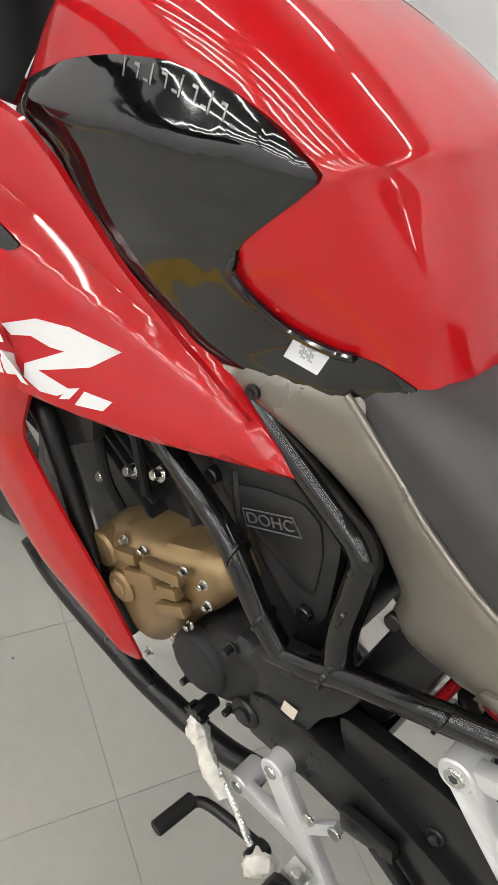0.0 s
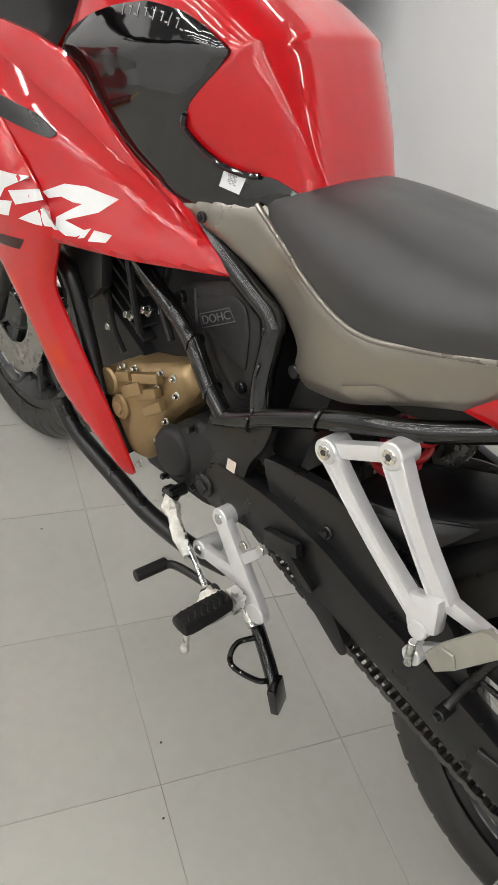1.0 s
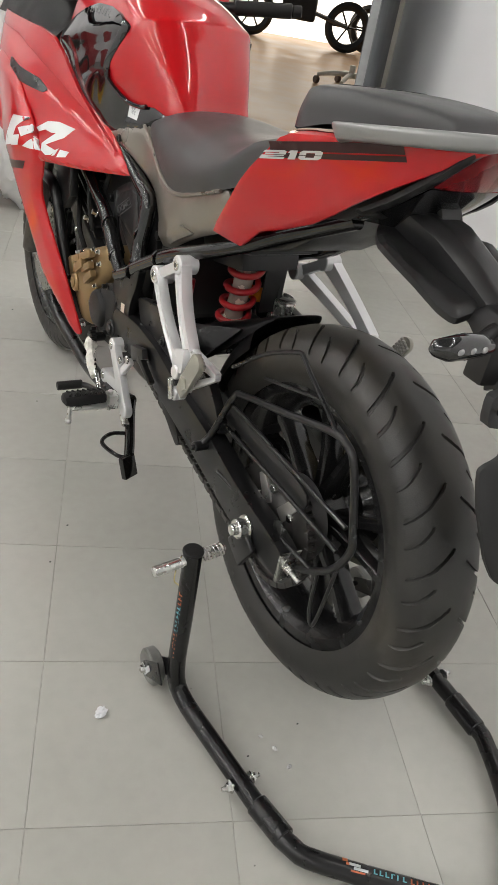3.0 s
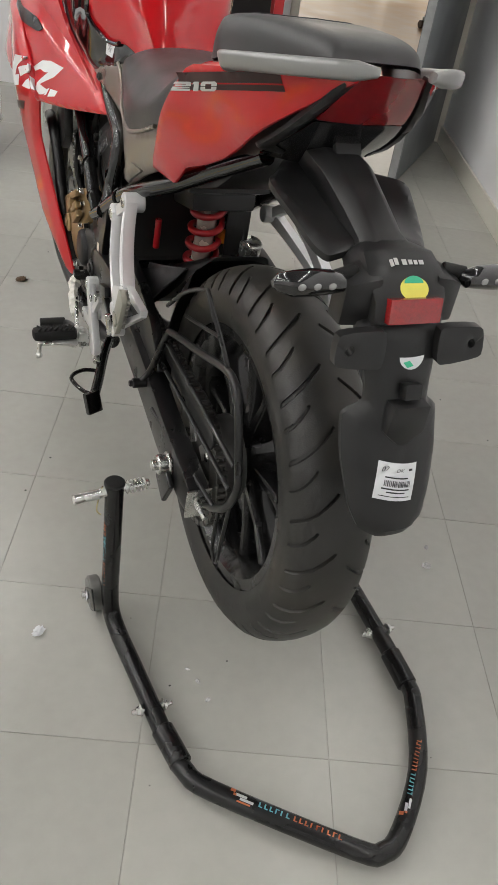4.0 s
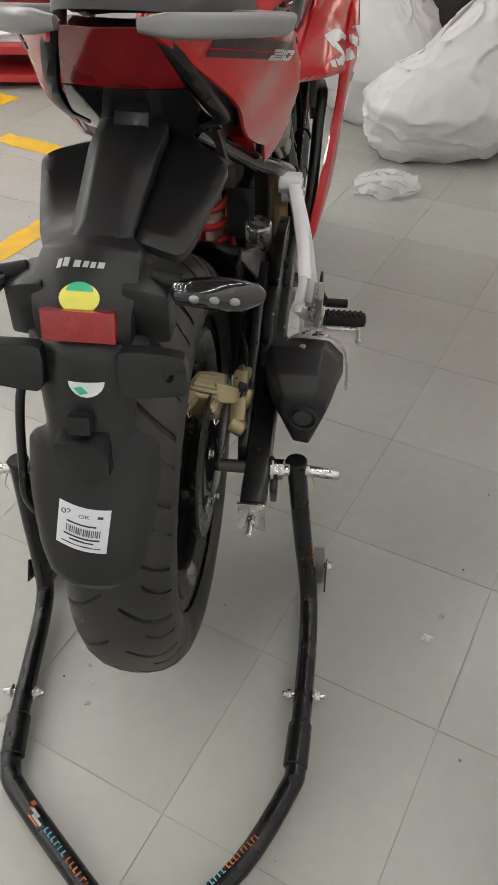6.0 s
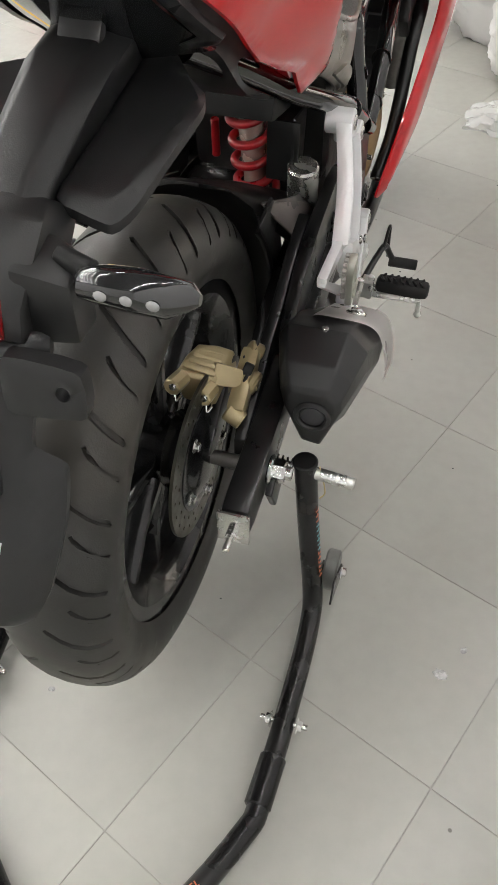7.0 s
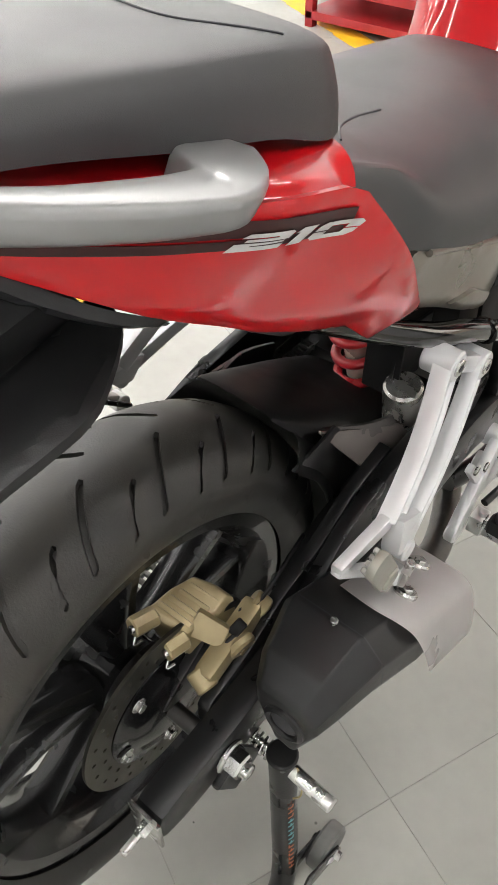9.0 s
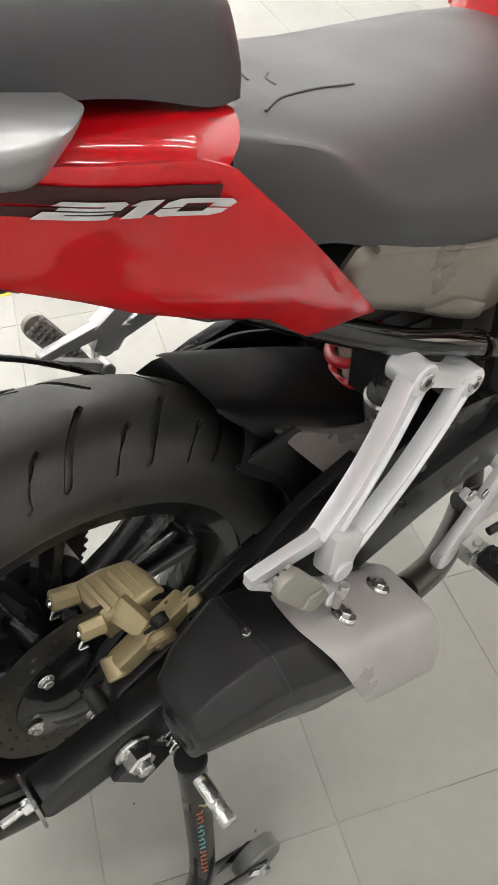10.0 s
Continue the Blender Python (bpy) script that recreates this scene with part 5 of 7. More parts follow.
part("cover_boss", bm, BRONZE, cover)
for a, b in (((.79, .500), (.735, .530)), ((.83, .480), (.80, .496)), ((.775, .478), (.735, .505)), ((.755, .46), (.720, .492))):
    part("cover_rib", flat_bar(bmesh.new(), (-.166, *a), (-.164, *b), .016, .016, .014, .004), BRONZE, cover)
bm = bmesh.new()
box(bm, (-.169, .785, .483), (.014, .050, .020), (-38, 0, 0), .004)
part("cover_bar", bm, BRONZE, cover)
for y, z in ((.712, .542), (.740, .535), (.70, .52), (.745, .505), (.768, .512), (.800, .508), (.83, .495), (.762, .352), (.826, .342), (.728, .425), (.715, .465)):
    part("engine_bolt", bolt(bmesh.new(), (-.158, y, z), (-1, 0, 0), .0040, .008), STEEL, cover, "zinc plated bolt")
SPK = [(.724, .443), (.690, .482), (.664, .494), (.622, .502), (.600, .48), (.608, .430), (.640, .382), (.698, .355), (.736, .391)]
bm = panel(SPK, thin_plate([(.67, .43, -.160), (.724, .443, -.154), (.622, .50, -.152), (.61, .43, -.150), (.698, .355, -.150)]), 0.05, 0.014, 0.016, 0.010)
spc = part("sprocket_cover", bm, ENGINE_BLACK, bike, "black gearbox sprocket cover")
bm = bmesh.new()
lathe(bm, [(-.018, 0), (-.018, .030), (-.016, .036), (-.012, .039), (0, .042)], (-.150, .690, .425), 36)
part("cover_dome", bm, ENGINE_BLACK, spc)
for y, z in ((.700, .372), (.636, .395), (.722, .420), (.66, .488)):
    part("cover_bolt", bolt(bmesh.new(), (-.155, y, z), (-1, 0, 0), .005, .012), SATIN, spc)
AIR = [(.779, .648), (.70, .692), (.655, .708), (.628, .702), (.610, .667), (.596, .583), (.603, .560), (.630, .551), (.70, .592)]
bm = panel(AIR, lambda a, b: -.118 - .02 * (.70 - b), 0.01, 0.004, 0.008, 0.010)
air = part("engine_side_plate", bm, PLASTIC, bike, "black plastic side plate with raised lettering")
bm = panel([(.748, .640), (.70, .672), (.660, .690), (.636, .684), (.622, .655), (.614, .600), (.640, .600), (.70, .617)], lambda a, b: -.123 - .02 * (.70 - b), 0.006, 0.003, 0.005, 0.009)
part("raised_panel", bm, PLASTIC, air)
L0 = Vector((0, -0.826, 0.563))
L1 = Vector((0, 0.563, 0.826))
place = Matrix(((0, 0, -1, -.1268), (L0.y, L1.y, 0, .681), (L0.z, L1.z, 0, .6480), (0, 0, 0, 1)))
part("writing", letters("DOHC", 0.0165, place, 0.0006, 0, 1.25), surface("grey_lettering", (0.14, 0.14, 0.145), 0.4, 0.3), air, "grey DOHC lettering")
bm = bmesh.new()
q = [Vector((-.1265, .681, .6480)) + L0 * a + L1 * b for a, b in ((-.034, .0095), (.031, .0095), (.037, -.0095), (-.034, -.0095))]
tube(bm, q, 0.0008, 6, 1, True)
part("badge_frame", bm, surface("grey_lettering_b", (0.14, 0.14, 0.145), 0.4, 0.3), air)
for y, z in ((.760, .640), (.615, .575)):
    part("plate_screw", rod(bmesh.new(), (-.128, y, z), (-.112, y, z), 0.009, 18), SATIN, air)
for side in (-1, 1):
    bm = bmesh.new()
    tube(bm, [(-.17, 1.05, .60), (-.176, .97, .600), (-.172, .93, .545), (-.168, .86, .420), (-.155, .80, .345)], 0.013, 12, 5)
    part("fairing_stay", bm if side < 0 else mirror(bm), SATIN, bike, "black fairing stay")
    bm = plate([(.955, .69), (.90, .675), (.89, .60), (.93, .56), (.99, .62)], -.165, -.145, .005)
    part("radiator_shroud", bm if side < 0 else mirror(bm), PLASTIC, bike)
    bm = bmesh.new()
    tube(bm, [(-.16, 1.0, .33), (-.152, .95, .285), (-.145, .816, .258), (-.135, .752, .238), (-.125, .65, .240), (-.11, .58, .25)], 0.0165, 12, 5)
    part("belly_tube", bm if side < 0 else mirror(bm), SATIN, bike, "black engine guard tube")
bm = bmesh.new()
for pts in ([(-.12, .90, .66), (-.13, .86, .60), (-.125, .84, .54)], [(-.11, .80, .69), (-.125, .80, .62), (-.13, .76, .57)], [(-.12, .95, .60), (-.135, .90, .53), (-.13, .87, .49)], [(-.115, .74, .66), (-.13, .70, .60), (-.12, .68, .55)]):
    part("hose", tube(bmesh.new(), pts, 0.006, 8, 5), SOFT_RUBBER, bike, "black rubber hose")
bm = bmesh.new()
for p in ((-.125, .825, .585), (-.128, .862, .560), (-.120, .79, .60), (-.132, .900, .520)):
    part("engine_bolt", bolt(bmesh.new(), p, (-1, .2, .3), .006, .012), STEEL, bike, "zinc plated bolt")

# -- swingarm, chain and sprocket
ARM = [(.62, .462), (.50, .480), (.40, .474), (.31, .452), (.20, .436), (.06, .404), (-.06, .390), (-.086, .382), (-.086, .338), (-.05, .330), (.07, .334), (.20, .362), (.30, .380), (.42, .402), (.50, .408), (.62, .385)]
for side in (-1, 1):
    bm = plate(chaikin(ARM, .15, 1), -.156, -.122, 0.004)
    arm = part("swingarm", bm if side < 0 else mirror(bm), SATIN, bike, "black box section swingarm leg")
    bm = plate(chaikin([(.54, .520), (.42, .545), (.30, .530), (.215, .500), (.150, .435), (.24, .430), (.36, .445), (.50, .460)], .12, 2), -.142, -.124, 0.004)
    part("arm_gusset", bm if side < 0 else mirror(bm), SATIN, arm)
    bm = bmesh.new()
    rod(bm, (-.146, .405, .487), (-.13, .405, .487), 0.010, 18)
    rod(bm, (-.150, .405, .487), (-.145, .405, .487), 0.006, 6)
    part("gusset_bolt", bm if side < 0 else mirror(bm), SATIN, arm)
    bm = bmesh.new()
    box(bm, (-.139, -.089, .359), (.040, .004, .052), (0, 0, 0), .0012)
    bolt(bm, (-.139, -.090, .355), (0, -1, 0), .0075, .010, False)
    rod(bm, (-.139, -.090, .355), (-.139, -.122, .355), .004, 12)
    part("chain_adjuster", bm if side < 0 else mirror(bm), STEEL, arm, "zinc chain adjuster plate and bolt")
    bm = bmesh.new()
    rod(bm, (-.162, .010, .361), (-.156, .010, .361), .020, 28)
    rod(bm, (-.178, .010, .361), (-.160, .010, .361), .0155 if side > 0 else .0165, 6 if side > 0 else 28)
    rod(bm, (-.186, .010, .361), (-.176, .010, .361), .009, 20)
    part("axle_nut", bm if side < 0 else mirror(bm), STEEL, bike, "large zinc axle nut")
    bm = bmesh.new()
    box(bm, (-.163, .004 if side < 0 else .016, .330), (.010, .050, .060), (28, 0, 0), .008, 3)
    part("stand_bracket", bm if side < 0 else mirror(bm), SATIN, bike, "black spool bracket")
bm = plate(chaikin([(.56, .400), (.56, .476), (.40, .492), (.30, .474), (.20, .446), (.165, .420), (.20, .388), (.30, .394), (.42, .406)], .15, 1), .084, .1215, .004)
part("arm_web", bm, SATIN, bike, "black inner web of the swingarm leg")
part("arm_web", plate(chaikin([(.34, .535), (.26, .515), (.20, .478), (.14, .458), (.08, .420), (.02, .398), (.02, .345), (.08, .338), (.22, .368), (.34, .40)], .12, 1), .106, .1215, .003), SATIN, bike, "black inner web of the swingarm leg")
bm = bmesh.new()
box(bm, (0, .52, .43), (.25, .05, .07), (0, 0, 0), .012)
part("arm_crosspiece", bm, SATIN, bike)
bm = bmesh.new()
rod(bm, (-.16, .010, .361), (.16, .010, .361), .010, 20)
part("axle", bm, DARK_STEEL, bike)
TEETH = 42
SPR = (-.106, REAR[1], REAR[2])
bm = bmesh.new()
ring = []
for k in range(TEETH * 4):
    r = (0.101, 0.106, 0.106, 0.101)[k % 4]
    a = k * math.tau / (TEETH * 4)
    ring.append((SPR[1] + r * math.cos(a), SPR[2] + r * math.sin(a)))
hole = [(SPR[1] + .060 * math.cos(k * math.tau / 36), SPR[2] + .060 * math.sin(k * math.tau / 36)) for k in range(36)]
part("sprocket", panel(ring, lambda a, b: SPR[0] - .003, .006, 0, .01, .012, holes=[hole], rounding=0), DARK_STEEL, rear_wheel, "dark steel rear sprocket")
bm = bmesh.new()
lathe(bm, [(-.112, .0), (-.112, .030), (-.108, .050), (-.100, .068), (-.085, .072), (-.05, .072)], (0, REAR[1], REAR[2]), 40)
part("sprocket_carrier", bm, surface("grey_cast_carrier", (0.12, 0.118, 0.115), 0.38, 0.7, 0, 0.2, 30, 400, 0.2), rear_wheel, "dark grey cast sprocket carrier")
for k in range(5):
    a = k * math.tau / 5 + .9
    bm = flat_bar(bmesh.new(), (-.108, REAR[1] + .030 * math.cos(a), REAR[2] + .030 * math.sin(a)), (-.1075, REAR[1] + .082 * math.cos(a), REAR[2] + .082 * math.sin(a)), .026, .020, .010, .003)
    part("carrier_arm", bm, surface("bright_cast_arm", (0.50, 0.49, 0.47), 0.32, 0.85, 0, 0.15, 40, 400, 0.15), rear_wheel, "bright cast carrier arm")
for k in range(6):
    a = k * math.tau / 6 + .3
    bm = bmesh.new()
    bolt(bm, (-.104, REAR[1] + .058 * math.cos(a), REAR[2] + .058 * math.sin(a)), (-1, 0, 0), .008, .010)
    part("sprocket_bolt", bm, STEEL, rear_wheel, "zinc sprocket nut")
# chain: rollers and side plates along a loop round both sprockets
FRONT_SPR, RF, RR = Vector((0, .655, .425)), .034, .104
c0, c1 = Vector((0, *SPR[1:])), FRONT_SPR
d = c1 - c0
base, tilt = math.atan2(d.z, d.y), math.acos((RR - RF) / d.length)
loop_pts = []
up0, dn0 = base + tilt, base - tilt
for k in range(40):
    a = up0 + (math.tau - 2 * tilt) * k / 39
    loop_pts.append(c0 + RR * Vector((0, math.cos(a), math.sin(a))))
for k in range(16):
    a = dn0 + 2 * tilt * k / 15
    loop_pts.append(c1 + RF * Vector((0, math.cos(a), math.sin(a))))
lens_ = [0.0]
for p, q in zip(loop_pts, loop_pts[1:] + loop_pts[:1]):
    lens_.append(lens_[-1] + (q - p).length)
LINKS = int(lens_[-1] / 0.0127 / 2) * 2


def along_loop(s):
    s %= lens_[-1]
    i = max(j for j in range(len(loop_pts)) if lens_[j] <= s)
    p, q = loop_pts[i], loop_pts[(i + 1) % len(loop_pts)]
    return p + (q - p) * ((s - lens_[i]) / max(lens_[i + 1] - lens_[i], 1e-9))


def slack(p):
    """The lower run of the chain hangs a little."""
    t = (p.y - .03) / .60
    if 0 < t < 1 and p.z < c0.z + (c1.z - c0.z) * (p.y - c0.y) / (c1.y - c0.y):
        return p - Vector((0, 0, .014 * math.sin(math.pi * t)))
    return p


bm = bmesh.new()
for k in range(LINKS):
    p, q = slack(along_loop(lens_[-1] * k / LINKS)), slack(along_loop(lens_[-1] * (k + 1) / LINKS))
    m, turn = (p + q) / 2, math.degrees(math.atan2((q - p).z, (q - p).y))
    wide = .0085 if k % 2 else .0064
    for s in (-1, 1):
        box(bm, (SPR[0] + s * wide, m.y, m.z), (.0018, .0180, .0090), (turn, 0, 0))
    rod(bm, (SPR[0] - .008, p.y, p.z), (SPR[0] + .008, p.y, p.z), .0045, 8)
tagged(part("drive_chain", bm, DARK_STEEL, bike, "oily steel drive chain"), kind="stuff")

# -- tubular guard beside the chain
bm = bmesh.new()
tube(bm, [(-.168, .171, .412), (-.150, .168, .44), (-.134, .150, .515), (-.131, .125, .532), (-.130, .02, .565), (-.129, -.085, .600), (-.130, -.125, .604), (-.131, -.152, .585), (-.131, -.185, .505), (-.131, -.192, .47), (-.131, -.165, .415), (-.131, -.10, .36)], .0058, 12, 5)
guard = part("sari_guard", bm, SATIN, bike, "black bent tube guard beside the rear wheel")
for a, b in ((((-.132, .150, .500)), ((-.131, -.172, .497))), (((-.134, .160, .455)), ((-.131, -.168, .452))), (((-.158, .120, .392)), ((-.131, -.130, .385)))):
    bm = bmesh.new()
    tube(bm, [a, b], .0038, 10, 1)
    part("guard_bar", bm, SATIN, guard)
bm = bmesh.new()
tube(bm, [(-.128, .178, .555), (-.128, .102, .618), (-.128, .024, .662), (-.128, .006, .662), (-.128, -.014, .650), (-.128, -.054, .630), (-.129, -.100, .606)], .0036, 8, 4)
part("guard_wire", bm, SATIN, guard)
part("guard_wire", tube(bmesh.new(), [(-.128, .085, .586), (-.128, .020, .606), (-.128, -.054, .630)], .0030, 8, 4), SATIN, guard)
bm = bmesh.new()
tube(bm, [(-.131, -.145, .40), (-.135, -.155, .33), (-.131, -.165, .305), (-.131, -.172, .34), (-.131, -.18, .44)], .003, 8, 5)
part("guard_wire", bm, SATIN, guard)
bm = bmesh.new()
rod(bm, (-.180, .171, .412), (-.15, .171, .412), .009, 16)
rod(bm, (-.186, .171, .412), (-.178, .171, .412), .0055, 6)
part("guard_bolt", bm, SATIN, guard)
bm = plate(chaikin([(.210, .494), (.150, .492), (-.066, .482), (-.078, .462), (-.064, .436), (.150, .458), (.210, .456)], .15, 2), -.1245, -.1200, .001)
part("chain_cover", bm, PLASTIC, bike, "black plastic chain cover")

# -- rear brake
DISC = (.066, REAR[1], REAR[2])
ring = [(DISC[1] + .110 * math.cos(k * math.tau / 72), DISC[2] + .110 * math.sin(k * math.tau / 72)) for k in range(72)]
holes = [[(DISC[1] + .073 * math.cos(k * math.tau / 48), DISC[2] + .073 * math.sin(k * math.tau / 48)) for k in range(48)]]
for k in range(24):
    for r in (.084, .098):
        a = k * math.tau / 24 + (r - .084) * 9
        holes.append([(DISC[1] + r * math.cos(a) + .0028 * math.cos(j * math.tau / 8), DISC[2] + r * math.sin(a) + .0028 * math.sin(j * math.tau / 8)) for j in range(8)])
part("brake_disc", panel(ring, lambda a, b: DISC[0], .004, 0, .01, .012, holes=holes, rounding=0, inward=-1), surface("worn_disc_steel", (0.11, 0.105, 0.085), 0.36, 0.95, 0, 0.12, 60, 900, 0.1), rear_wheel, "drilled steel brake disc")
bm = bmesh.new()
lathe(bm, [(.04, .05), (.052, .062), (.064, .075), (.068, .075), (.070, .055), (.074, .050), (.080, .030), (.080, 0)], (0, REAR[1], REAR[2]), 48)
part("disc_carrier", bm, RIM, rear_wheel)
for k in range(5):
    a = k * math.tau / 5 + .9
    bm = bmesh.new()
    bolt(bm, (.071, REAR[1] + .064 * math.cos(a), REAR[2] + .064 * math.sin(a)), (1, 0, 0), .006, .007)
    part("disc_bolt", bm, STEEL, rear_wheel, "zinc disc bolt")
CAL = [(.028, .036, .470), (.036, .098, .466), (.080, .110, .456), (.072, .045, .456)]
rings = []
for dz, g in ((0.004, .86), (0, 1.0), (-.022, 1.02), (-.044, .92)):
    c = sum((Vector(p) for p in CAL), Vector()) / 4
    rings.append([c + (Vector(p) - c) * g + Vector((.10 * -dz, -.25 * dz * 0, dz)) for p in (CAL[0], (.030, .068, .470), CAL[1], (.060, .107, .462), CAL[2], (.082, .085, .455), CAL[3], (.050, .038, .464))])
calip = part("caliper", soften(loft(rings), .0035, 3, .4), GOLD, bike, "gold painted rear brake caliper")
for k in range(4):
    bm = bmesh.new()
    y = .048 + .013 * k
    flat_bar(bm, (.034 + .002 * k, y, .4735 - .002 * k), (.072, y + .006, .4615 - .001 * k), .0055, .0055, .006, .0015)
    part("caliper_rib", bm, GOLD, calip)
# cylinder body beside the bridge: a long rounded block with lugs and a stamped boss
bm = flat_bar(bmesh.new(), (.100, .124, .448), (.104, .034, .421), .030, .026, .024, .007)
cyl = part("caliper_cylinder", bm, GOLD, calip, "gold caliper cylinder block")
bm = rod(bmesh.new(), (.108, .082, .436), (.1195, .080, .433), .0165, 28, chamfer=.003)
part("piston_boss", bm, GOLD, cyl)
bm = bmesh.new()
box(bm, (.1195, .080, .433), (.002, .012, .008), (20, 0, 0), .0008)
part("stamp", bm, GOLD, cyl)
bm = rod(bmesh.new(), (.092, .036, .424), (.114, .032, .414), .0125, 22, chamfer=.002)
part("lower_lug", bm, GOLD, cyl)
bm = rod(bmesh.new(), (.096, .122, .456), (.112, .126, .446), .0115, 22, chamfer=.002)
part("upper_lug", bm, GOLD, cyl)
bm = flat_bar(bmesh.new(), (.066, .062, .456), (.100, .074, .444), .030, .024, .016, .005)
part("caliper_arm", bm, GOLD, calip)
for p, q, r_ in (((.036, .040, .462), (.030, .012, .466), .0115), ((.070, .046, .448), (.066, .020, .450), .0120)):
    bm = bmesh.new()
    rod(bm, p, q, r_, 8, chamfer=.002)
    part("slide_boss", bm, GOLD, calip)
    bm = bmesh.new()
    d_ = (Vector(q) - Vector(p)).normalized()
    rod(bm, Vector(q) + Vector((.004, 0, .004)), Vector(q) + d_ * .004 + Vector((.004, 0, .004)), .0045, 12)
    part("slide_pin", bm, STEEL, calip, "small steel pin")
    bm = bmesh.new()
    tube(bm, [Vector(q) + Vector((.004, .004, -.006)), Vector(q) + Vector((.008, -.006, -.014)), Vector(q) + Vector((.012, .002, -.012))], .0016, 8, 4)
    part("pad_clip", bm, STEEL, calip)
bm = bmesh.new()
rod(bm, (.098, .088, .450), (.110, .088, .446), .010, 20)
part("bleed_cap", bm, SOFT_RUBBER, calip, "black rubber cap")
bm = bmesh.new()
rod(bm, (.092, .104, .450), (.104, .106, .447), .008, 20)
part("banjo_bolt", bm, SATIN, calip)
bm = bmesh.new()
tube(bm, [(.108, .088, .447), (.106, .075, .448), (.100, .056, .430), (.094, .044, .412)], .0024, 8, 5)
part("brake_hose", bm, SOFT_RUBBER, bike, "thin black brake hose")
bm = bmesh.new()
tube(bm, [(.102, .100, .449), (.106, .125, .462), (.103, .160, .470), (.088, .220, .458)], .0024, 8, 5)
part("brake_hose", bm, SOFT_RUBBER, bike, "thin black brake hose")
bm = bmesh.new()
box(bm, (.107, .110, .448), (.006, .008, .006), (0, 0, 0), .001)
part("paint_mark", bm, YELLOW_STICKER, calip, "yellow check paint")
bm = plate(chaikin([(.10, .46), (.13, .43), (.10, .395), (.03, .365), (-.01, .375), (.02, .40), (.06, .43)], .2, 2), .070, .082, .003)
part("caliper_bracket", bm, SATIN, bike, "black caliper bracket")

# -- shock absorber
TOP, BOT = Vector((.010, .395, .680)), Vector((.018, .445, .462))
ax = (BOT - TOP).normalized()
s0 = ax.orthogonal().normalized()
s1 = ax.cross(s0)
bm = bmesh.new()
n, turns = 150, 5.0
tube(bm, [TOP + ax * (.02 + .178 * k / n) + .0290 * (math.cos(turns * math.tau * k / n) * s0 + math.sin(turns * math.tau * k / n) * s1) for k in range(n + 1)], .0064, 12, 1)
shock = part("shock_spring", bm, SPRING, bike, "red coil spring of the rear shock absorber")
bm = bmesh.new()
rod(bm, TOP, BOT, .0185, 24)
part("damper", bm, surface("bright_damper_steel", (0.70, 0.66, 0.58), 0.25, 0.5, 0, 0.1, 40, 500, 0.05), shock, "bright steel damper tube")
bm = bmesh.new()
rod(bm, (.096, .398, .505), (.097, .384, .574), .0225, 28, chamfer=.003)
res = part("reservoir", bm, surface("grey_reservoir", (0.50, 0.49, 0.46), 0.28, 0.75, 0, 0.12, 40, 500, 0.08), bike, "grey metal fluid reservoir")
bm = bmesh.new()
rod(bm, (.052, .417, .560), (.052, .415, .592), .0165, 24)
cup = part("fluid_cup", bm, surface("orange_fluid", (0.65, 0.20, 0.02), 0.25, 0, 0.3, 0.05, 30, 600, 0.0), bike, "orange brake fluid cup with a black cap")
part("cup_cap", rod(bmesh.new(), (.052, .415, .592), (.052, .414, .607), .020, 24), SOFT_RUBBER, cup, "black rubber cap")
bm = bmesh.new()
box(bm, (.080, .420, .590), (.004, .070, .080), (-8, 0, 0), .0015)
box(bm, (.066, .388, .588), (.046, .004, .086), (0, 0, 0), .0015)
part("cup_bracket", bm, PLASTIC, bike, "black cup bracket")
bm = bmesh.new()
rod(bm, (-.062, .474, .580), (-.062, .478, .520), .0065, 14)
part("drain_cap", bm, SPRING, bike, "red rubber drain cap")

bm = bmesh.new()
rod(bm, TOP + ax * .198, TOP + ax * .210, .036, 28)
part("spring_seat", bm, DARK_STEEL, shock)
bm = bmesh.new()
box(bm, (.008, .385, .672), (.120, .115, .06), (-12, 0, 0), .014)
part("shock_mount", bm, PLASTIC, bike, "matt black cover over the shock mount")
# dark trays under the seat that hide the top of the shock
bm = bmesh.new()
box(bm, (0, .37, .725), (.15, .16, .09), (-14, 0, 0), .015)
part("seat_tray", bm, PLASTIC, bike, "matt black tray under the seat")
bm = bmesh.new()
box(bm, (0, .515, .60), (.21, .06, .22), (8, 0, 0), .02)
part("air_box", bm, PLASTIC, bike, "black plastic box behind the engine")

# -- rear hugger
rows = []
for y, z, half, drop in ((.205, .626, .050, .006), (.220, .620, .060, .018), (.26, .600, .074, .044), (.31, .573, .088, .070), (.37, .541, .100, .090), (.44, .504, .103, .105)):
    rows.append([(-half * f, y, z - d_ * drop) for f, d_ in ((0, 0), (.35, .02), (.7, .10), (.92, .40), (1.0, 1.0))])
bm = skin(rows, 5, 4)
bmesh.ops.solidify(bm, geom=bm.faces[:], thickness=.003)
hug = part("rear_hugger", bm, PLASTIC, bike, "matt black rear wheel hugger")
rows = []
for deg in (48, 34, 20, 5, -12):
    a = math.radians(deg)
    rows.append([(-.088 * f, REAR[1] + (.330 - .045 * f**5) * math.cos(a), REAR[2] + (.330 - .045 * f**5) * math.sin(a)) for f in (0, .4, .8, 1.0)])
bm = skin(rows, 4, 3)
bmesh.ops.solidify(bm, geom=bm.faces[:], thickness=.003)
part("inner_guard", bm, PLASTIC, hug)
arc = lambda r, degs: [(REAR[1] + r * math.cos(radians(g)), REAR[2] + r * math.sin(radians(g))) for g in degs]
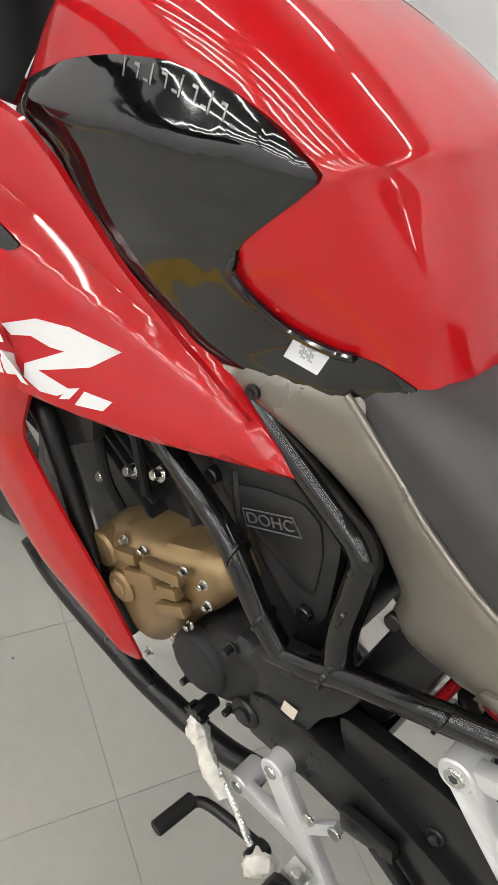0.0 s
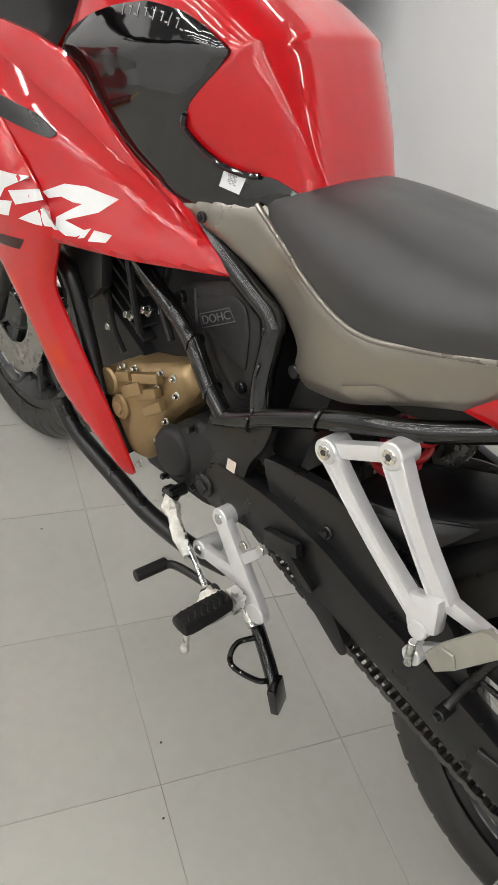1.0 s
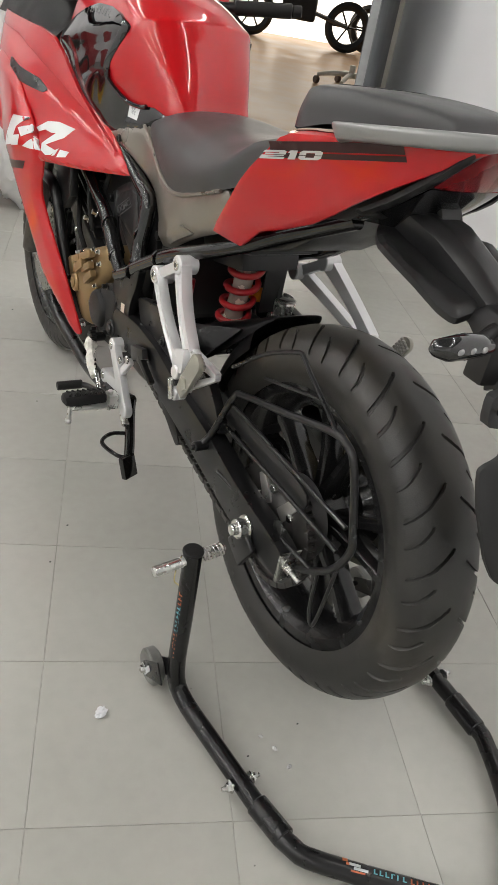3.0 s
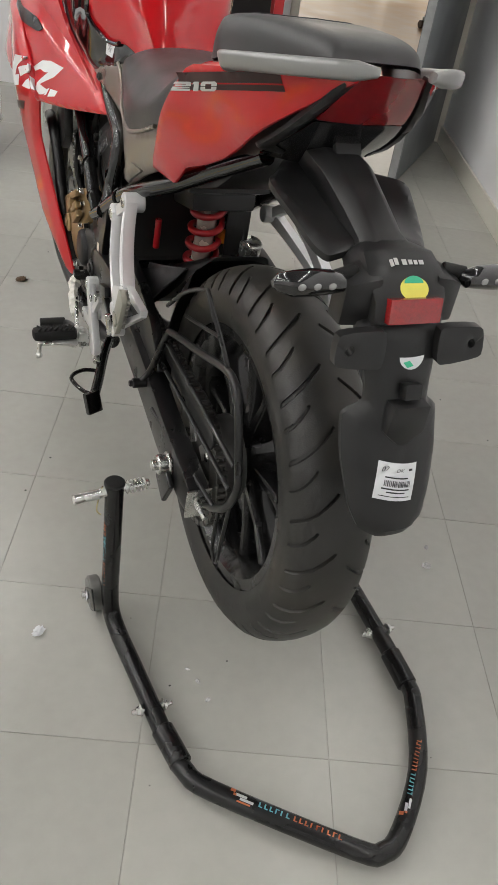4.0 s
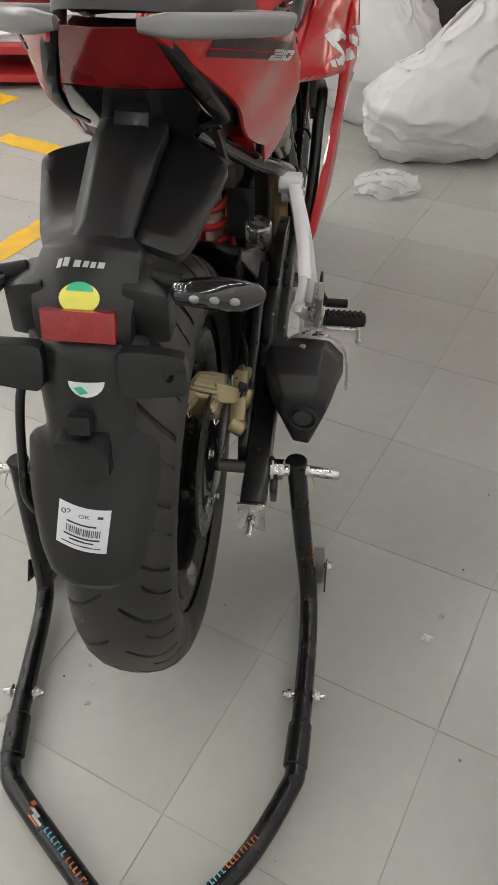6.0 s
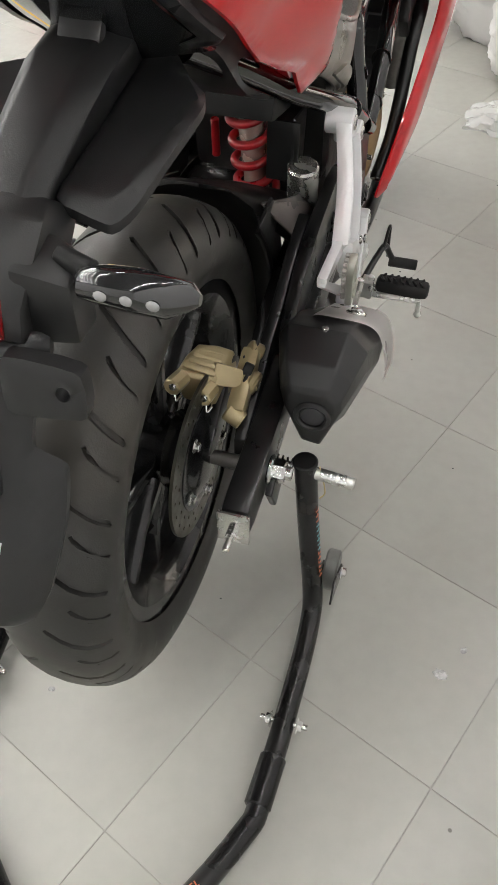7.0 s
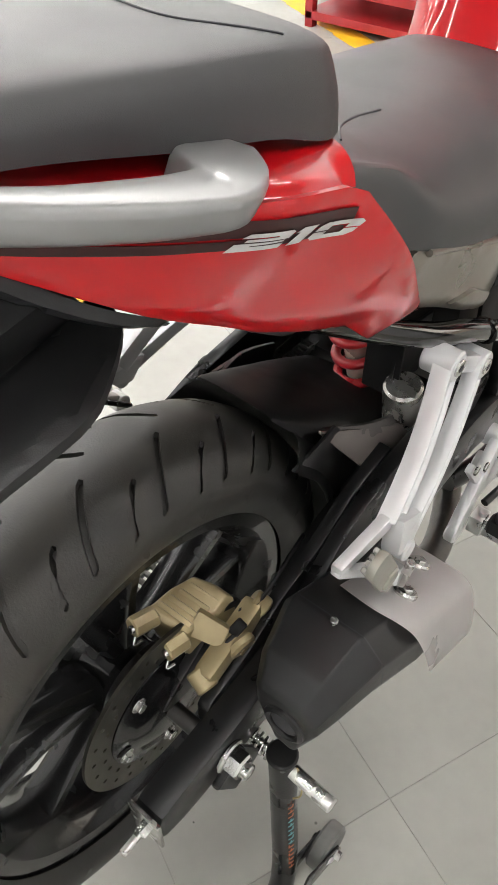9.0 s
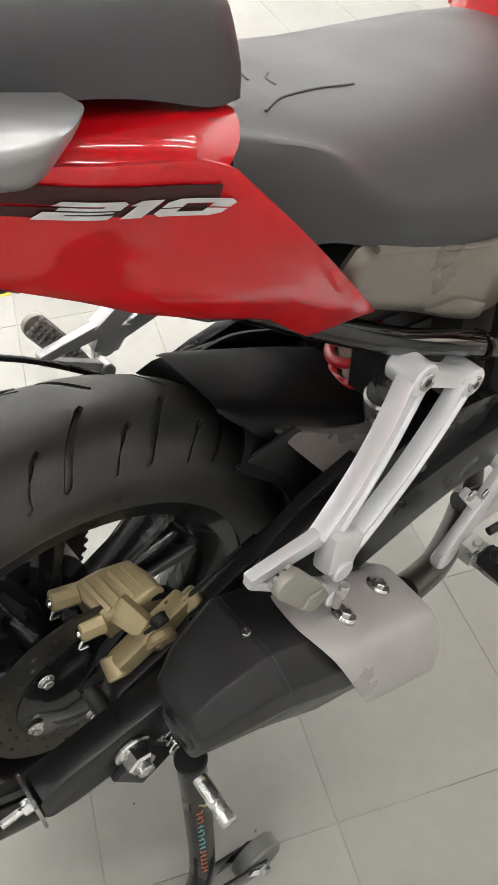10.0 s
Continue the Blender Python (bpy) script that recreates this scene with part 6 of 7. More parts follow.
part("guard_cheek", plate(arc(.285, range(8, 49, 8)) + arc(.345, range(40, 7, -8)), .078, .083, .002), PLASTIC, hug, "matt black inner wheel guard")
for side in (-1, 1):
    # the right flank and fold are coloured lighter and browner than the left
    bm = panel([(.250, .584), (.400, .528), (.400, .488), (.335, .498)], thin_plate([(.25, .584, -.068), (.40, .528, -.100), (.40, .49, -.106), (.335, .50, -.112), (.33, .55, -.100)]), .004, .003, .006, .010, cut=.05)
    part("hugger_flank", bm if side < 0 else mirror(bm), PLASTIC if side < 0 else surface("brown_grey_flank", (0.060, 0.055, 0.052), 0.35, spec=0.35), hug, "black hugger flank" if side < 0 else "brownish grey hugger flank")
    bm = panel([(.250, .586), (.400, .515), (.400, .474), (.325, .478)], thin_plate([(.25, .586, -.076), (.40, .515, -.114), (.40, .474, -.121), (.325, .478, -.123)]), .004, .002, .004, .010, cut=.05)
    part("hugger_fold", bm if side < 0 else mirror(bm), PLASTIC if side < 0 else surface("pale_brown_fold", (0.13, 0.112, 0.104), 0.36, spec=0.35), hug, "black hugger fold" if side < 0 else "pale brown hugger fold")

# -- pillion footrest hangers with folded pegs
def arm_bar(bm, a, b, wa, wb, depth, out):
    """A cast arm with a raised rim on both edges of its outer face."""
    a, b, x = Vector(a), Vector(b), Vector((1, 0, 0))
    d = (b - a).normalized()
    s = d.cross(x).normalized()
    n = s.cross(d)
    n = n if n.x < 0 else -n
    rows = []
    for k in range(9):
        t = k / 8
        w = (wa + (wb - wa) * t) * (1 - .16 * math.sin(math.pi * t)) / 2
        p = a + (b - a) * t + n * out * math.sin(math.pi * t)
        prof = [(-w, -depth / 2), (-w, depth / 2), (-w + .0035, depth / 2), (-w + .0050, depth / 2 - .0040), (w - .0050, depth / 2 - .0040), (w - .0035, depth / 2), (w, depth / 2), (w, -depth / 2)]
        rows.append([p + s * u + n * h for u, h in prof])
    return join(bm, soften(loft(rows), .0014, 2, .6))


def hanger(side):
    A, B = Vector((-.157, .427, .611)), Vector((-.158, .345, .662))
    FA, FB, TIP, LOW = Vector((-.196, .236, .540)), Vector((-.186, .214, .562)), Vector((-.180, .135, .565)), Vector((-.198, .212, .496))
    bm = bmesh.new()
    for p in (A, B):
        rod(bm, p + Vector((-.010, 0, 0)), p + Vector((.026, 0, 0)), .0165, 28, chamfer=.002)
    flat_bar(bm, A + Vector((.004, 0, 0)), B + Vector((.004, 0, 0)), .020, .020, .018, .004)
    arm_bar(bm, A + Vector((0, -.006, -.004)), FA, .026, .021, .018, .004)
    arm_bar(bm, B + Vector((.002, -.004, -.006)), FB, .032, .026, .020, .004)
    # foot: a knuckle and a triangular loop reaching back
    flat_bar(bm, (FA + FB) / 2 + Vector((0, .012, .012)), (FA + LOW) / 2 + Vector((0, -.004, .008)), .046, .036, .022, .006)
    flat_bar(bm, FB + Vector((.002, .004, .004)), TIP, .020, .011, .013, .003)
    flat_bar(bm, TIP + Vector((0, 0, -.002)), LOW + Vector((.002, 0, .006)), .009, .014, .012, .003)
    rod(bm, LOW + Vector((-.012, .006, -.004)), LOW + Vector((.010, .006, -.004)), .012, 20)
    rod(bm, FA + Vector((-.014, -.012, -.012)), FA + Vector((.008, -.012, -.012)), .012, 20)
    ob = part("pillion_hanger", bm if side < 0 else mirror(bm), ALU, bike, "silver cast alloy pillion footrest hanger")
    for p in (A, B):
        bm = rod(bmesh.new(), p + Vector((-.0125, 0, 0)), p + Vector((-.009, 0, 0)), .0095, 20)
        bolt_ = part("hanger_bolt", bm if side < 0 else mirror(bm), STEEL, ob, "zinc socket bolt")
        # a raised black hexagon paints the shade of the bolt's recess
        bm = rod(bmesh.new(), p + Vector((-.0130, 0, 0)), p + Vector((-.0115, 0, 0)), .0045, 6)
        part("socket", bm if side < 0 else mirror(bm), INK, bolt_)
    bm = rod(bmesh.new(), FA + Vector((-.020, -.016, -.020)), LOW + Vector((-.014, .004, -.012)), .005, 14)
    part("peg_pivot", bm if side < 0 else mirror(bm), STEEL, ob, "steel peg pivot pin")
    # peg folded up against the hanger: a flat rounded plate with a boss
    a, b = Vector((-.206, .192, .514)), Vector((-.211, .140, .604))
    d = (b - a).normalized()
    s = d.cross(Vector((1, 0, 0))).normalized()
    x = s.cross(d)
    x = x if x.x > 0 else -x
    outline = [(-.010, .011), (-.010, -.011), (.02, -.015)] + [(.080 + .015 * math.sin(g), -.015 * math.cos(g)) for g in np.linspace(0, math.pi, 9)] + [(.02, .015)]
    bm = soften(loft([[a + d * u + s * w + x * h for u, w in outline] for h in (-.006, .003)]), .002, 2, .9)
    rod(bm, a + d * .020 - x * .009, a + d * .020 - x * .004, .0135, 5)
    peg = part("pillion_peg", bm if side < 0 else mirror(bm), surface("dull_alloy", (0.34, 0.335, 0.29), 0.45, 0.45, 0, 0.08, 40, 700, 0.1), ob, "dull alloy folded pillion peg")
    bm = bmesh.new()
    for i in range(10):
        for j in range(4):
            q = a + d * (.012 + .0080 * i) + s * (-.0102 + .0068 * j) + x * .0055
            box(bm, q, (.006, .0052, .0058), (math.degrees(math.atan2(d.z, d.y)), 0, 0), .0012, 1)
    tagged(part("peg_rubber", bm if side < 0 else mirror(bm), surface("grey_stud_rubber", (0.30, 0.29, 0.27), 0.5), peg, "studded grey peg tread"), kind="stuff")
    return ob


hanger(-1), hanger(1)

# -- rider footrests
def footrest(side):
    A, B, E = Vector((-.170, .557, .405)), Vector((-.171, .583, .322)), Vector((-.181, .448, .318))
    bm = bmesh.new()
    for p in (A, B):
        rod(bm, p + Vector((-.008, 0, 0)), p + Vector((.030, 0, 0)), .0155, 22, chamfer=.002)
    flat_bar(bm, A, E, .028, .034, .016, .004)
    flat_bar(bm, B, A * .35 + E * .65 + Vector((.002, 0, -.004)), .022, .026, .014, .004)
    rod(bm, E + Vector((.008, 0, 0)), E + Vector((-.008, 0, 0)), .0165, 22)
    flat_bar(bm, A * .5 + E * .5 + Vector((0, 0, .008)), A * .5 + E * .5 + Vector((.006, -.030, .052)), .016, .014, .010, .003)
    ob = part("footrest_hanger", bm if side < 0 else mirror(bm), ALU, bike, "silver cast alloy rider footrest hanger")
    for q in (A + Vector((-.0105, 0, 0)), B + Vector((-.0105, 0, 0)), A * .5 + E * .5 + Vector((-.006, -.030, .055)), A * .62 + E * .38 + Vector((-.010, -.016, .030))):
        bm = rod(bmesh.new(), q, q + Vector((.0035, 0, 0)), .008, 18)
        part("footrest_bolt", bm if side < 0 else mirror(bm), STEEL, ob, "zinc bolt")
    bm = bmesh.new()
    p = Vector((-.200, .478, .322))
    box(bm, p + Vector((0, 0, .004)), (.020, .026, .030), (0, 0, 0), .003)
    rod(bm, p + Vector((-.004, 0, -.018)), p + Vector((-.004, 0, .026)), .0055, 14)
    flat_bar(bm, p + Vector((-.010, 0, -.002)), p + Vector((-.090, .002, .000)), .014, .012, .022, .003)
    rod(bm, p + Vector((-.088, -.006, -.002)), p + Vector((-.090, -.008, -.026)), .004, 12)
    bmesh.ops.create_icosphere(bm, subdivisions=2, radius=.0068, matrix=Matrix.Translation(p + Vector((-.090, -.008, -.028))))
    peg = part("footpeg", bm if side < 0 else mirror(bm), surface("polished_alloy", (0.60, 0.60, 0.58), 0.3, 0.8), ob, "alloy rider footpeg with a ball ended feeler")
    rings = []
    for xx, w, h in ((-.014, .010, .006), (-.018, .0155, .011), (-.05, .0165, .012), (-.088, .0165, .012), (-.098, .015, .010), (-.101, .009, .006)):
        q = p + Vector((xx, .001, .015))
        rings.append([q + Vector((0, w * c, h * s)) for c, s in ((1, -.6), (1, .2), (.7, .9), (0, 1.1), (-.7, .9), (-1, .2), (-1, -.6), (0, -.9))])
    bm = loft(rings)
    for k in range(7):
        q = p + Vector((-.024 - .0105 * k, .001, .0275))
        for s_ in (-1, 1):
            box(bm, q + Vector((0, .005 * s_, 0)), (.0035, .013, .004), (0, 0, 35 * s_), .0008, 1)
    tagged(part("peg_rubber", bm if side < 0 else mirror(bm), SOFT_RUBBER, peg, "black ribbed peg rubber"), kind="stuff")
    return ob


footrest(-1), footrest(1)
# gear lever, linkage and wrap
bm = bmesh.new()
tube(bm, [(-.195, .520, .300), (-.200, .555, .300), (-.206, .600, .290), (-.222, .612, .288)], .0065, 12, 4)
rod(bm, (-.19, .522, .300), (-.215, .522, .300), .011, 18)
lever = part("gear_lever", bm, SATIN, bike, "black gear change lever")
bm = bmesh.new()
rod(bm, (-.212, .612, .288), (-.265, .616, .286), .0095, 18)
part("lever_rubber", bm, SOFT_RUBBER, lever, "black rubber toe piece")
bm = bmesh.new()
tube(bm, [(-.205, .525, .300), (-.195, .57, .318), (-.188, .62, .345), (-.175, .66, .368)], .0045, 10, 4)
part("link_rod", bm, STEEL, lever)
bm = bmesh.new()
tube(bm, [(-.196, .585, .320), (-.194, .612, .334), (-.190, .634, .352), (-.186, .650, .360), (-.180, .662, .368)], [.007, .012, .009, .014, .008], 9, 4)
for v in bm.verts:
    v.co += noise.noise_vector(v.co * 180) * .004
part("plastic_wrap", bm, WRAP, lever, "crumpled clear plastic wrapping")
bm = bmesh.new()
tube(bm, [(-.205, .500, .318), (-.212, .515, .300), (-.210, .525, .280)], [.008, .016, .006], 9, 5)
for v in bm.verts:
    v.co += noise.noise_vector(v.co * 150) * .005
part("plastic_wrap", bm, WRAP, lever, "crumpled clear plastic wrapping")
bm = bmesh.new()
rod(bm, (-.217, .522, .300), (-.2145, .522, .300), .0065, 16)
part("paint_mark", bm, GREEN_MARK, lever, "bright green check mark")
bm = bmesh.new()
rod(bm, (-.185, .662, .372), (-.15, .662, .372), .010, 12)
for k in range(8):
    a = k * math.tau / 8
    box(bm, (-.178, .662 + .011 * math.cos(a), .372 + .011 * math.sin(a)), (.012, .006, .006), (math.degrees(a), 0, 0))
part("shift_knuckle", bm, SATIN, lever)
# brake pedal on the other side
bm = bmesh.new()
tube(bm, [(.185, .540, .295), (.195, .60, .300), (.205, .640, .305), (.215, .655, .28), (.225, .655, .265)], .006, 12, 4)
pedal = part("brake_pedal", bm, SATIN, bike, "black rear brake pedal")
bm = bmesh.new()
rod(bm, (.215, .656, .264), (.268, .660, .262), .010, 18)
part("pedal_rubber", bm, SOFT_RUBBER, pedal)
bm = bmesh.new()
tube(bm, [(.205, .628, .310), (.207, .640, .335), (.208, .660, .335), (.209, .664, .30), (.212, .658, .272)], .003, 8, 4)
part("pedal_loop", bm, SATIN, pedal)
# side stand, folded back
bm = bmesh.new()
tube(bm, [(-.135, .525, .285), (-.155, .480, .278), (-.180, .415, .258), (-.199, .372, .244)], .0105, 14, 4)
box(bm, (-.201, .366, .240), (.034, .012, .044), (-20, 0, 25), .003)
side_stand = part("side_stand", bm, FRAME, bike, "black side stand folded back")
bm = bmesh.new()
tube(bm, [(-.170, .440, .265), (-.205, .452, .262), (-.232, .432, .258), (-.215, .395, .250), (-.195, .385, .247)], .0042, 10, 5)
part("stand_loop", bm, FRAME, side_stand)
bm = bmesh.new()
rod(bm, (-.172, .478, .292), (-.176, .452, .278), .008, 14)
part("stand_spring", bm, STEEL, side_stand)
# chain slider and lower guard plate under the swingarm
bm = plate(chaikin([(.52, .40), (.46, .355), (.37, .305), (.34, .290), (.33, .305), (.37, .345), (.45, .40)], .2, 2), -.118, -.100, .003)
part("chain_guide", bm, PLASTIC, bike, "black lower chain guide")
bm = bmesh.new()
flat_bar(bm, (-.165, .478, .430), (-.168, .420, .455), .030, .020, .012, .003)
flat_bar(bm, (-.168, .440, .440), (-.164, .385, .410), .014, .010, .012, .003)
part("heel_guard", bm, SATIN, bike, "black heel guard bracket")

# -- muffler shield and tip
OUT = Vector((.199, .0445, .437))
bm = lathe(bmesh.new(), [(.004, .015), (-.004, .0165), (-.006, .019), (-.004, .023), (.004, .025)], OUT, 36, "y")
part("tail_pipe", bm, PLASTIC, muffler, "black round exhaust outlet ring")
# solid black disc: the shade inside the outlet, put into its colour
bm = bmesh.new()
rod(bm, OUT + Vector((0, -.003, 0)), OUT + Vector((0, .003, 0)), .0155, 28)
part("outlet_bore", bm, INK, muffler)
def shield_top(y):
    return .497 - .62 * (y - .165)


rows = []
for t in (0, .08, .3, .6, .92, 1):
    rows.append([])
    for x, y0, dz in ((.160, .182, -.014), (.168, .175, -.004), (.180, .170, 0), (.210, .168, 0), (.236, .174, -.003), (.251, .182, -.013), (.260, .192, -.034), (.266, .206, -.065), (.268, .220, -.095), (.266, .229, -.108)):
        y = y0 + (.345 - y0) * t
        lip_ = -.003 if t in (0, 1) else 0
        rows[-1].append((x + lip_ * .5, y, shield_top(y) + dz + lip_))
bm = skin(rows, 4, 4, both=False)
bmesh.ops.solidify(bm, geom=bm.faces[:], thickness=.0025)
shield = part("heat_shield", bm, surface("satin_silver_shield", (0.80, 0.77, 0.76), 0.34, 0.25, 0.1, 0.04, 12, 900, 0.06), muffler, "satin silver exhaust heat shield")
for y, x in ((.226, .215), (.300, .196)):
    bm = bmesh.new()
    p = Vector((x, y, shield_top(y) - .001))
    rod(bm, p - Vector((0, .002, .004)), p + Vector((0, .003, .004)), .014, 20)
    rod(bm, p, p + Vector((0, .004, .008)), .008, 6)
    part("shield_bolt", bm, STEEL, shield, "zinc shield bolt")
bm = bmesh.new()
p = Vector(muffler_ring(.124)[2]) * .6 + Vector(muffler_ring(.124)[1]) * .4
rod(bm, p - Vector((0, 0, .004)), p + Vector((0, .001, .003)), .0045, 12)
part("muffler_rivet", bm, STEEL, muffler)
bm = loft([muffler_ring(y, 1.006) for y in (.1285, .1305)], cap=False)
part("muffler_seam", bm, INK, muffler)
bm = bmesh.new()
tube(bm, [(.17, .40, .27), (.15, .50, .23), (.10, .62, .215), (.02, .75, .21), (0, .88, .26), (0, 1.0, .36)], .021, 16, 5)
part("exhaust_pipe", bm, DARK_STEEL, bike, "dark steel exhaust pipe under the engine")

# -- right engine side
bm = panel([(y, z) for y, z in ENG], thin_plate([(.80, .44, -.150), (.897, .448, -.135), (.784, .52, -.140), (.69, .53, -.125), (.73, .41, -.140), (.79, .34, -.136)]), .05, .016, .02, .010)
clutch = part("clutch_cover", mirror(bm), BRONZE, bike, "bronze painted clutch cover")
for y, z in ((.712, .542), (.745, .505), (.80, .508), (.762, .352), (.826, .342), (.728, .425)):
    part("engine_bolt", bolt(bmesh.new(), (.140, y, z), (1, 0, 0), .005, .010), STEEL, clutch, "zinc plated bolt")

# -- front end
for side in (-1, 1):
    bm = bmesh.new()
    rod(bm, (side * .10, 1.364, .30), (side * .10, 1.24, .70), .026, 20, chamfer=.004)
    rod(bm, (side * .10, 1.24, .70), (side * .10, 1.13, 1.0), .0185, 20)
    part("fork_leg", bm, DARK_STEEL, bike, "dark front fork leg")
    bm = bmesh.new()
    rod(bm, (side * .11, 1.12, .985), (side * .27, 1.02, 1.005), .011, 16)
    bar_ = part("handlebar", bm, SATIN, bike, "black clip-on handlebar")
    bm = bmesh.new()
    rod(bm, (side * .25, 1.03, 1.003), (side * .365, .965, 1.020), .0165, 20, chamfer=.002)
    rod(bm, (side * .365, .965, 1.020), (side * .385, .955, 1.023), .013, 16)
    part("grip", bm, SOFT_RUBBER, bar_, "black rubber grip")
    bm = bmesh.new()
    tube(bm, [(side * .24, 1.06, 1.0), (side * .27, 1.10, .995), (side * .37, 1.06, 1.01)], .005, 10, 4)
    part("hand_lever", bm, SATIN, bar_, "black hand lever")
rows = []
for deg, half in ((150, .05), (120, .058), (90, .06), (60, .058), (30, .05), (5, .045)):
    a = math.radians(deg)
    rows.append([(-half * f, FRONT[1] + (.322 - .02 * f**3) * math.cos(a), FRONT[2] + (.322 - .02 * f**3) * math.sin(a)) for f in (0, .4, .75, 1.0)])
bm = skin(rows, 4, 4)
bmesh.ops.solidify(bm, geom=bm.faces[:], thickness=.003)
part("front_mudguard", bm, PLASTIC, bike, "black front mudguard")
bm = bmesh.new()
lathe(bm, [(-.058, .070), (-.058, .135), (-.054, .135), (-.054, .070)], (0, FRONT[1], FRONT[2]), 48, closed=True)
part("brake_disc", bm, surface("front_disc_steel", (0.35, 0.34, 0.32), 0.3, 0.95, 0, 0.1, 60, 900, 0.1), front_wheel, "steel front brake disc")
rows = [[(0, 1.10, .965), (-.07, 1.09, .955), (-.125, 1.06, .920), (-.166, 1.03, .895)], [(0, 1.20, .990), (-.08, 1.19, .985), (-.145, 1.17, .950), (-.184, 1.14, .900)], [(0, 1.32, 1.02), (-.07, 1.31, 1.010), (-.14, 1.29, .975), (-.188, 1.28, .895)], [(0, 1.44, 1.06), (-.06, 1.43, 1.05), (-.13, 1.42, 1.00), (-.185, 1.41, .890)]]
bm = skin(rows, 4, 4)
bmesh.ops.solidify(bm, geom=bm.faces[:], thickness=.004)
part("cockpit_cover", bm, PLASTIC, bike, "matt black cockpit cover")
rows = [[(0, 1.32, 1.00), (-.07, 1.31, .985), (-.12, 1.28, .95), (-.16, 1.25, .90)], [(0, 1.45, .92), (-.06, 1.44, .91), (-.10, 1.40, .88), (-.135, 1.36, .85)], [(0, 1.52, .80), (-.04, 1.50, .80), (-.07, 1.46, .78), (-.10, 1.42, .76)], [(0, 1.47, .72), (-.04, 1.46, .72), (-.08, 1.42, .71), (-.14, 1.34, .70)]]
bm = skin(rows, 4, 4)
bmesh.ops.solidify(bm, geom=bm.faces[:], thickness=.004)
part("nose_fairing", bm, RED, bike, "glossy red nose fairing")
# filler cap on the tank
bm = bmesh.new()
lathe(bm, [(0, .052), (.006, .052), (.008, .046), (.010, .030), (.010, 0)], (0, .93, 1.0455), 40, "z")
part("filler_cap", bm, STEEL, tank, "bright metal filler cap")

# -- stand fittings
for side in (-1, 1):
    top = Vector((-.2335, .016, .335)) if side < 0 else Vector((.2035, .053, .335))
    pin = top + Vector((0, 0, -.016))
    out = Vector((side, -.05 * side * side, -.07)).normalized()
    bm = bmesh.new()
    rod(bm, pin + out * .012, pin + out * .068, .0085, 20, chamfer=.002)
    part("stand_pin", bm, STEEL, stand, "bright steel pin")
    bm = bmesh.new()
    inn = Vector((-side, 0, .12)).normalized()
    e = inn.orthogonal().normalized()
    g = inn.cross(e)
    tube(bm, [pin + inn * (.016 + .036 * k / 60) + .0098 * (math.cos(5.5 * math.tau * k / 60) * e + math.sin(5.5 * math.tau * k / 60) * g) for k in range(61)], .0017, 8, 1)
    part("stand_pin_spring", bm, STEEL, stand, "coiled steel spring")
    bm = bmesh.new()
    rod(bm, pin, pin + inn * .058, .0062, 16)
    part("spool_pin", bm, STEEL, stand)
    bm = bmesh.new()
    rod(bm, top + Vector((0, 0, -.004)), top + Vector((0, 0, .003)), .0172, 24)
    part("tube_cap", bm, SOFT_RUBBER, stand, "black plastic tube cap")
    bm = bmesh.new()
    q = pin + out * .020
    tube(bm, [q + Vector((0, 0, .014)), q + Vector((.003 * side, .004, -.006)), q + Vector((.010 * side, -.004, -.030)), q + Vector((.004 * side, -.010, -.038))], .0011, 6, 5)
    part("split_pin", bm, surface("brass_wire", (0.55, 0.47, 0.25), 0.3, 1.0), stand, "thin brass split pin")
    # roller
    r = Vector((-.256, .056, .0345)) if side < 0 else Vector((.246, .100, .0345))
    bm = bmesh.new()
    lathe(bm, [(-.011, .012), (-.011, .030), (-.008, .0335), (.008, .0335), (.011, .030), (.011, .012)], r, 36)
    roll = part("roller", bm, ROLLER, stand, "grey plastic roller wheel")
    bm = bmesh.new()
    foot = Vector((-.240, .004, .075)) if side < 0 else Vector((.231, .030, .075))
    for dx in (-.0145, .0145):
        flat_bar(bm, r + Vector((dx, 0, 0)), Vector((r.x + dx * .9, foot.y, foot.z)), .028, .040, .003, .0008)
    rod(bm, r + Vector((-.020, 0, 0)), r + Vector((.020, 0, 0)), .0055, 14)
    part("roller_fork", bm, STAND_BLACK, stand, "black roller bracket")
    bm = bmesh.new()
    bolt(bm, r + Vector((side * .016, 0, 0)), (side, 0, 0), .007, .008)
    part("roller_bolt", bm, STEEL, stand, "zinc roller bolt")
    bm = bmesh.new()
    box(bm, r + Vector((side * .0172, -.012, .008)), (.0006, .010, .034), (30, 0, 0))
    part("sticker", bm, PAPER, stand, "small white sticker")
    # telescoping sleeve and its cross bolt
    s0_, s1_ = (Vector((-.2105, -.245, .026)), Vector((-.1985, -.312, .026))) if side < 0 else (Vector((.2335, -.215, .0265)), Vector((.230, -.285, .026)))
    bm = bmesh.new()
    rod(bm, s0_, s1_, .0185, 22, chamfer=.002)
    part("sleeve", bm, STAND_BLACK, stand)
    c = Vector((-.2165, -.205, .027)) if side < 0 else Vector((.2350, -.165, .027))
    bm = bmesh.new()
    rod(bm, c + Vector((-.034, 0, .002)), c + Vector((.034, 0, .002)), .004, 12)
    for s_ in (-1, 1):
        bolt(bm, c + Vector((s_ * .0185, 0, .002)), (s_, 0, 0), .0075, .008)
    part("cross_bolt", bm, STEEL, stand, "zinc cross bolt with nuts")


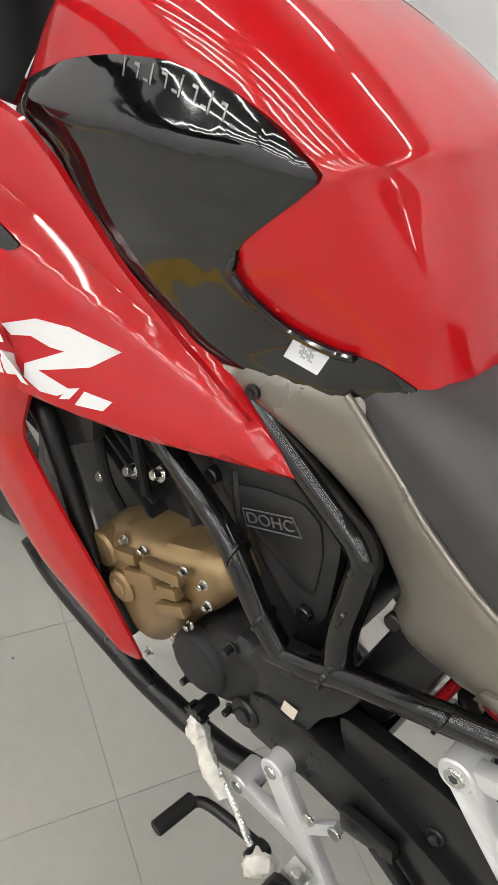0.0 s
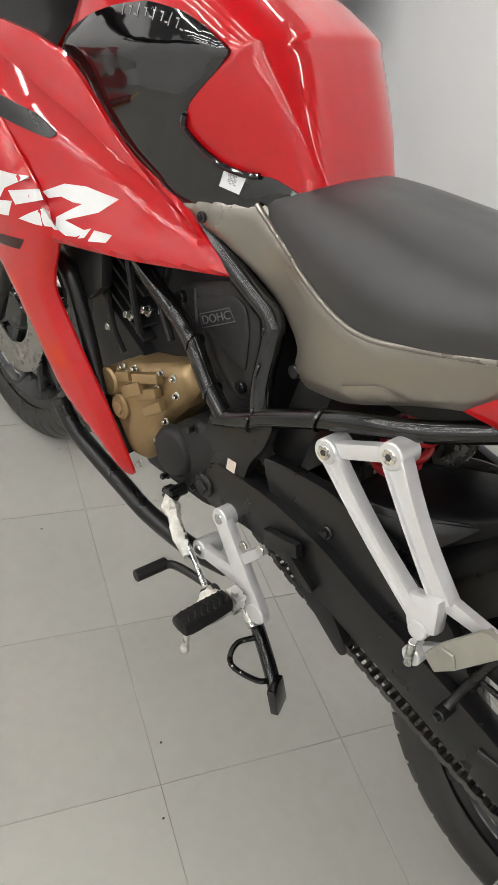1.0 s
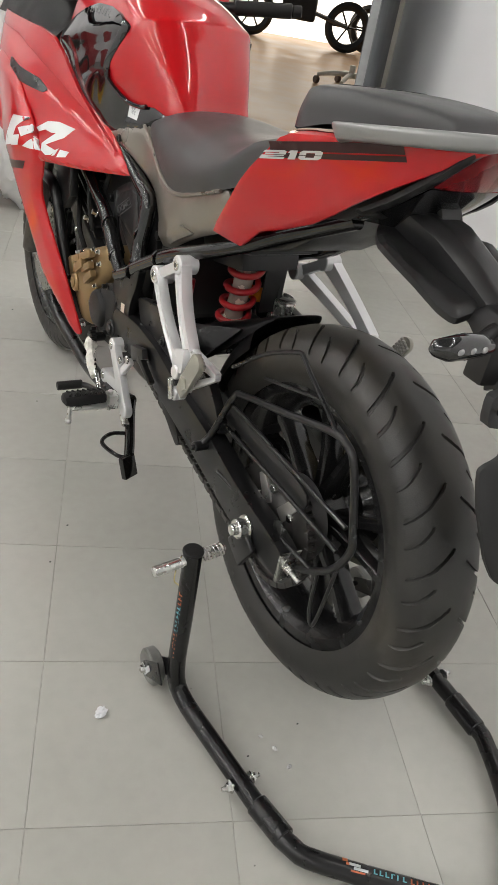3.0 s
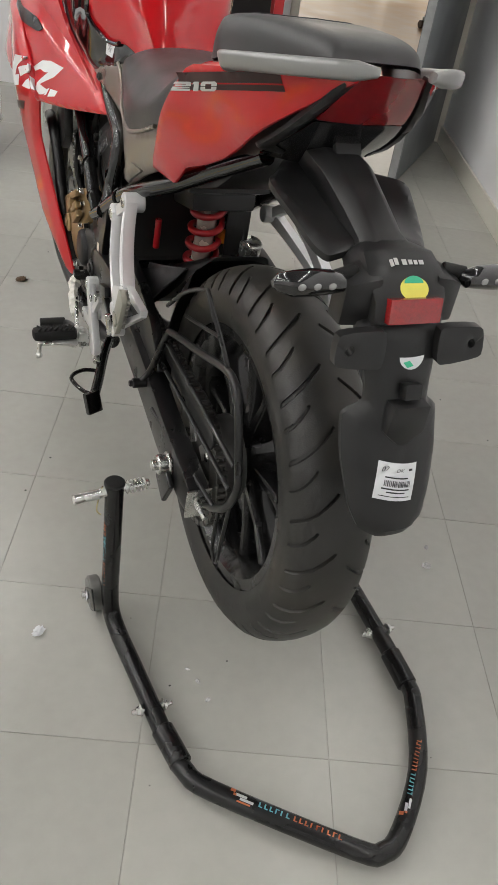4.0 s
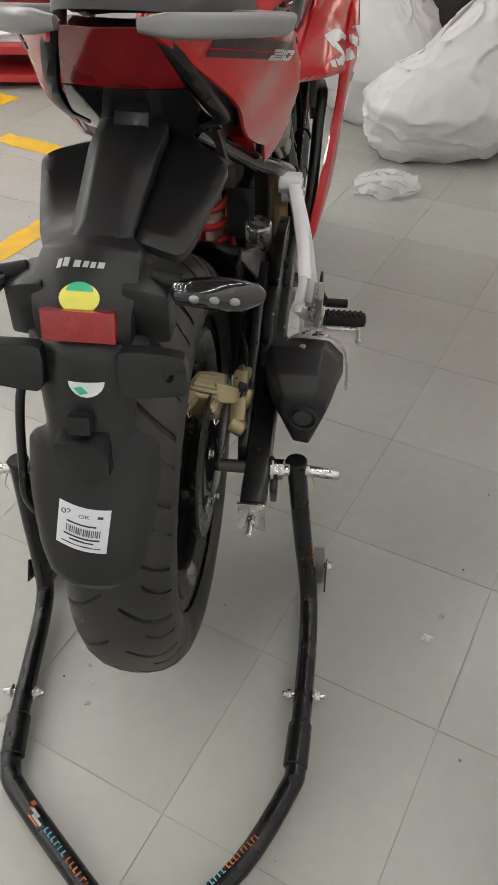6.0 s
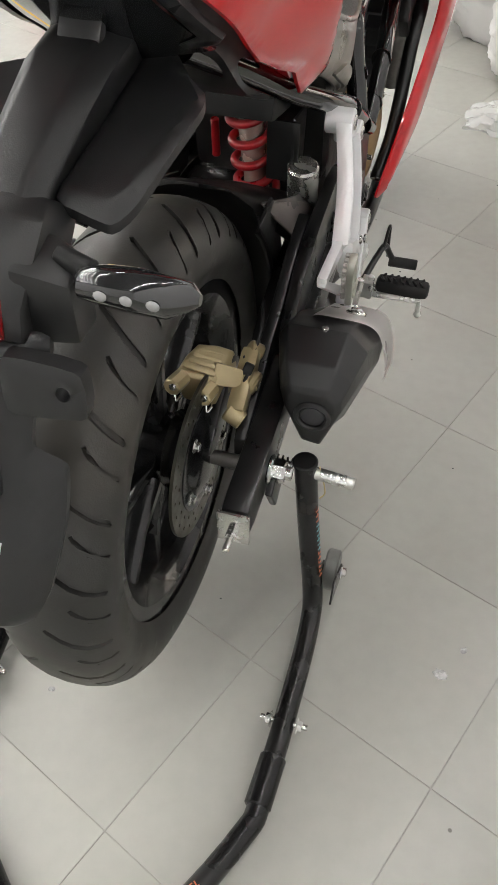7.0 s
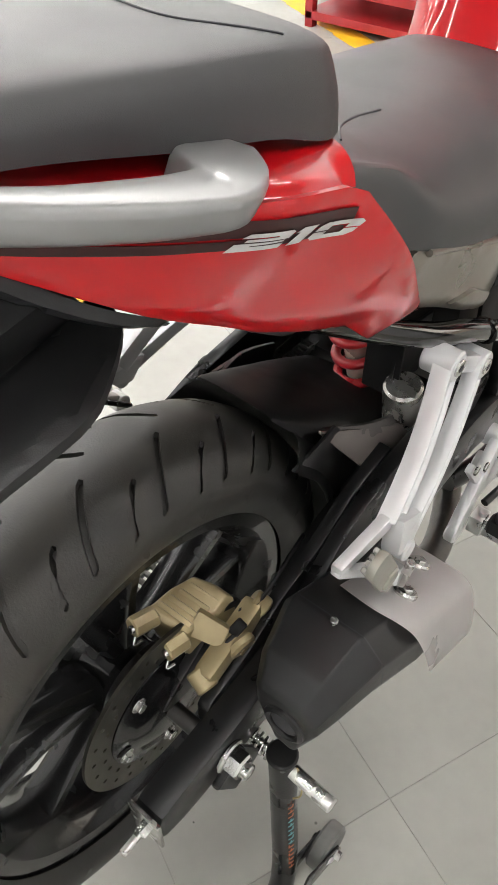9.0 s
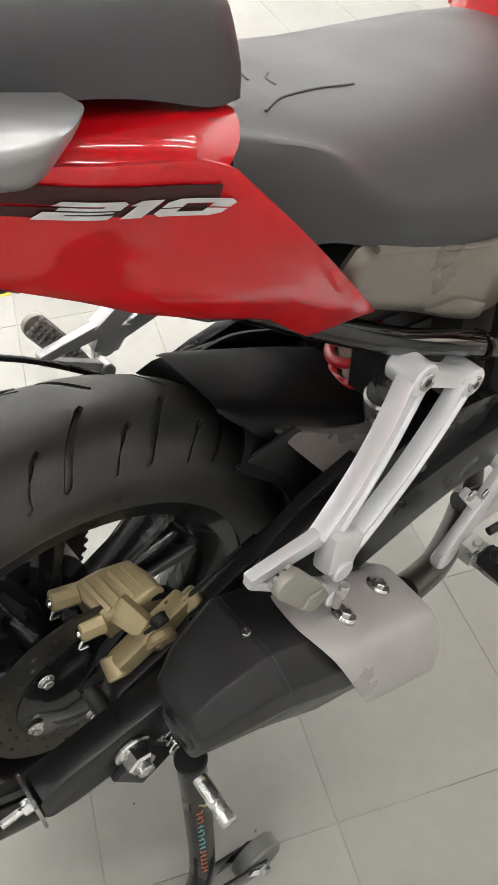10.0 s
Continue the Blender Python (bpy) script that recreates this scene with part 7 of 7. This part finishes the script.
def wrap_patch(a, b, r, deg0, deg1):
    """A strip of a tube's skin from a to b, between two angles from straight up."""
    a, b = Vector(a), Vector(b)
    d = (b - a).normalized()
    s = d.cross(Vector((0, 0, 1))).normalized()
    u = s.cross(d)
    bm = bmesh.new()
    rows = [[bm.verts.new(p + r * (math.cos(radians(g)) * u + math.sin(radians(g)) * s)) for g in np.linspace(deg0, deg1, 7)] for p in (a, b)]
    for i in range(6):
        bm.faces.new((rows[0][i], rows[0][i + 1], rows[1][i + 1], rows[1][i]))
    bmesh.ops.solidify(bm, geom=bm.faces[:], thickness=.0002)
    return bm


def printed(a, b, stretches):
    a, b = Vector(a), Vector(b)
    for t0, t1, mat_, lo, hi in stretches:
        part("print", wrap_patch(a + (b - a) * t0, a + (b - a) * t1, .0160, lo, hi), mat_, frame_bar, "coloured printed mark")


STROKES = [(.06, .10, STICKER_ORANGE, -40, -14), (.09, .115, STICKER_ORANGE, -10, 4), (.11, .20, PAPER, -14, 2), (.15, .26, PAPER, 4, 18), (.13, .24, STICKER_ORANGE, 22, 31)]
marks_rnd = random.Random(3)
for first, count, mat_ in ((.30, 6, STICKER_BLUE), (.58, 9, STICKER_ORANGE)):
    for k in range(count):
        t0 = first + .044 * k
        STROKES.append((t0, t0 + .012, mat_, -14, 14))
        if marks_rnd.random() < .8:
            g = marks_rnd.choice((-14, -3, 8))
            STROKES.append((t0 + .012, t0 + .030, mat_, g, g + 6))
printed((-.155, -.377, .026), (-.005, -.503, .026), STROKES)
printed((.092, -.505, .026), (.190, -.388, .026), STROKES)
for a, b, g0 in (((-.2385, .004, .11), (-.2345, .013, .285), -72), ((.2255, .034, .11), (.2075, .049, .285), 72)):
    a, b = Vector(a), Vector(b)
    strokes = []
    for k in range(15):
        t = .04 + .055 * k
        strokes.append((t, t + .016, -13, 13, k))
        g = marks_rnd.choice((-13, -3, 7))
        strokes.append((t + .016, t + .038, g, g + 6, k))
    for t0, t1, d0, d1, k in strokes:
        bm = bmesh.new()
        rows = [[bm.verts.new(c + .0161 * Vector((math.sin(radians(g0 + g)), -math.cos(radians(g0 + g)), 0))) for g in np.linspace(d0, d1, 5)] for c in (a + (b - a) * t0, a + (b - a) * t1)]
        for i in range(4):
            bm.faces.new((rows[0][i], rows[0][i + 1], rows[1][i + 1], rows[1][i]))
        bmesh.ops.solidify(bm, geom=bm.faces[:], thickness=.0002)
        part("print", bm, STICKER_ORANGE if k < 6 or k > 11 else STICKER_BLUE, frame_bar, "coloured printed mark")

# -- seams on the seats
SEAT_SHELL, PILL_SHELL = shell_of(seat), shell_of(pillion)


def seam(shell, pts, r, parent, label):
    bm = bmesh.new()
    out = []
    for p in curve_points([(x, y, 0) for x, y in pts], 8):
        hit = shell.ray_cast(Vector((p.x, p.y, 1.3)), Vector((0, 0, -1)))[0]
        if hit:
            out.append(hit + Vector((0, 0, r * .3)))
    tube(bm, out, r, 6, 1)
    return part("seam", bm, INK, parent, label)


seam(SEAT_SHELL, [(.085, .225), (.060, .262), (.045, .305), (.045, .345)], .0011, seat, "dark stitched seam")
seam(SEAT_SHELL, [(.030, .255), (.012, .262), (.0, .270)], .0009, seat, "dark stitched seam")
seam(SEAT_SHELL, [(.036, .275), (.022, .278), (.010, .290)], .0009, seat, "dark stitched seam")
seam(PILL_SHELL, [(-0.060, 0.157), (-0.030, 0.115), (-0.000, 0.106), (0.039, 0.106), (0.064, 0.122), (0.090, 0.146)], .0008, pillion, "thin seam")

# ---- things round the motorcycle ----
def sack(at, size, seed, label, lean=1.0):
    """A slumped full woven sack: a broad base with an ear, and a pinched mouth folded over to one end."""
    bm = bmesh.new()
    bmesh.ops.create_icosphere(bm, subdivisions=6, radius=1.0)
    off = Vector((seed * 3.1, seed * 1.7, 0))
    for v in bm.verts:
        p = v.co.copy()
        sx, sy, sz = (math.copysign(abs(c) ** 0.72, c) for c in p)
        up = (sz + 1) / 2
        pinch = max(0.0, up - .42) / .58
        x = sx * (1.0 - .52 * pinch + .06 * (1 - up)) + .26 * lean * pinch
        y = sy * (1.0 - .86 * pinch**1.1)
        z = sz * .8 + pinch**1.5 * (.22 + .55 * lean * sx) - .10 * (1 - up)
        ear = max(0.0, sx * lean - .75) * max(0.0, .35 - up) * 5
        x += .55 * ear * lean
        q = Vector((x, y, z))
        n = p.normalized()
        slack = noise.noise(Vector((p.x * 1.1, p.y * 1.1, p.z * 2.4)) + off)
        folds = (1 - 2 * abs(noise.noise(Vector((p.x * 1.5 + p.z, p.y * 1.5, p.z * 3.4 - p.x)) + off))) ** 5
        small = (1 - 2 * abs(noise.noise(Vector((p.x * 3.4, p.y * 3.4, p.z * 6.0 + p.x * 2)) + off * 1.3))) ** 5
        q += n * (.10 * slack + .055 * folds + .022 * small + .006 * noise.noise(p * 14 + off))
        q.z = max(q.z, -.86 + .015 * noise.noise(Vector((p.x * 6, p.y * 6, seed))))
        v.co = Vector((q.x * size[0], q.y * size[1], (q.z + .86) * size[2]))
    ob = thing("sack", label, "sack", "white sacks", at=at)
    body = part("body", bm, SACK, ob, angle=60)
    # folded hem along the mouth
    shell = shell_of(body)
    hem = []
    for k in range(15):
        x = size[0] * (-.66 + 1.30 * k / 14) * 1.0
        hit = shell.ray_cast(Vector((x, 0, 3)), Vector((0, 0, -1)))[0]
        if hit:
            hem.append(hit + Vector((0, -.012, -.004)))
    if len(hem) > 3:
        part("hem", tube(bmesh.new(), hem, .006, 8, 2), surface("grey_sack_hem", (0.42, 0.40, 0.37), 0.7), ob, "grey stitched hem of the mouth")
    return ob


sack(pose(.60, 2.24, 0, 0, 0, -4), (.285, .21, .285), 1, "large full white woven sack slumped on the tiles")
sack(pose(.36, 2.60, 0, 0, 0, -22), (.27, .16, .42), 2, "white woven sack standing behind another sack", -1.0)
sack(pose(-.36, 2.64, 0, 0, 0, -30), (.23, .24, .40), 3, "white woven sack beside the wall")

# clear bag scrap beside the sack
bm = bmesh.new()
bmesh.ops.create_icosphere(bm, subdivisions=4, radius=1.0)
for v in bm.verts:
    v.co += noise.noise_vector(v.co * 3) * .35
    v.co = Vector((v.co.x * .11, v.co.y * .08, max(0, v.co.z + .3) * .05))
m_bag, n_, l_, b_ = node_mat("clear_film")
b_.inputs["Base Color"].default_value = (.9, .9, .9, 1)
b_.inputs["Roughness"].default_value = .12
b_.inputs["Alpha"].default_value = .35
ob = solid("plastic_bag", bm, m_bag, "crumpled clear plastic bag on the tiles", "plastic bag")
ob.matrix_basis = pose(.40, 1.86, 0)

# paint bucket
bucket = thing("bucket", "white paint bucket with a purple and yellow label", "bucket", at=pose(-.77, 2.62, 0))
bm = bmesh.new()
lathe(bm, [(0, .0), (0, .118), (.006, .122), (.28, .138), (.285, .143), (.30, .143), (.30, .137), (.285, .132), (.02, .115), (.02, 0)], (0, 0, 0), 40, "z")
part("pail", bm, BUCKET_WHITE, bucket)
bm = bmesh.new()
lathe(bm, [(.298, 0), (.298, .140), (.286, .148), (.292, .150), (.308, .148), (.312, .135), (.306, .120), (.306, 0)], (0, 0, 0), 40, "z")
part("lid", bm, BUCKET_WHITE, bucket, "white snap-on lid")
for a0, a1, mat_ in ((-150, -105, BUCKET_LABEL), (-104, -72, BUCKET_PURPLE), (-71, -20, BUCKET_LABEL)):
    bm = bmesh.new()
    rows = [[bm.verts.new((r * math.cos(radians(a)), r * math.sin(radians(a)), z)) for a in np.linspace(a0, a1, 10)] for z, r in ((.05, .1268), (.235, .1372))]
    for i in range(9):
        bm.faces.new((rows[0][i], rows[0][i + 1], rows[1][i + 1], rows[1][i]))
    bmesh.ops.solidify(bm, geom=bm.faces[:], thickness=.0005)
    part("label", bm, mat_, bucket)
bm = bmesh.new()
tube(bm, [(-.146, 0, .27), (-.15, -.06, .20), (-.10, -.13, .16), (0, -.152, .15), (.10, -.13, .16), (.15, -.06, .20), (.146, 0, .27)], .003, 8, 5)
part("bail", bm, STEEL, bucket, "thin wire bail")
bm = bmesh.new()
for k in range(8):
    box(bm, (-.058 + .016 * k, 0, 0), (.010, .001, .028))
bmesh.ops.transform(bm, matrix=pose(0, -.1345, .15, 0, 90, 0), verts=bm.verts)
part("print", bm, PAPER, bucket)


# red service racks with shelves
def rack(at, width, depth, high, shelves, label):
    ob = thing("service_rack", label, "rack", "red racks", at=at)
    for x in (-1, 1):
        for y in (-1, 1):
            bm = bmesh.new()
            box(bm, (x * (width / 2 - .02), y * (depth / 2 - .02), high / 2), (.04, .04, high), bevel=.003)
            part("post", bm, RACK_RED, ob)
    for z in shelves:
        bm = bmesh.new()
        box(bm, (0, 0, z), (width, depth, .035), bevel=.004)
        part("shelf", bm, RACK_RED, ob)
    return ob


big_rack = rack(ROOM @ pose(.03, 3.08, 0), .95, .66, 1.8, (.17, .80, 1.30), "red steel service rack with dark clutter")
bm = bmesh.new()
box(bm, (0, .315, .95), (.88, .006, 1.60))
part("back_panel", bm, DARK_STUFF, big_rack, "dark back panel")
bm = bmesh.new()
box(bm, (-.46, 0, .95), (.006, .58, 1.60))
part("side_panel", bm, DARK_STUFF, big_rack, "dark side panel")
rack(pose(-1.45, 3.17, 0), .85, .5, .19, (.05, .172), "low red steel trolley with papers on it")
# pale plank lying before the doorway
bm = bmesh.new()
box(bm, (0, 0, .011), (.055, .42, .020), bevel=.002)
plank = solid("plank", bm, surface("pale_wood", (0.60, 0.54, 0.44), 0.5, 0, 0, 0.1, 12, 200, 0.1), "short pale wooden plank on the tiles", "plank")
plank.matrix_basis = ROOM @ pose(.543, 3.17, 0)
# clutter on the racks
def lump(name, at, size, seed, material, label, category):
    bm = bmesh.new()
    bmesh.ops.create_icosphere(bm, subdivisions=4, radius=1.0)
    for v in bm.verts:
        v.co += v.co.normalized() * (.12 * noise.noise(v.co * 2 + Vector((seed, 0, 0))))
        v.co = Vector((v.co.x * size[0], v.co.y * size[1], (max(v.co.z, -.8) + .8) * size[2]))
    ob = solid(name, bm, material, label, category)
    ob.matrix_basis = at
    return ob


lump("helmet", ROOM @ pose(.28, 2.95, .1875), (.13, .15, .13), 1, surface("orange_green_shell", (0.5, 0.16, 0.04), .3, 0, .5, .5, 6, 300, 0), "orange and dark patterned helmet on the rack", "helmet")
lump("bundle", ROOM @ pose(-.06, 3.05, .1875), (.16, .16, .15), 2, DARK_STUFF, "dark bundle on the red rack", "bundle")
lump("bundle", ROOM @ pose(.10, 3.10, .8175), (.22, .18, .16), 3, DARK_STUFF, "dark bundle on the upper rack shelf", "bundle")
bm = bmesh.new()
for k in range(5):
    box(bm, (-.05 + .03 * k, .02 * k, .004 + .008 * k), (.40, .29, .008), (0, 0, 9 * k), .001)
papers = solid("papers", bm, PAPER, "loose stack of white papers on the trolley", "papers")
papers.matrix_basis = pose(-1.33, 3.15, .1895)
bm = bmesh.new()
lathe(bm, [(-.05, .20), (-.06, .26), (-.035, .30), (.035, .30), (.06, .26), (.05, .20)], (0, 0, 0), 48, "z", True)
spare = solid("spare_tyre", bm, RUBBER, "black spare tyre leaning by the wall", "tyre")
spare.matrix_basis = pose(-1.36, 3.52, .30, 84, 0, 6)
# red cabinet farther left, seen over the seat
bm = bmesh.new()
box(bm, (0, 0, .50), (1.1, .5, .86), bevel=.008)
cab = thing("cabinet", "low red steel tool cabinet on dark feet", "cabinet", at=ROOM @ pose(-3.1, 3.2, 0))
part("body", bm, RACK_RED, cab)
for x in (-.48, .48):
    for y in (-.2, .2):
        bm = bmesh.new()
        box(bm, (x, y, .035), (.06, .06, .07), bevel=.004)
        part("foot", bm, DARK_STUFF, cab)

# scraps on the floor
def scrap(at, size, seed, material, label, category):
    bm = bmesh.new()
    bmesh.ops.create_icosphere(bm, subdivisions=3, radius=1.0)
    for v in bm.verts:
        v.co += noise.noise_vector(v.co * 2.5 + Vector((seed, 0, 0))) * .5
        v.co = Vector((v.co.x * size, v.co.y * size * .7, max(0, v.co.z + .6) * size * .45))
    ob = solid("scrap", bm, material, label, category, "scraps on the floor")
    ob.matrix_basis = at
    return ob


scrap(pose(-.365, .017, .001, 0, 0, 30), .012, 1, PAPER, "crumpled white paper scrap on the tiles", "scrap")
scrap(pose(-.20, 1.40, .001, 0, 0, 10), .016, 2, surface("dry_leaf", (0.10, 0.06, 0.03), .7), "dry brown leaf on the tiles", "leaf")
for k, (x, y, s) in enumerate(((.44, -.02, .010), (.47, .03, .006), (-.12, -.16, .005), (-.13, -.13, .004), (-.115, -.20, .005))):
    scrap(pose(x, y, .001, 0, 0, 50 * k), s, 5 + k, m_bag, "tiny scrap of clear plastic on the tiles", "scrap")
rnd = random.Random(5)
bm = bmesh.new()
for k in range(46):
    x, y, r = rnd.uniform(-.9, .9), rnd.uniform(-.7, 1.6), rnd.uniform(.0012, .0032)
    bmesh.ops.create_icosphere(bm, subdivisions=1, radius=r, matrix=pose(x, y, r * .4) @ Matrix.Diagonal((1, .7, .5, 1)))
solid("grit", bm, DARK_STUFF, "dark grit scattered on the tiles", "grit", kind="stuff")

# ---- the showroom beyond the door: a chair's castor base and two parked motorcycles ----
def castor_base(at):
    # stands for a chair, of which only the foot is built
    ob = thing("castor_base", "low cream five-legged chair base on brown castors", "display base", at=at)
    cream = surface("cream_leg_paint", (0.66, 0.60, 0.48), 0.35)
    for k in range(5):
        a = k * math.tau / 5
        c, n = math.cos(a), math.sin(a)
        part("leg", tube(bmesh.new(), [(.03 * c, .03 * n, .13), (.18 * c, .18 * n, .12), (.34 * c, .34 * n, .085)], [.026, .024, .018], 10, 4), cream, ob)
        bm = lathe(bmesh.new(), [(-.02, .012), (-.02, .032), (-.016, .036), (.016, .036), (.02, .032), (.02, .012)], (.34 * c, .34 * n, .036), 18)
        part("castor", bm, surface("brown_castor", (0.10, 0.06, 0.035), 0.5), ob, "brown castor wheel")
    part("post", rod(bmesh.new(), (0, 0, .10), (0, 0, .22), .03, 16), cream, ob)
    return ob


castor_base(ROOM @ pose(2.36, 7.35, .001, 0, 0, 25))


def far_bike(at, label):
    ob = thing("parked_motorcycle", label, "motorcycle", "showroom motorcycles", at=at)
    for y in (0, 1.32):
        bm = bmesh.new()
        lathe(bm, [(-.04, .22), (-.06, .26), (-.035, .305), (.035, .305), (.06, .26), (.04, .22)], (0, y, .305), 40, closed=True)
        lathe(bm, [(-.03, .20), (-.03, .222), (.03, .222), (.03, .20)], (0, y, .305), 40, closed=True)
        wheel_ = part("wheel", bm, RUBBER, ob)
        for k in range(6):
            bm = bmesh.new()
            a = k * math.tau / 6
            rod(bm, (0, y, .305), (0, y + .205 * math.cos(a), .305 + .205 * math.sin(a)), .012, 8)
            part("spoke", bm, RIM, wheel_)
    bm = skin([[(0, .45, .80), (-.06, .45, .79), (-.09, .45, .74)], [(0, .62, .93), (-.10, .62, .90), (-.13, .62, .78)], [(0, .90, .95), (-.11, .90, .92), (-.14, .90, .78)], [(0, 1.08, .88), (-.07, 1.08, .86), (-.09, 1.08, .78)]], 4, 4)
    part("tank", bm, surface("blue_grey_paint", (.10, .12, .16), .25, 0, .8), ob)
    bm = bmesh.new()
    box(bm, (0, .18, .80), (.20, .62, .10), (-6, 0, 0), .04, 3)
    part("seat", bm, VINYL, ob)
    bm = bmesh.new()
    box(bm, (0, .68, .48), (.26, .46, .38), bevel=.05, segs=3)
    part("engine", bm, ENGINE_BLACK, ob)
    bm = bmesh.new()
    for s in (-1, 1):
        rod(bm, (s * .09, 1.32, .305), (s * .09, 1.10, .98), .024, 12)
        rod(bm, (s * .10, 0, .305), (s * .08, .55, .42), .022, 12)
        tube(bm, [(0, 1.08, 1.0), (s * .25, 1.05, 1.05), (s * .36, .98, 1.04)], .014, 10, 4)
    part("fork", bm, DARK_STEEL, ob)
    return ob


fb = far_bike(ROOM @ pose(3.05, 10.55, .001, 0, 0, 75), "dark motorcycle parked in the bright showroom")
copy_thing(fb, ROOM @ pose(4.6, 10.2, .001, 0, 0, 60))

# ---- floor tiles ----
def tile_mesh():
    bm = bmesh.new()
    w, b = STEP / 2 - 0.00055, 0.0006
    rings = [[(sx * (w - i), sy * (w - i), z) for sx, sy in ((-1, -1), (1, -1), (1, 1), (-1, 1))] for i, z in ((0, -.0030), (0, -.0005), (b, 0.0))]
    vs = [[bm.verts.new(p) for p in r] for r in rings]
    for p, q in zip(vs, vs[1:]):
        for i in range(4):
            bm.faces.new((p[i], p[(i + 1) % 4], q[(i + 1) % 4], q[i]))
    bm.faces.new(vs[-1])
    return finish("tile", bm, TILE, 20)


tile_data = tile_mesh()
rnd = random.Random(11)
NEAR_V, NEAR_U = range(-7, 8), range(-8, 11)
for i in NEAR_V:
    for j in NEAR_U:
        ob = new("tile", tile_data)
        ob.parent = floor
        ob.matrix_basis = ROOM @ pose((i + .5) * STEP, (j + .5) * STEP, rnd.uniform(-.0002, .0001), rnd.uniform(-.03, .03), rnd.uniform(-.03, .03), 0)
verts, faces = [], []
corners = [v.co.copy() for v in tile_data.vertices]
polys = [tuple(p.vertices) for p in tile_data.polygons]
for i in range(-20, 6):
    for j in range(-16, 13):
        if i in NEAR_V and j in NEAR_U:
            continue
        if (i + 1) * STEP > V1 + .3 or (j + 1) * STEP > U1 + .45:
            continue
        k = len(verts)
        m = ROOM @ Matrix.Translation(((i + .5) * STEP, (j + .5) * STEP, 0))
        verts += [m @ c for c in corners]
        faces += [tuple(v + k for v in p) for p in polys]
me = bpy.data.meshes.new("far_tiles")
me.from_pydata(verts, [], faces)
me.materials.append(TILE)
far = new("far_tiles", me)
far.parent = floor
tagged(far, kind="stuff")
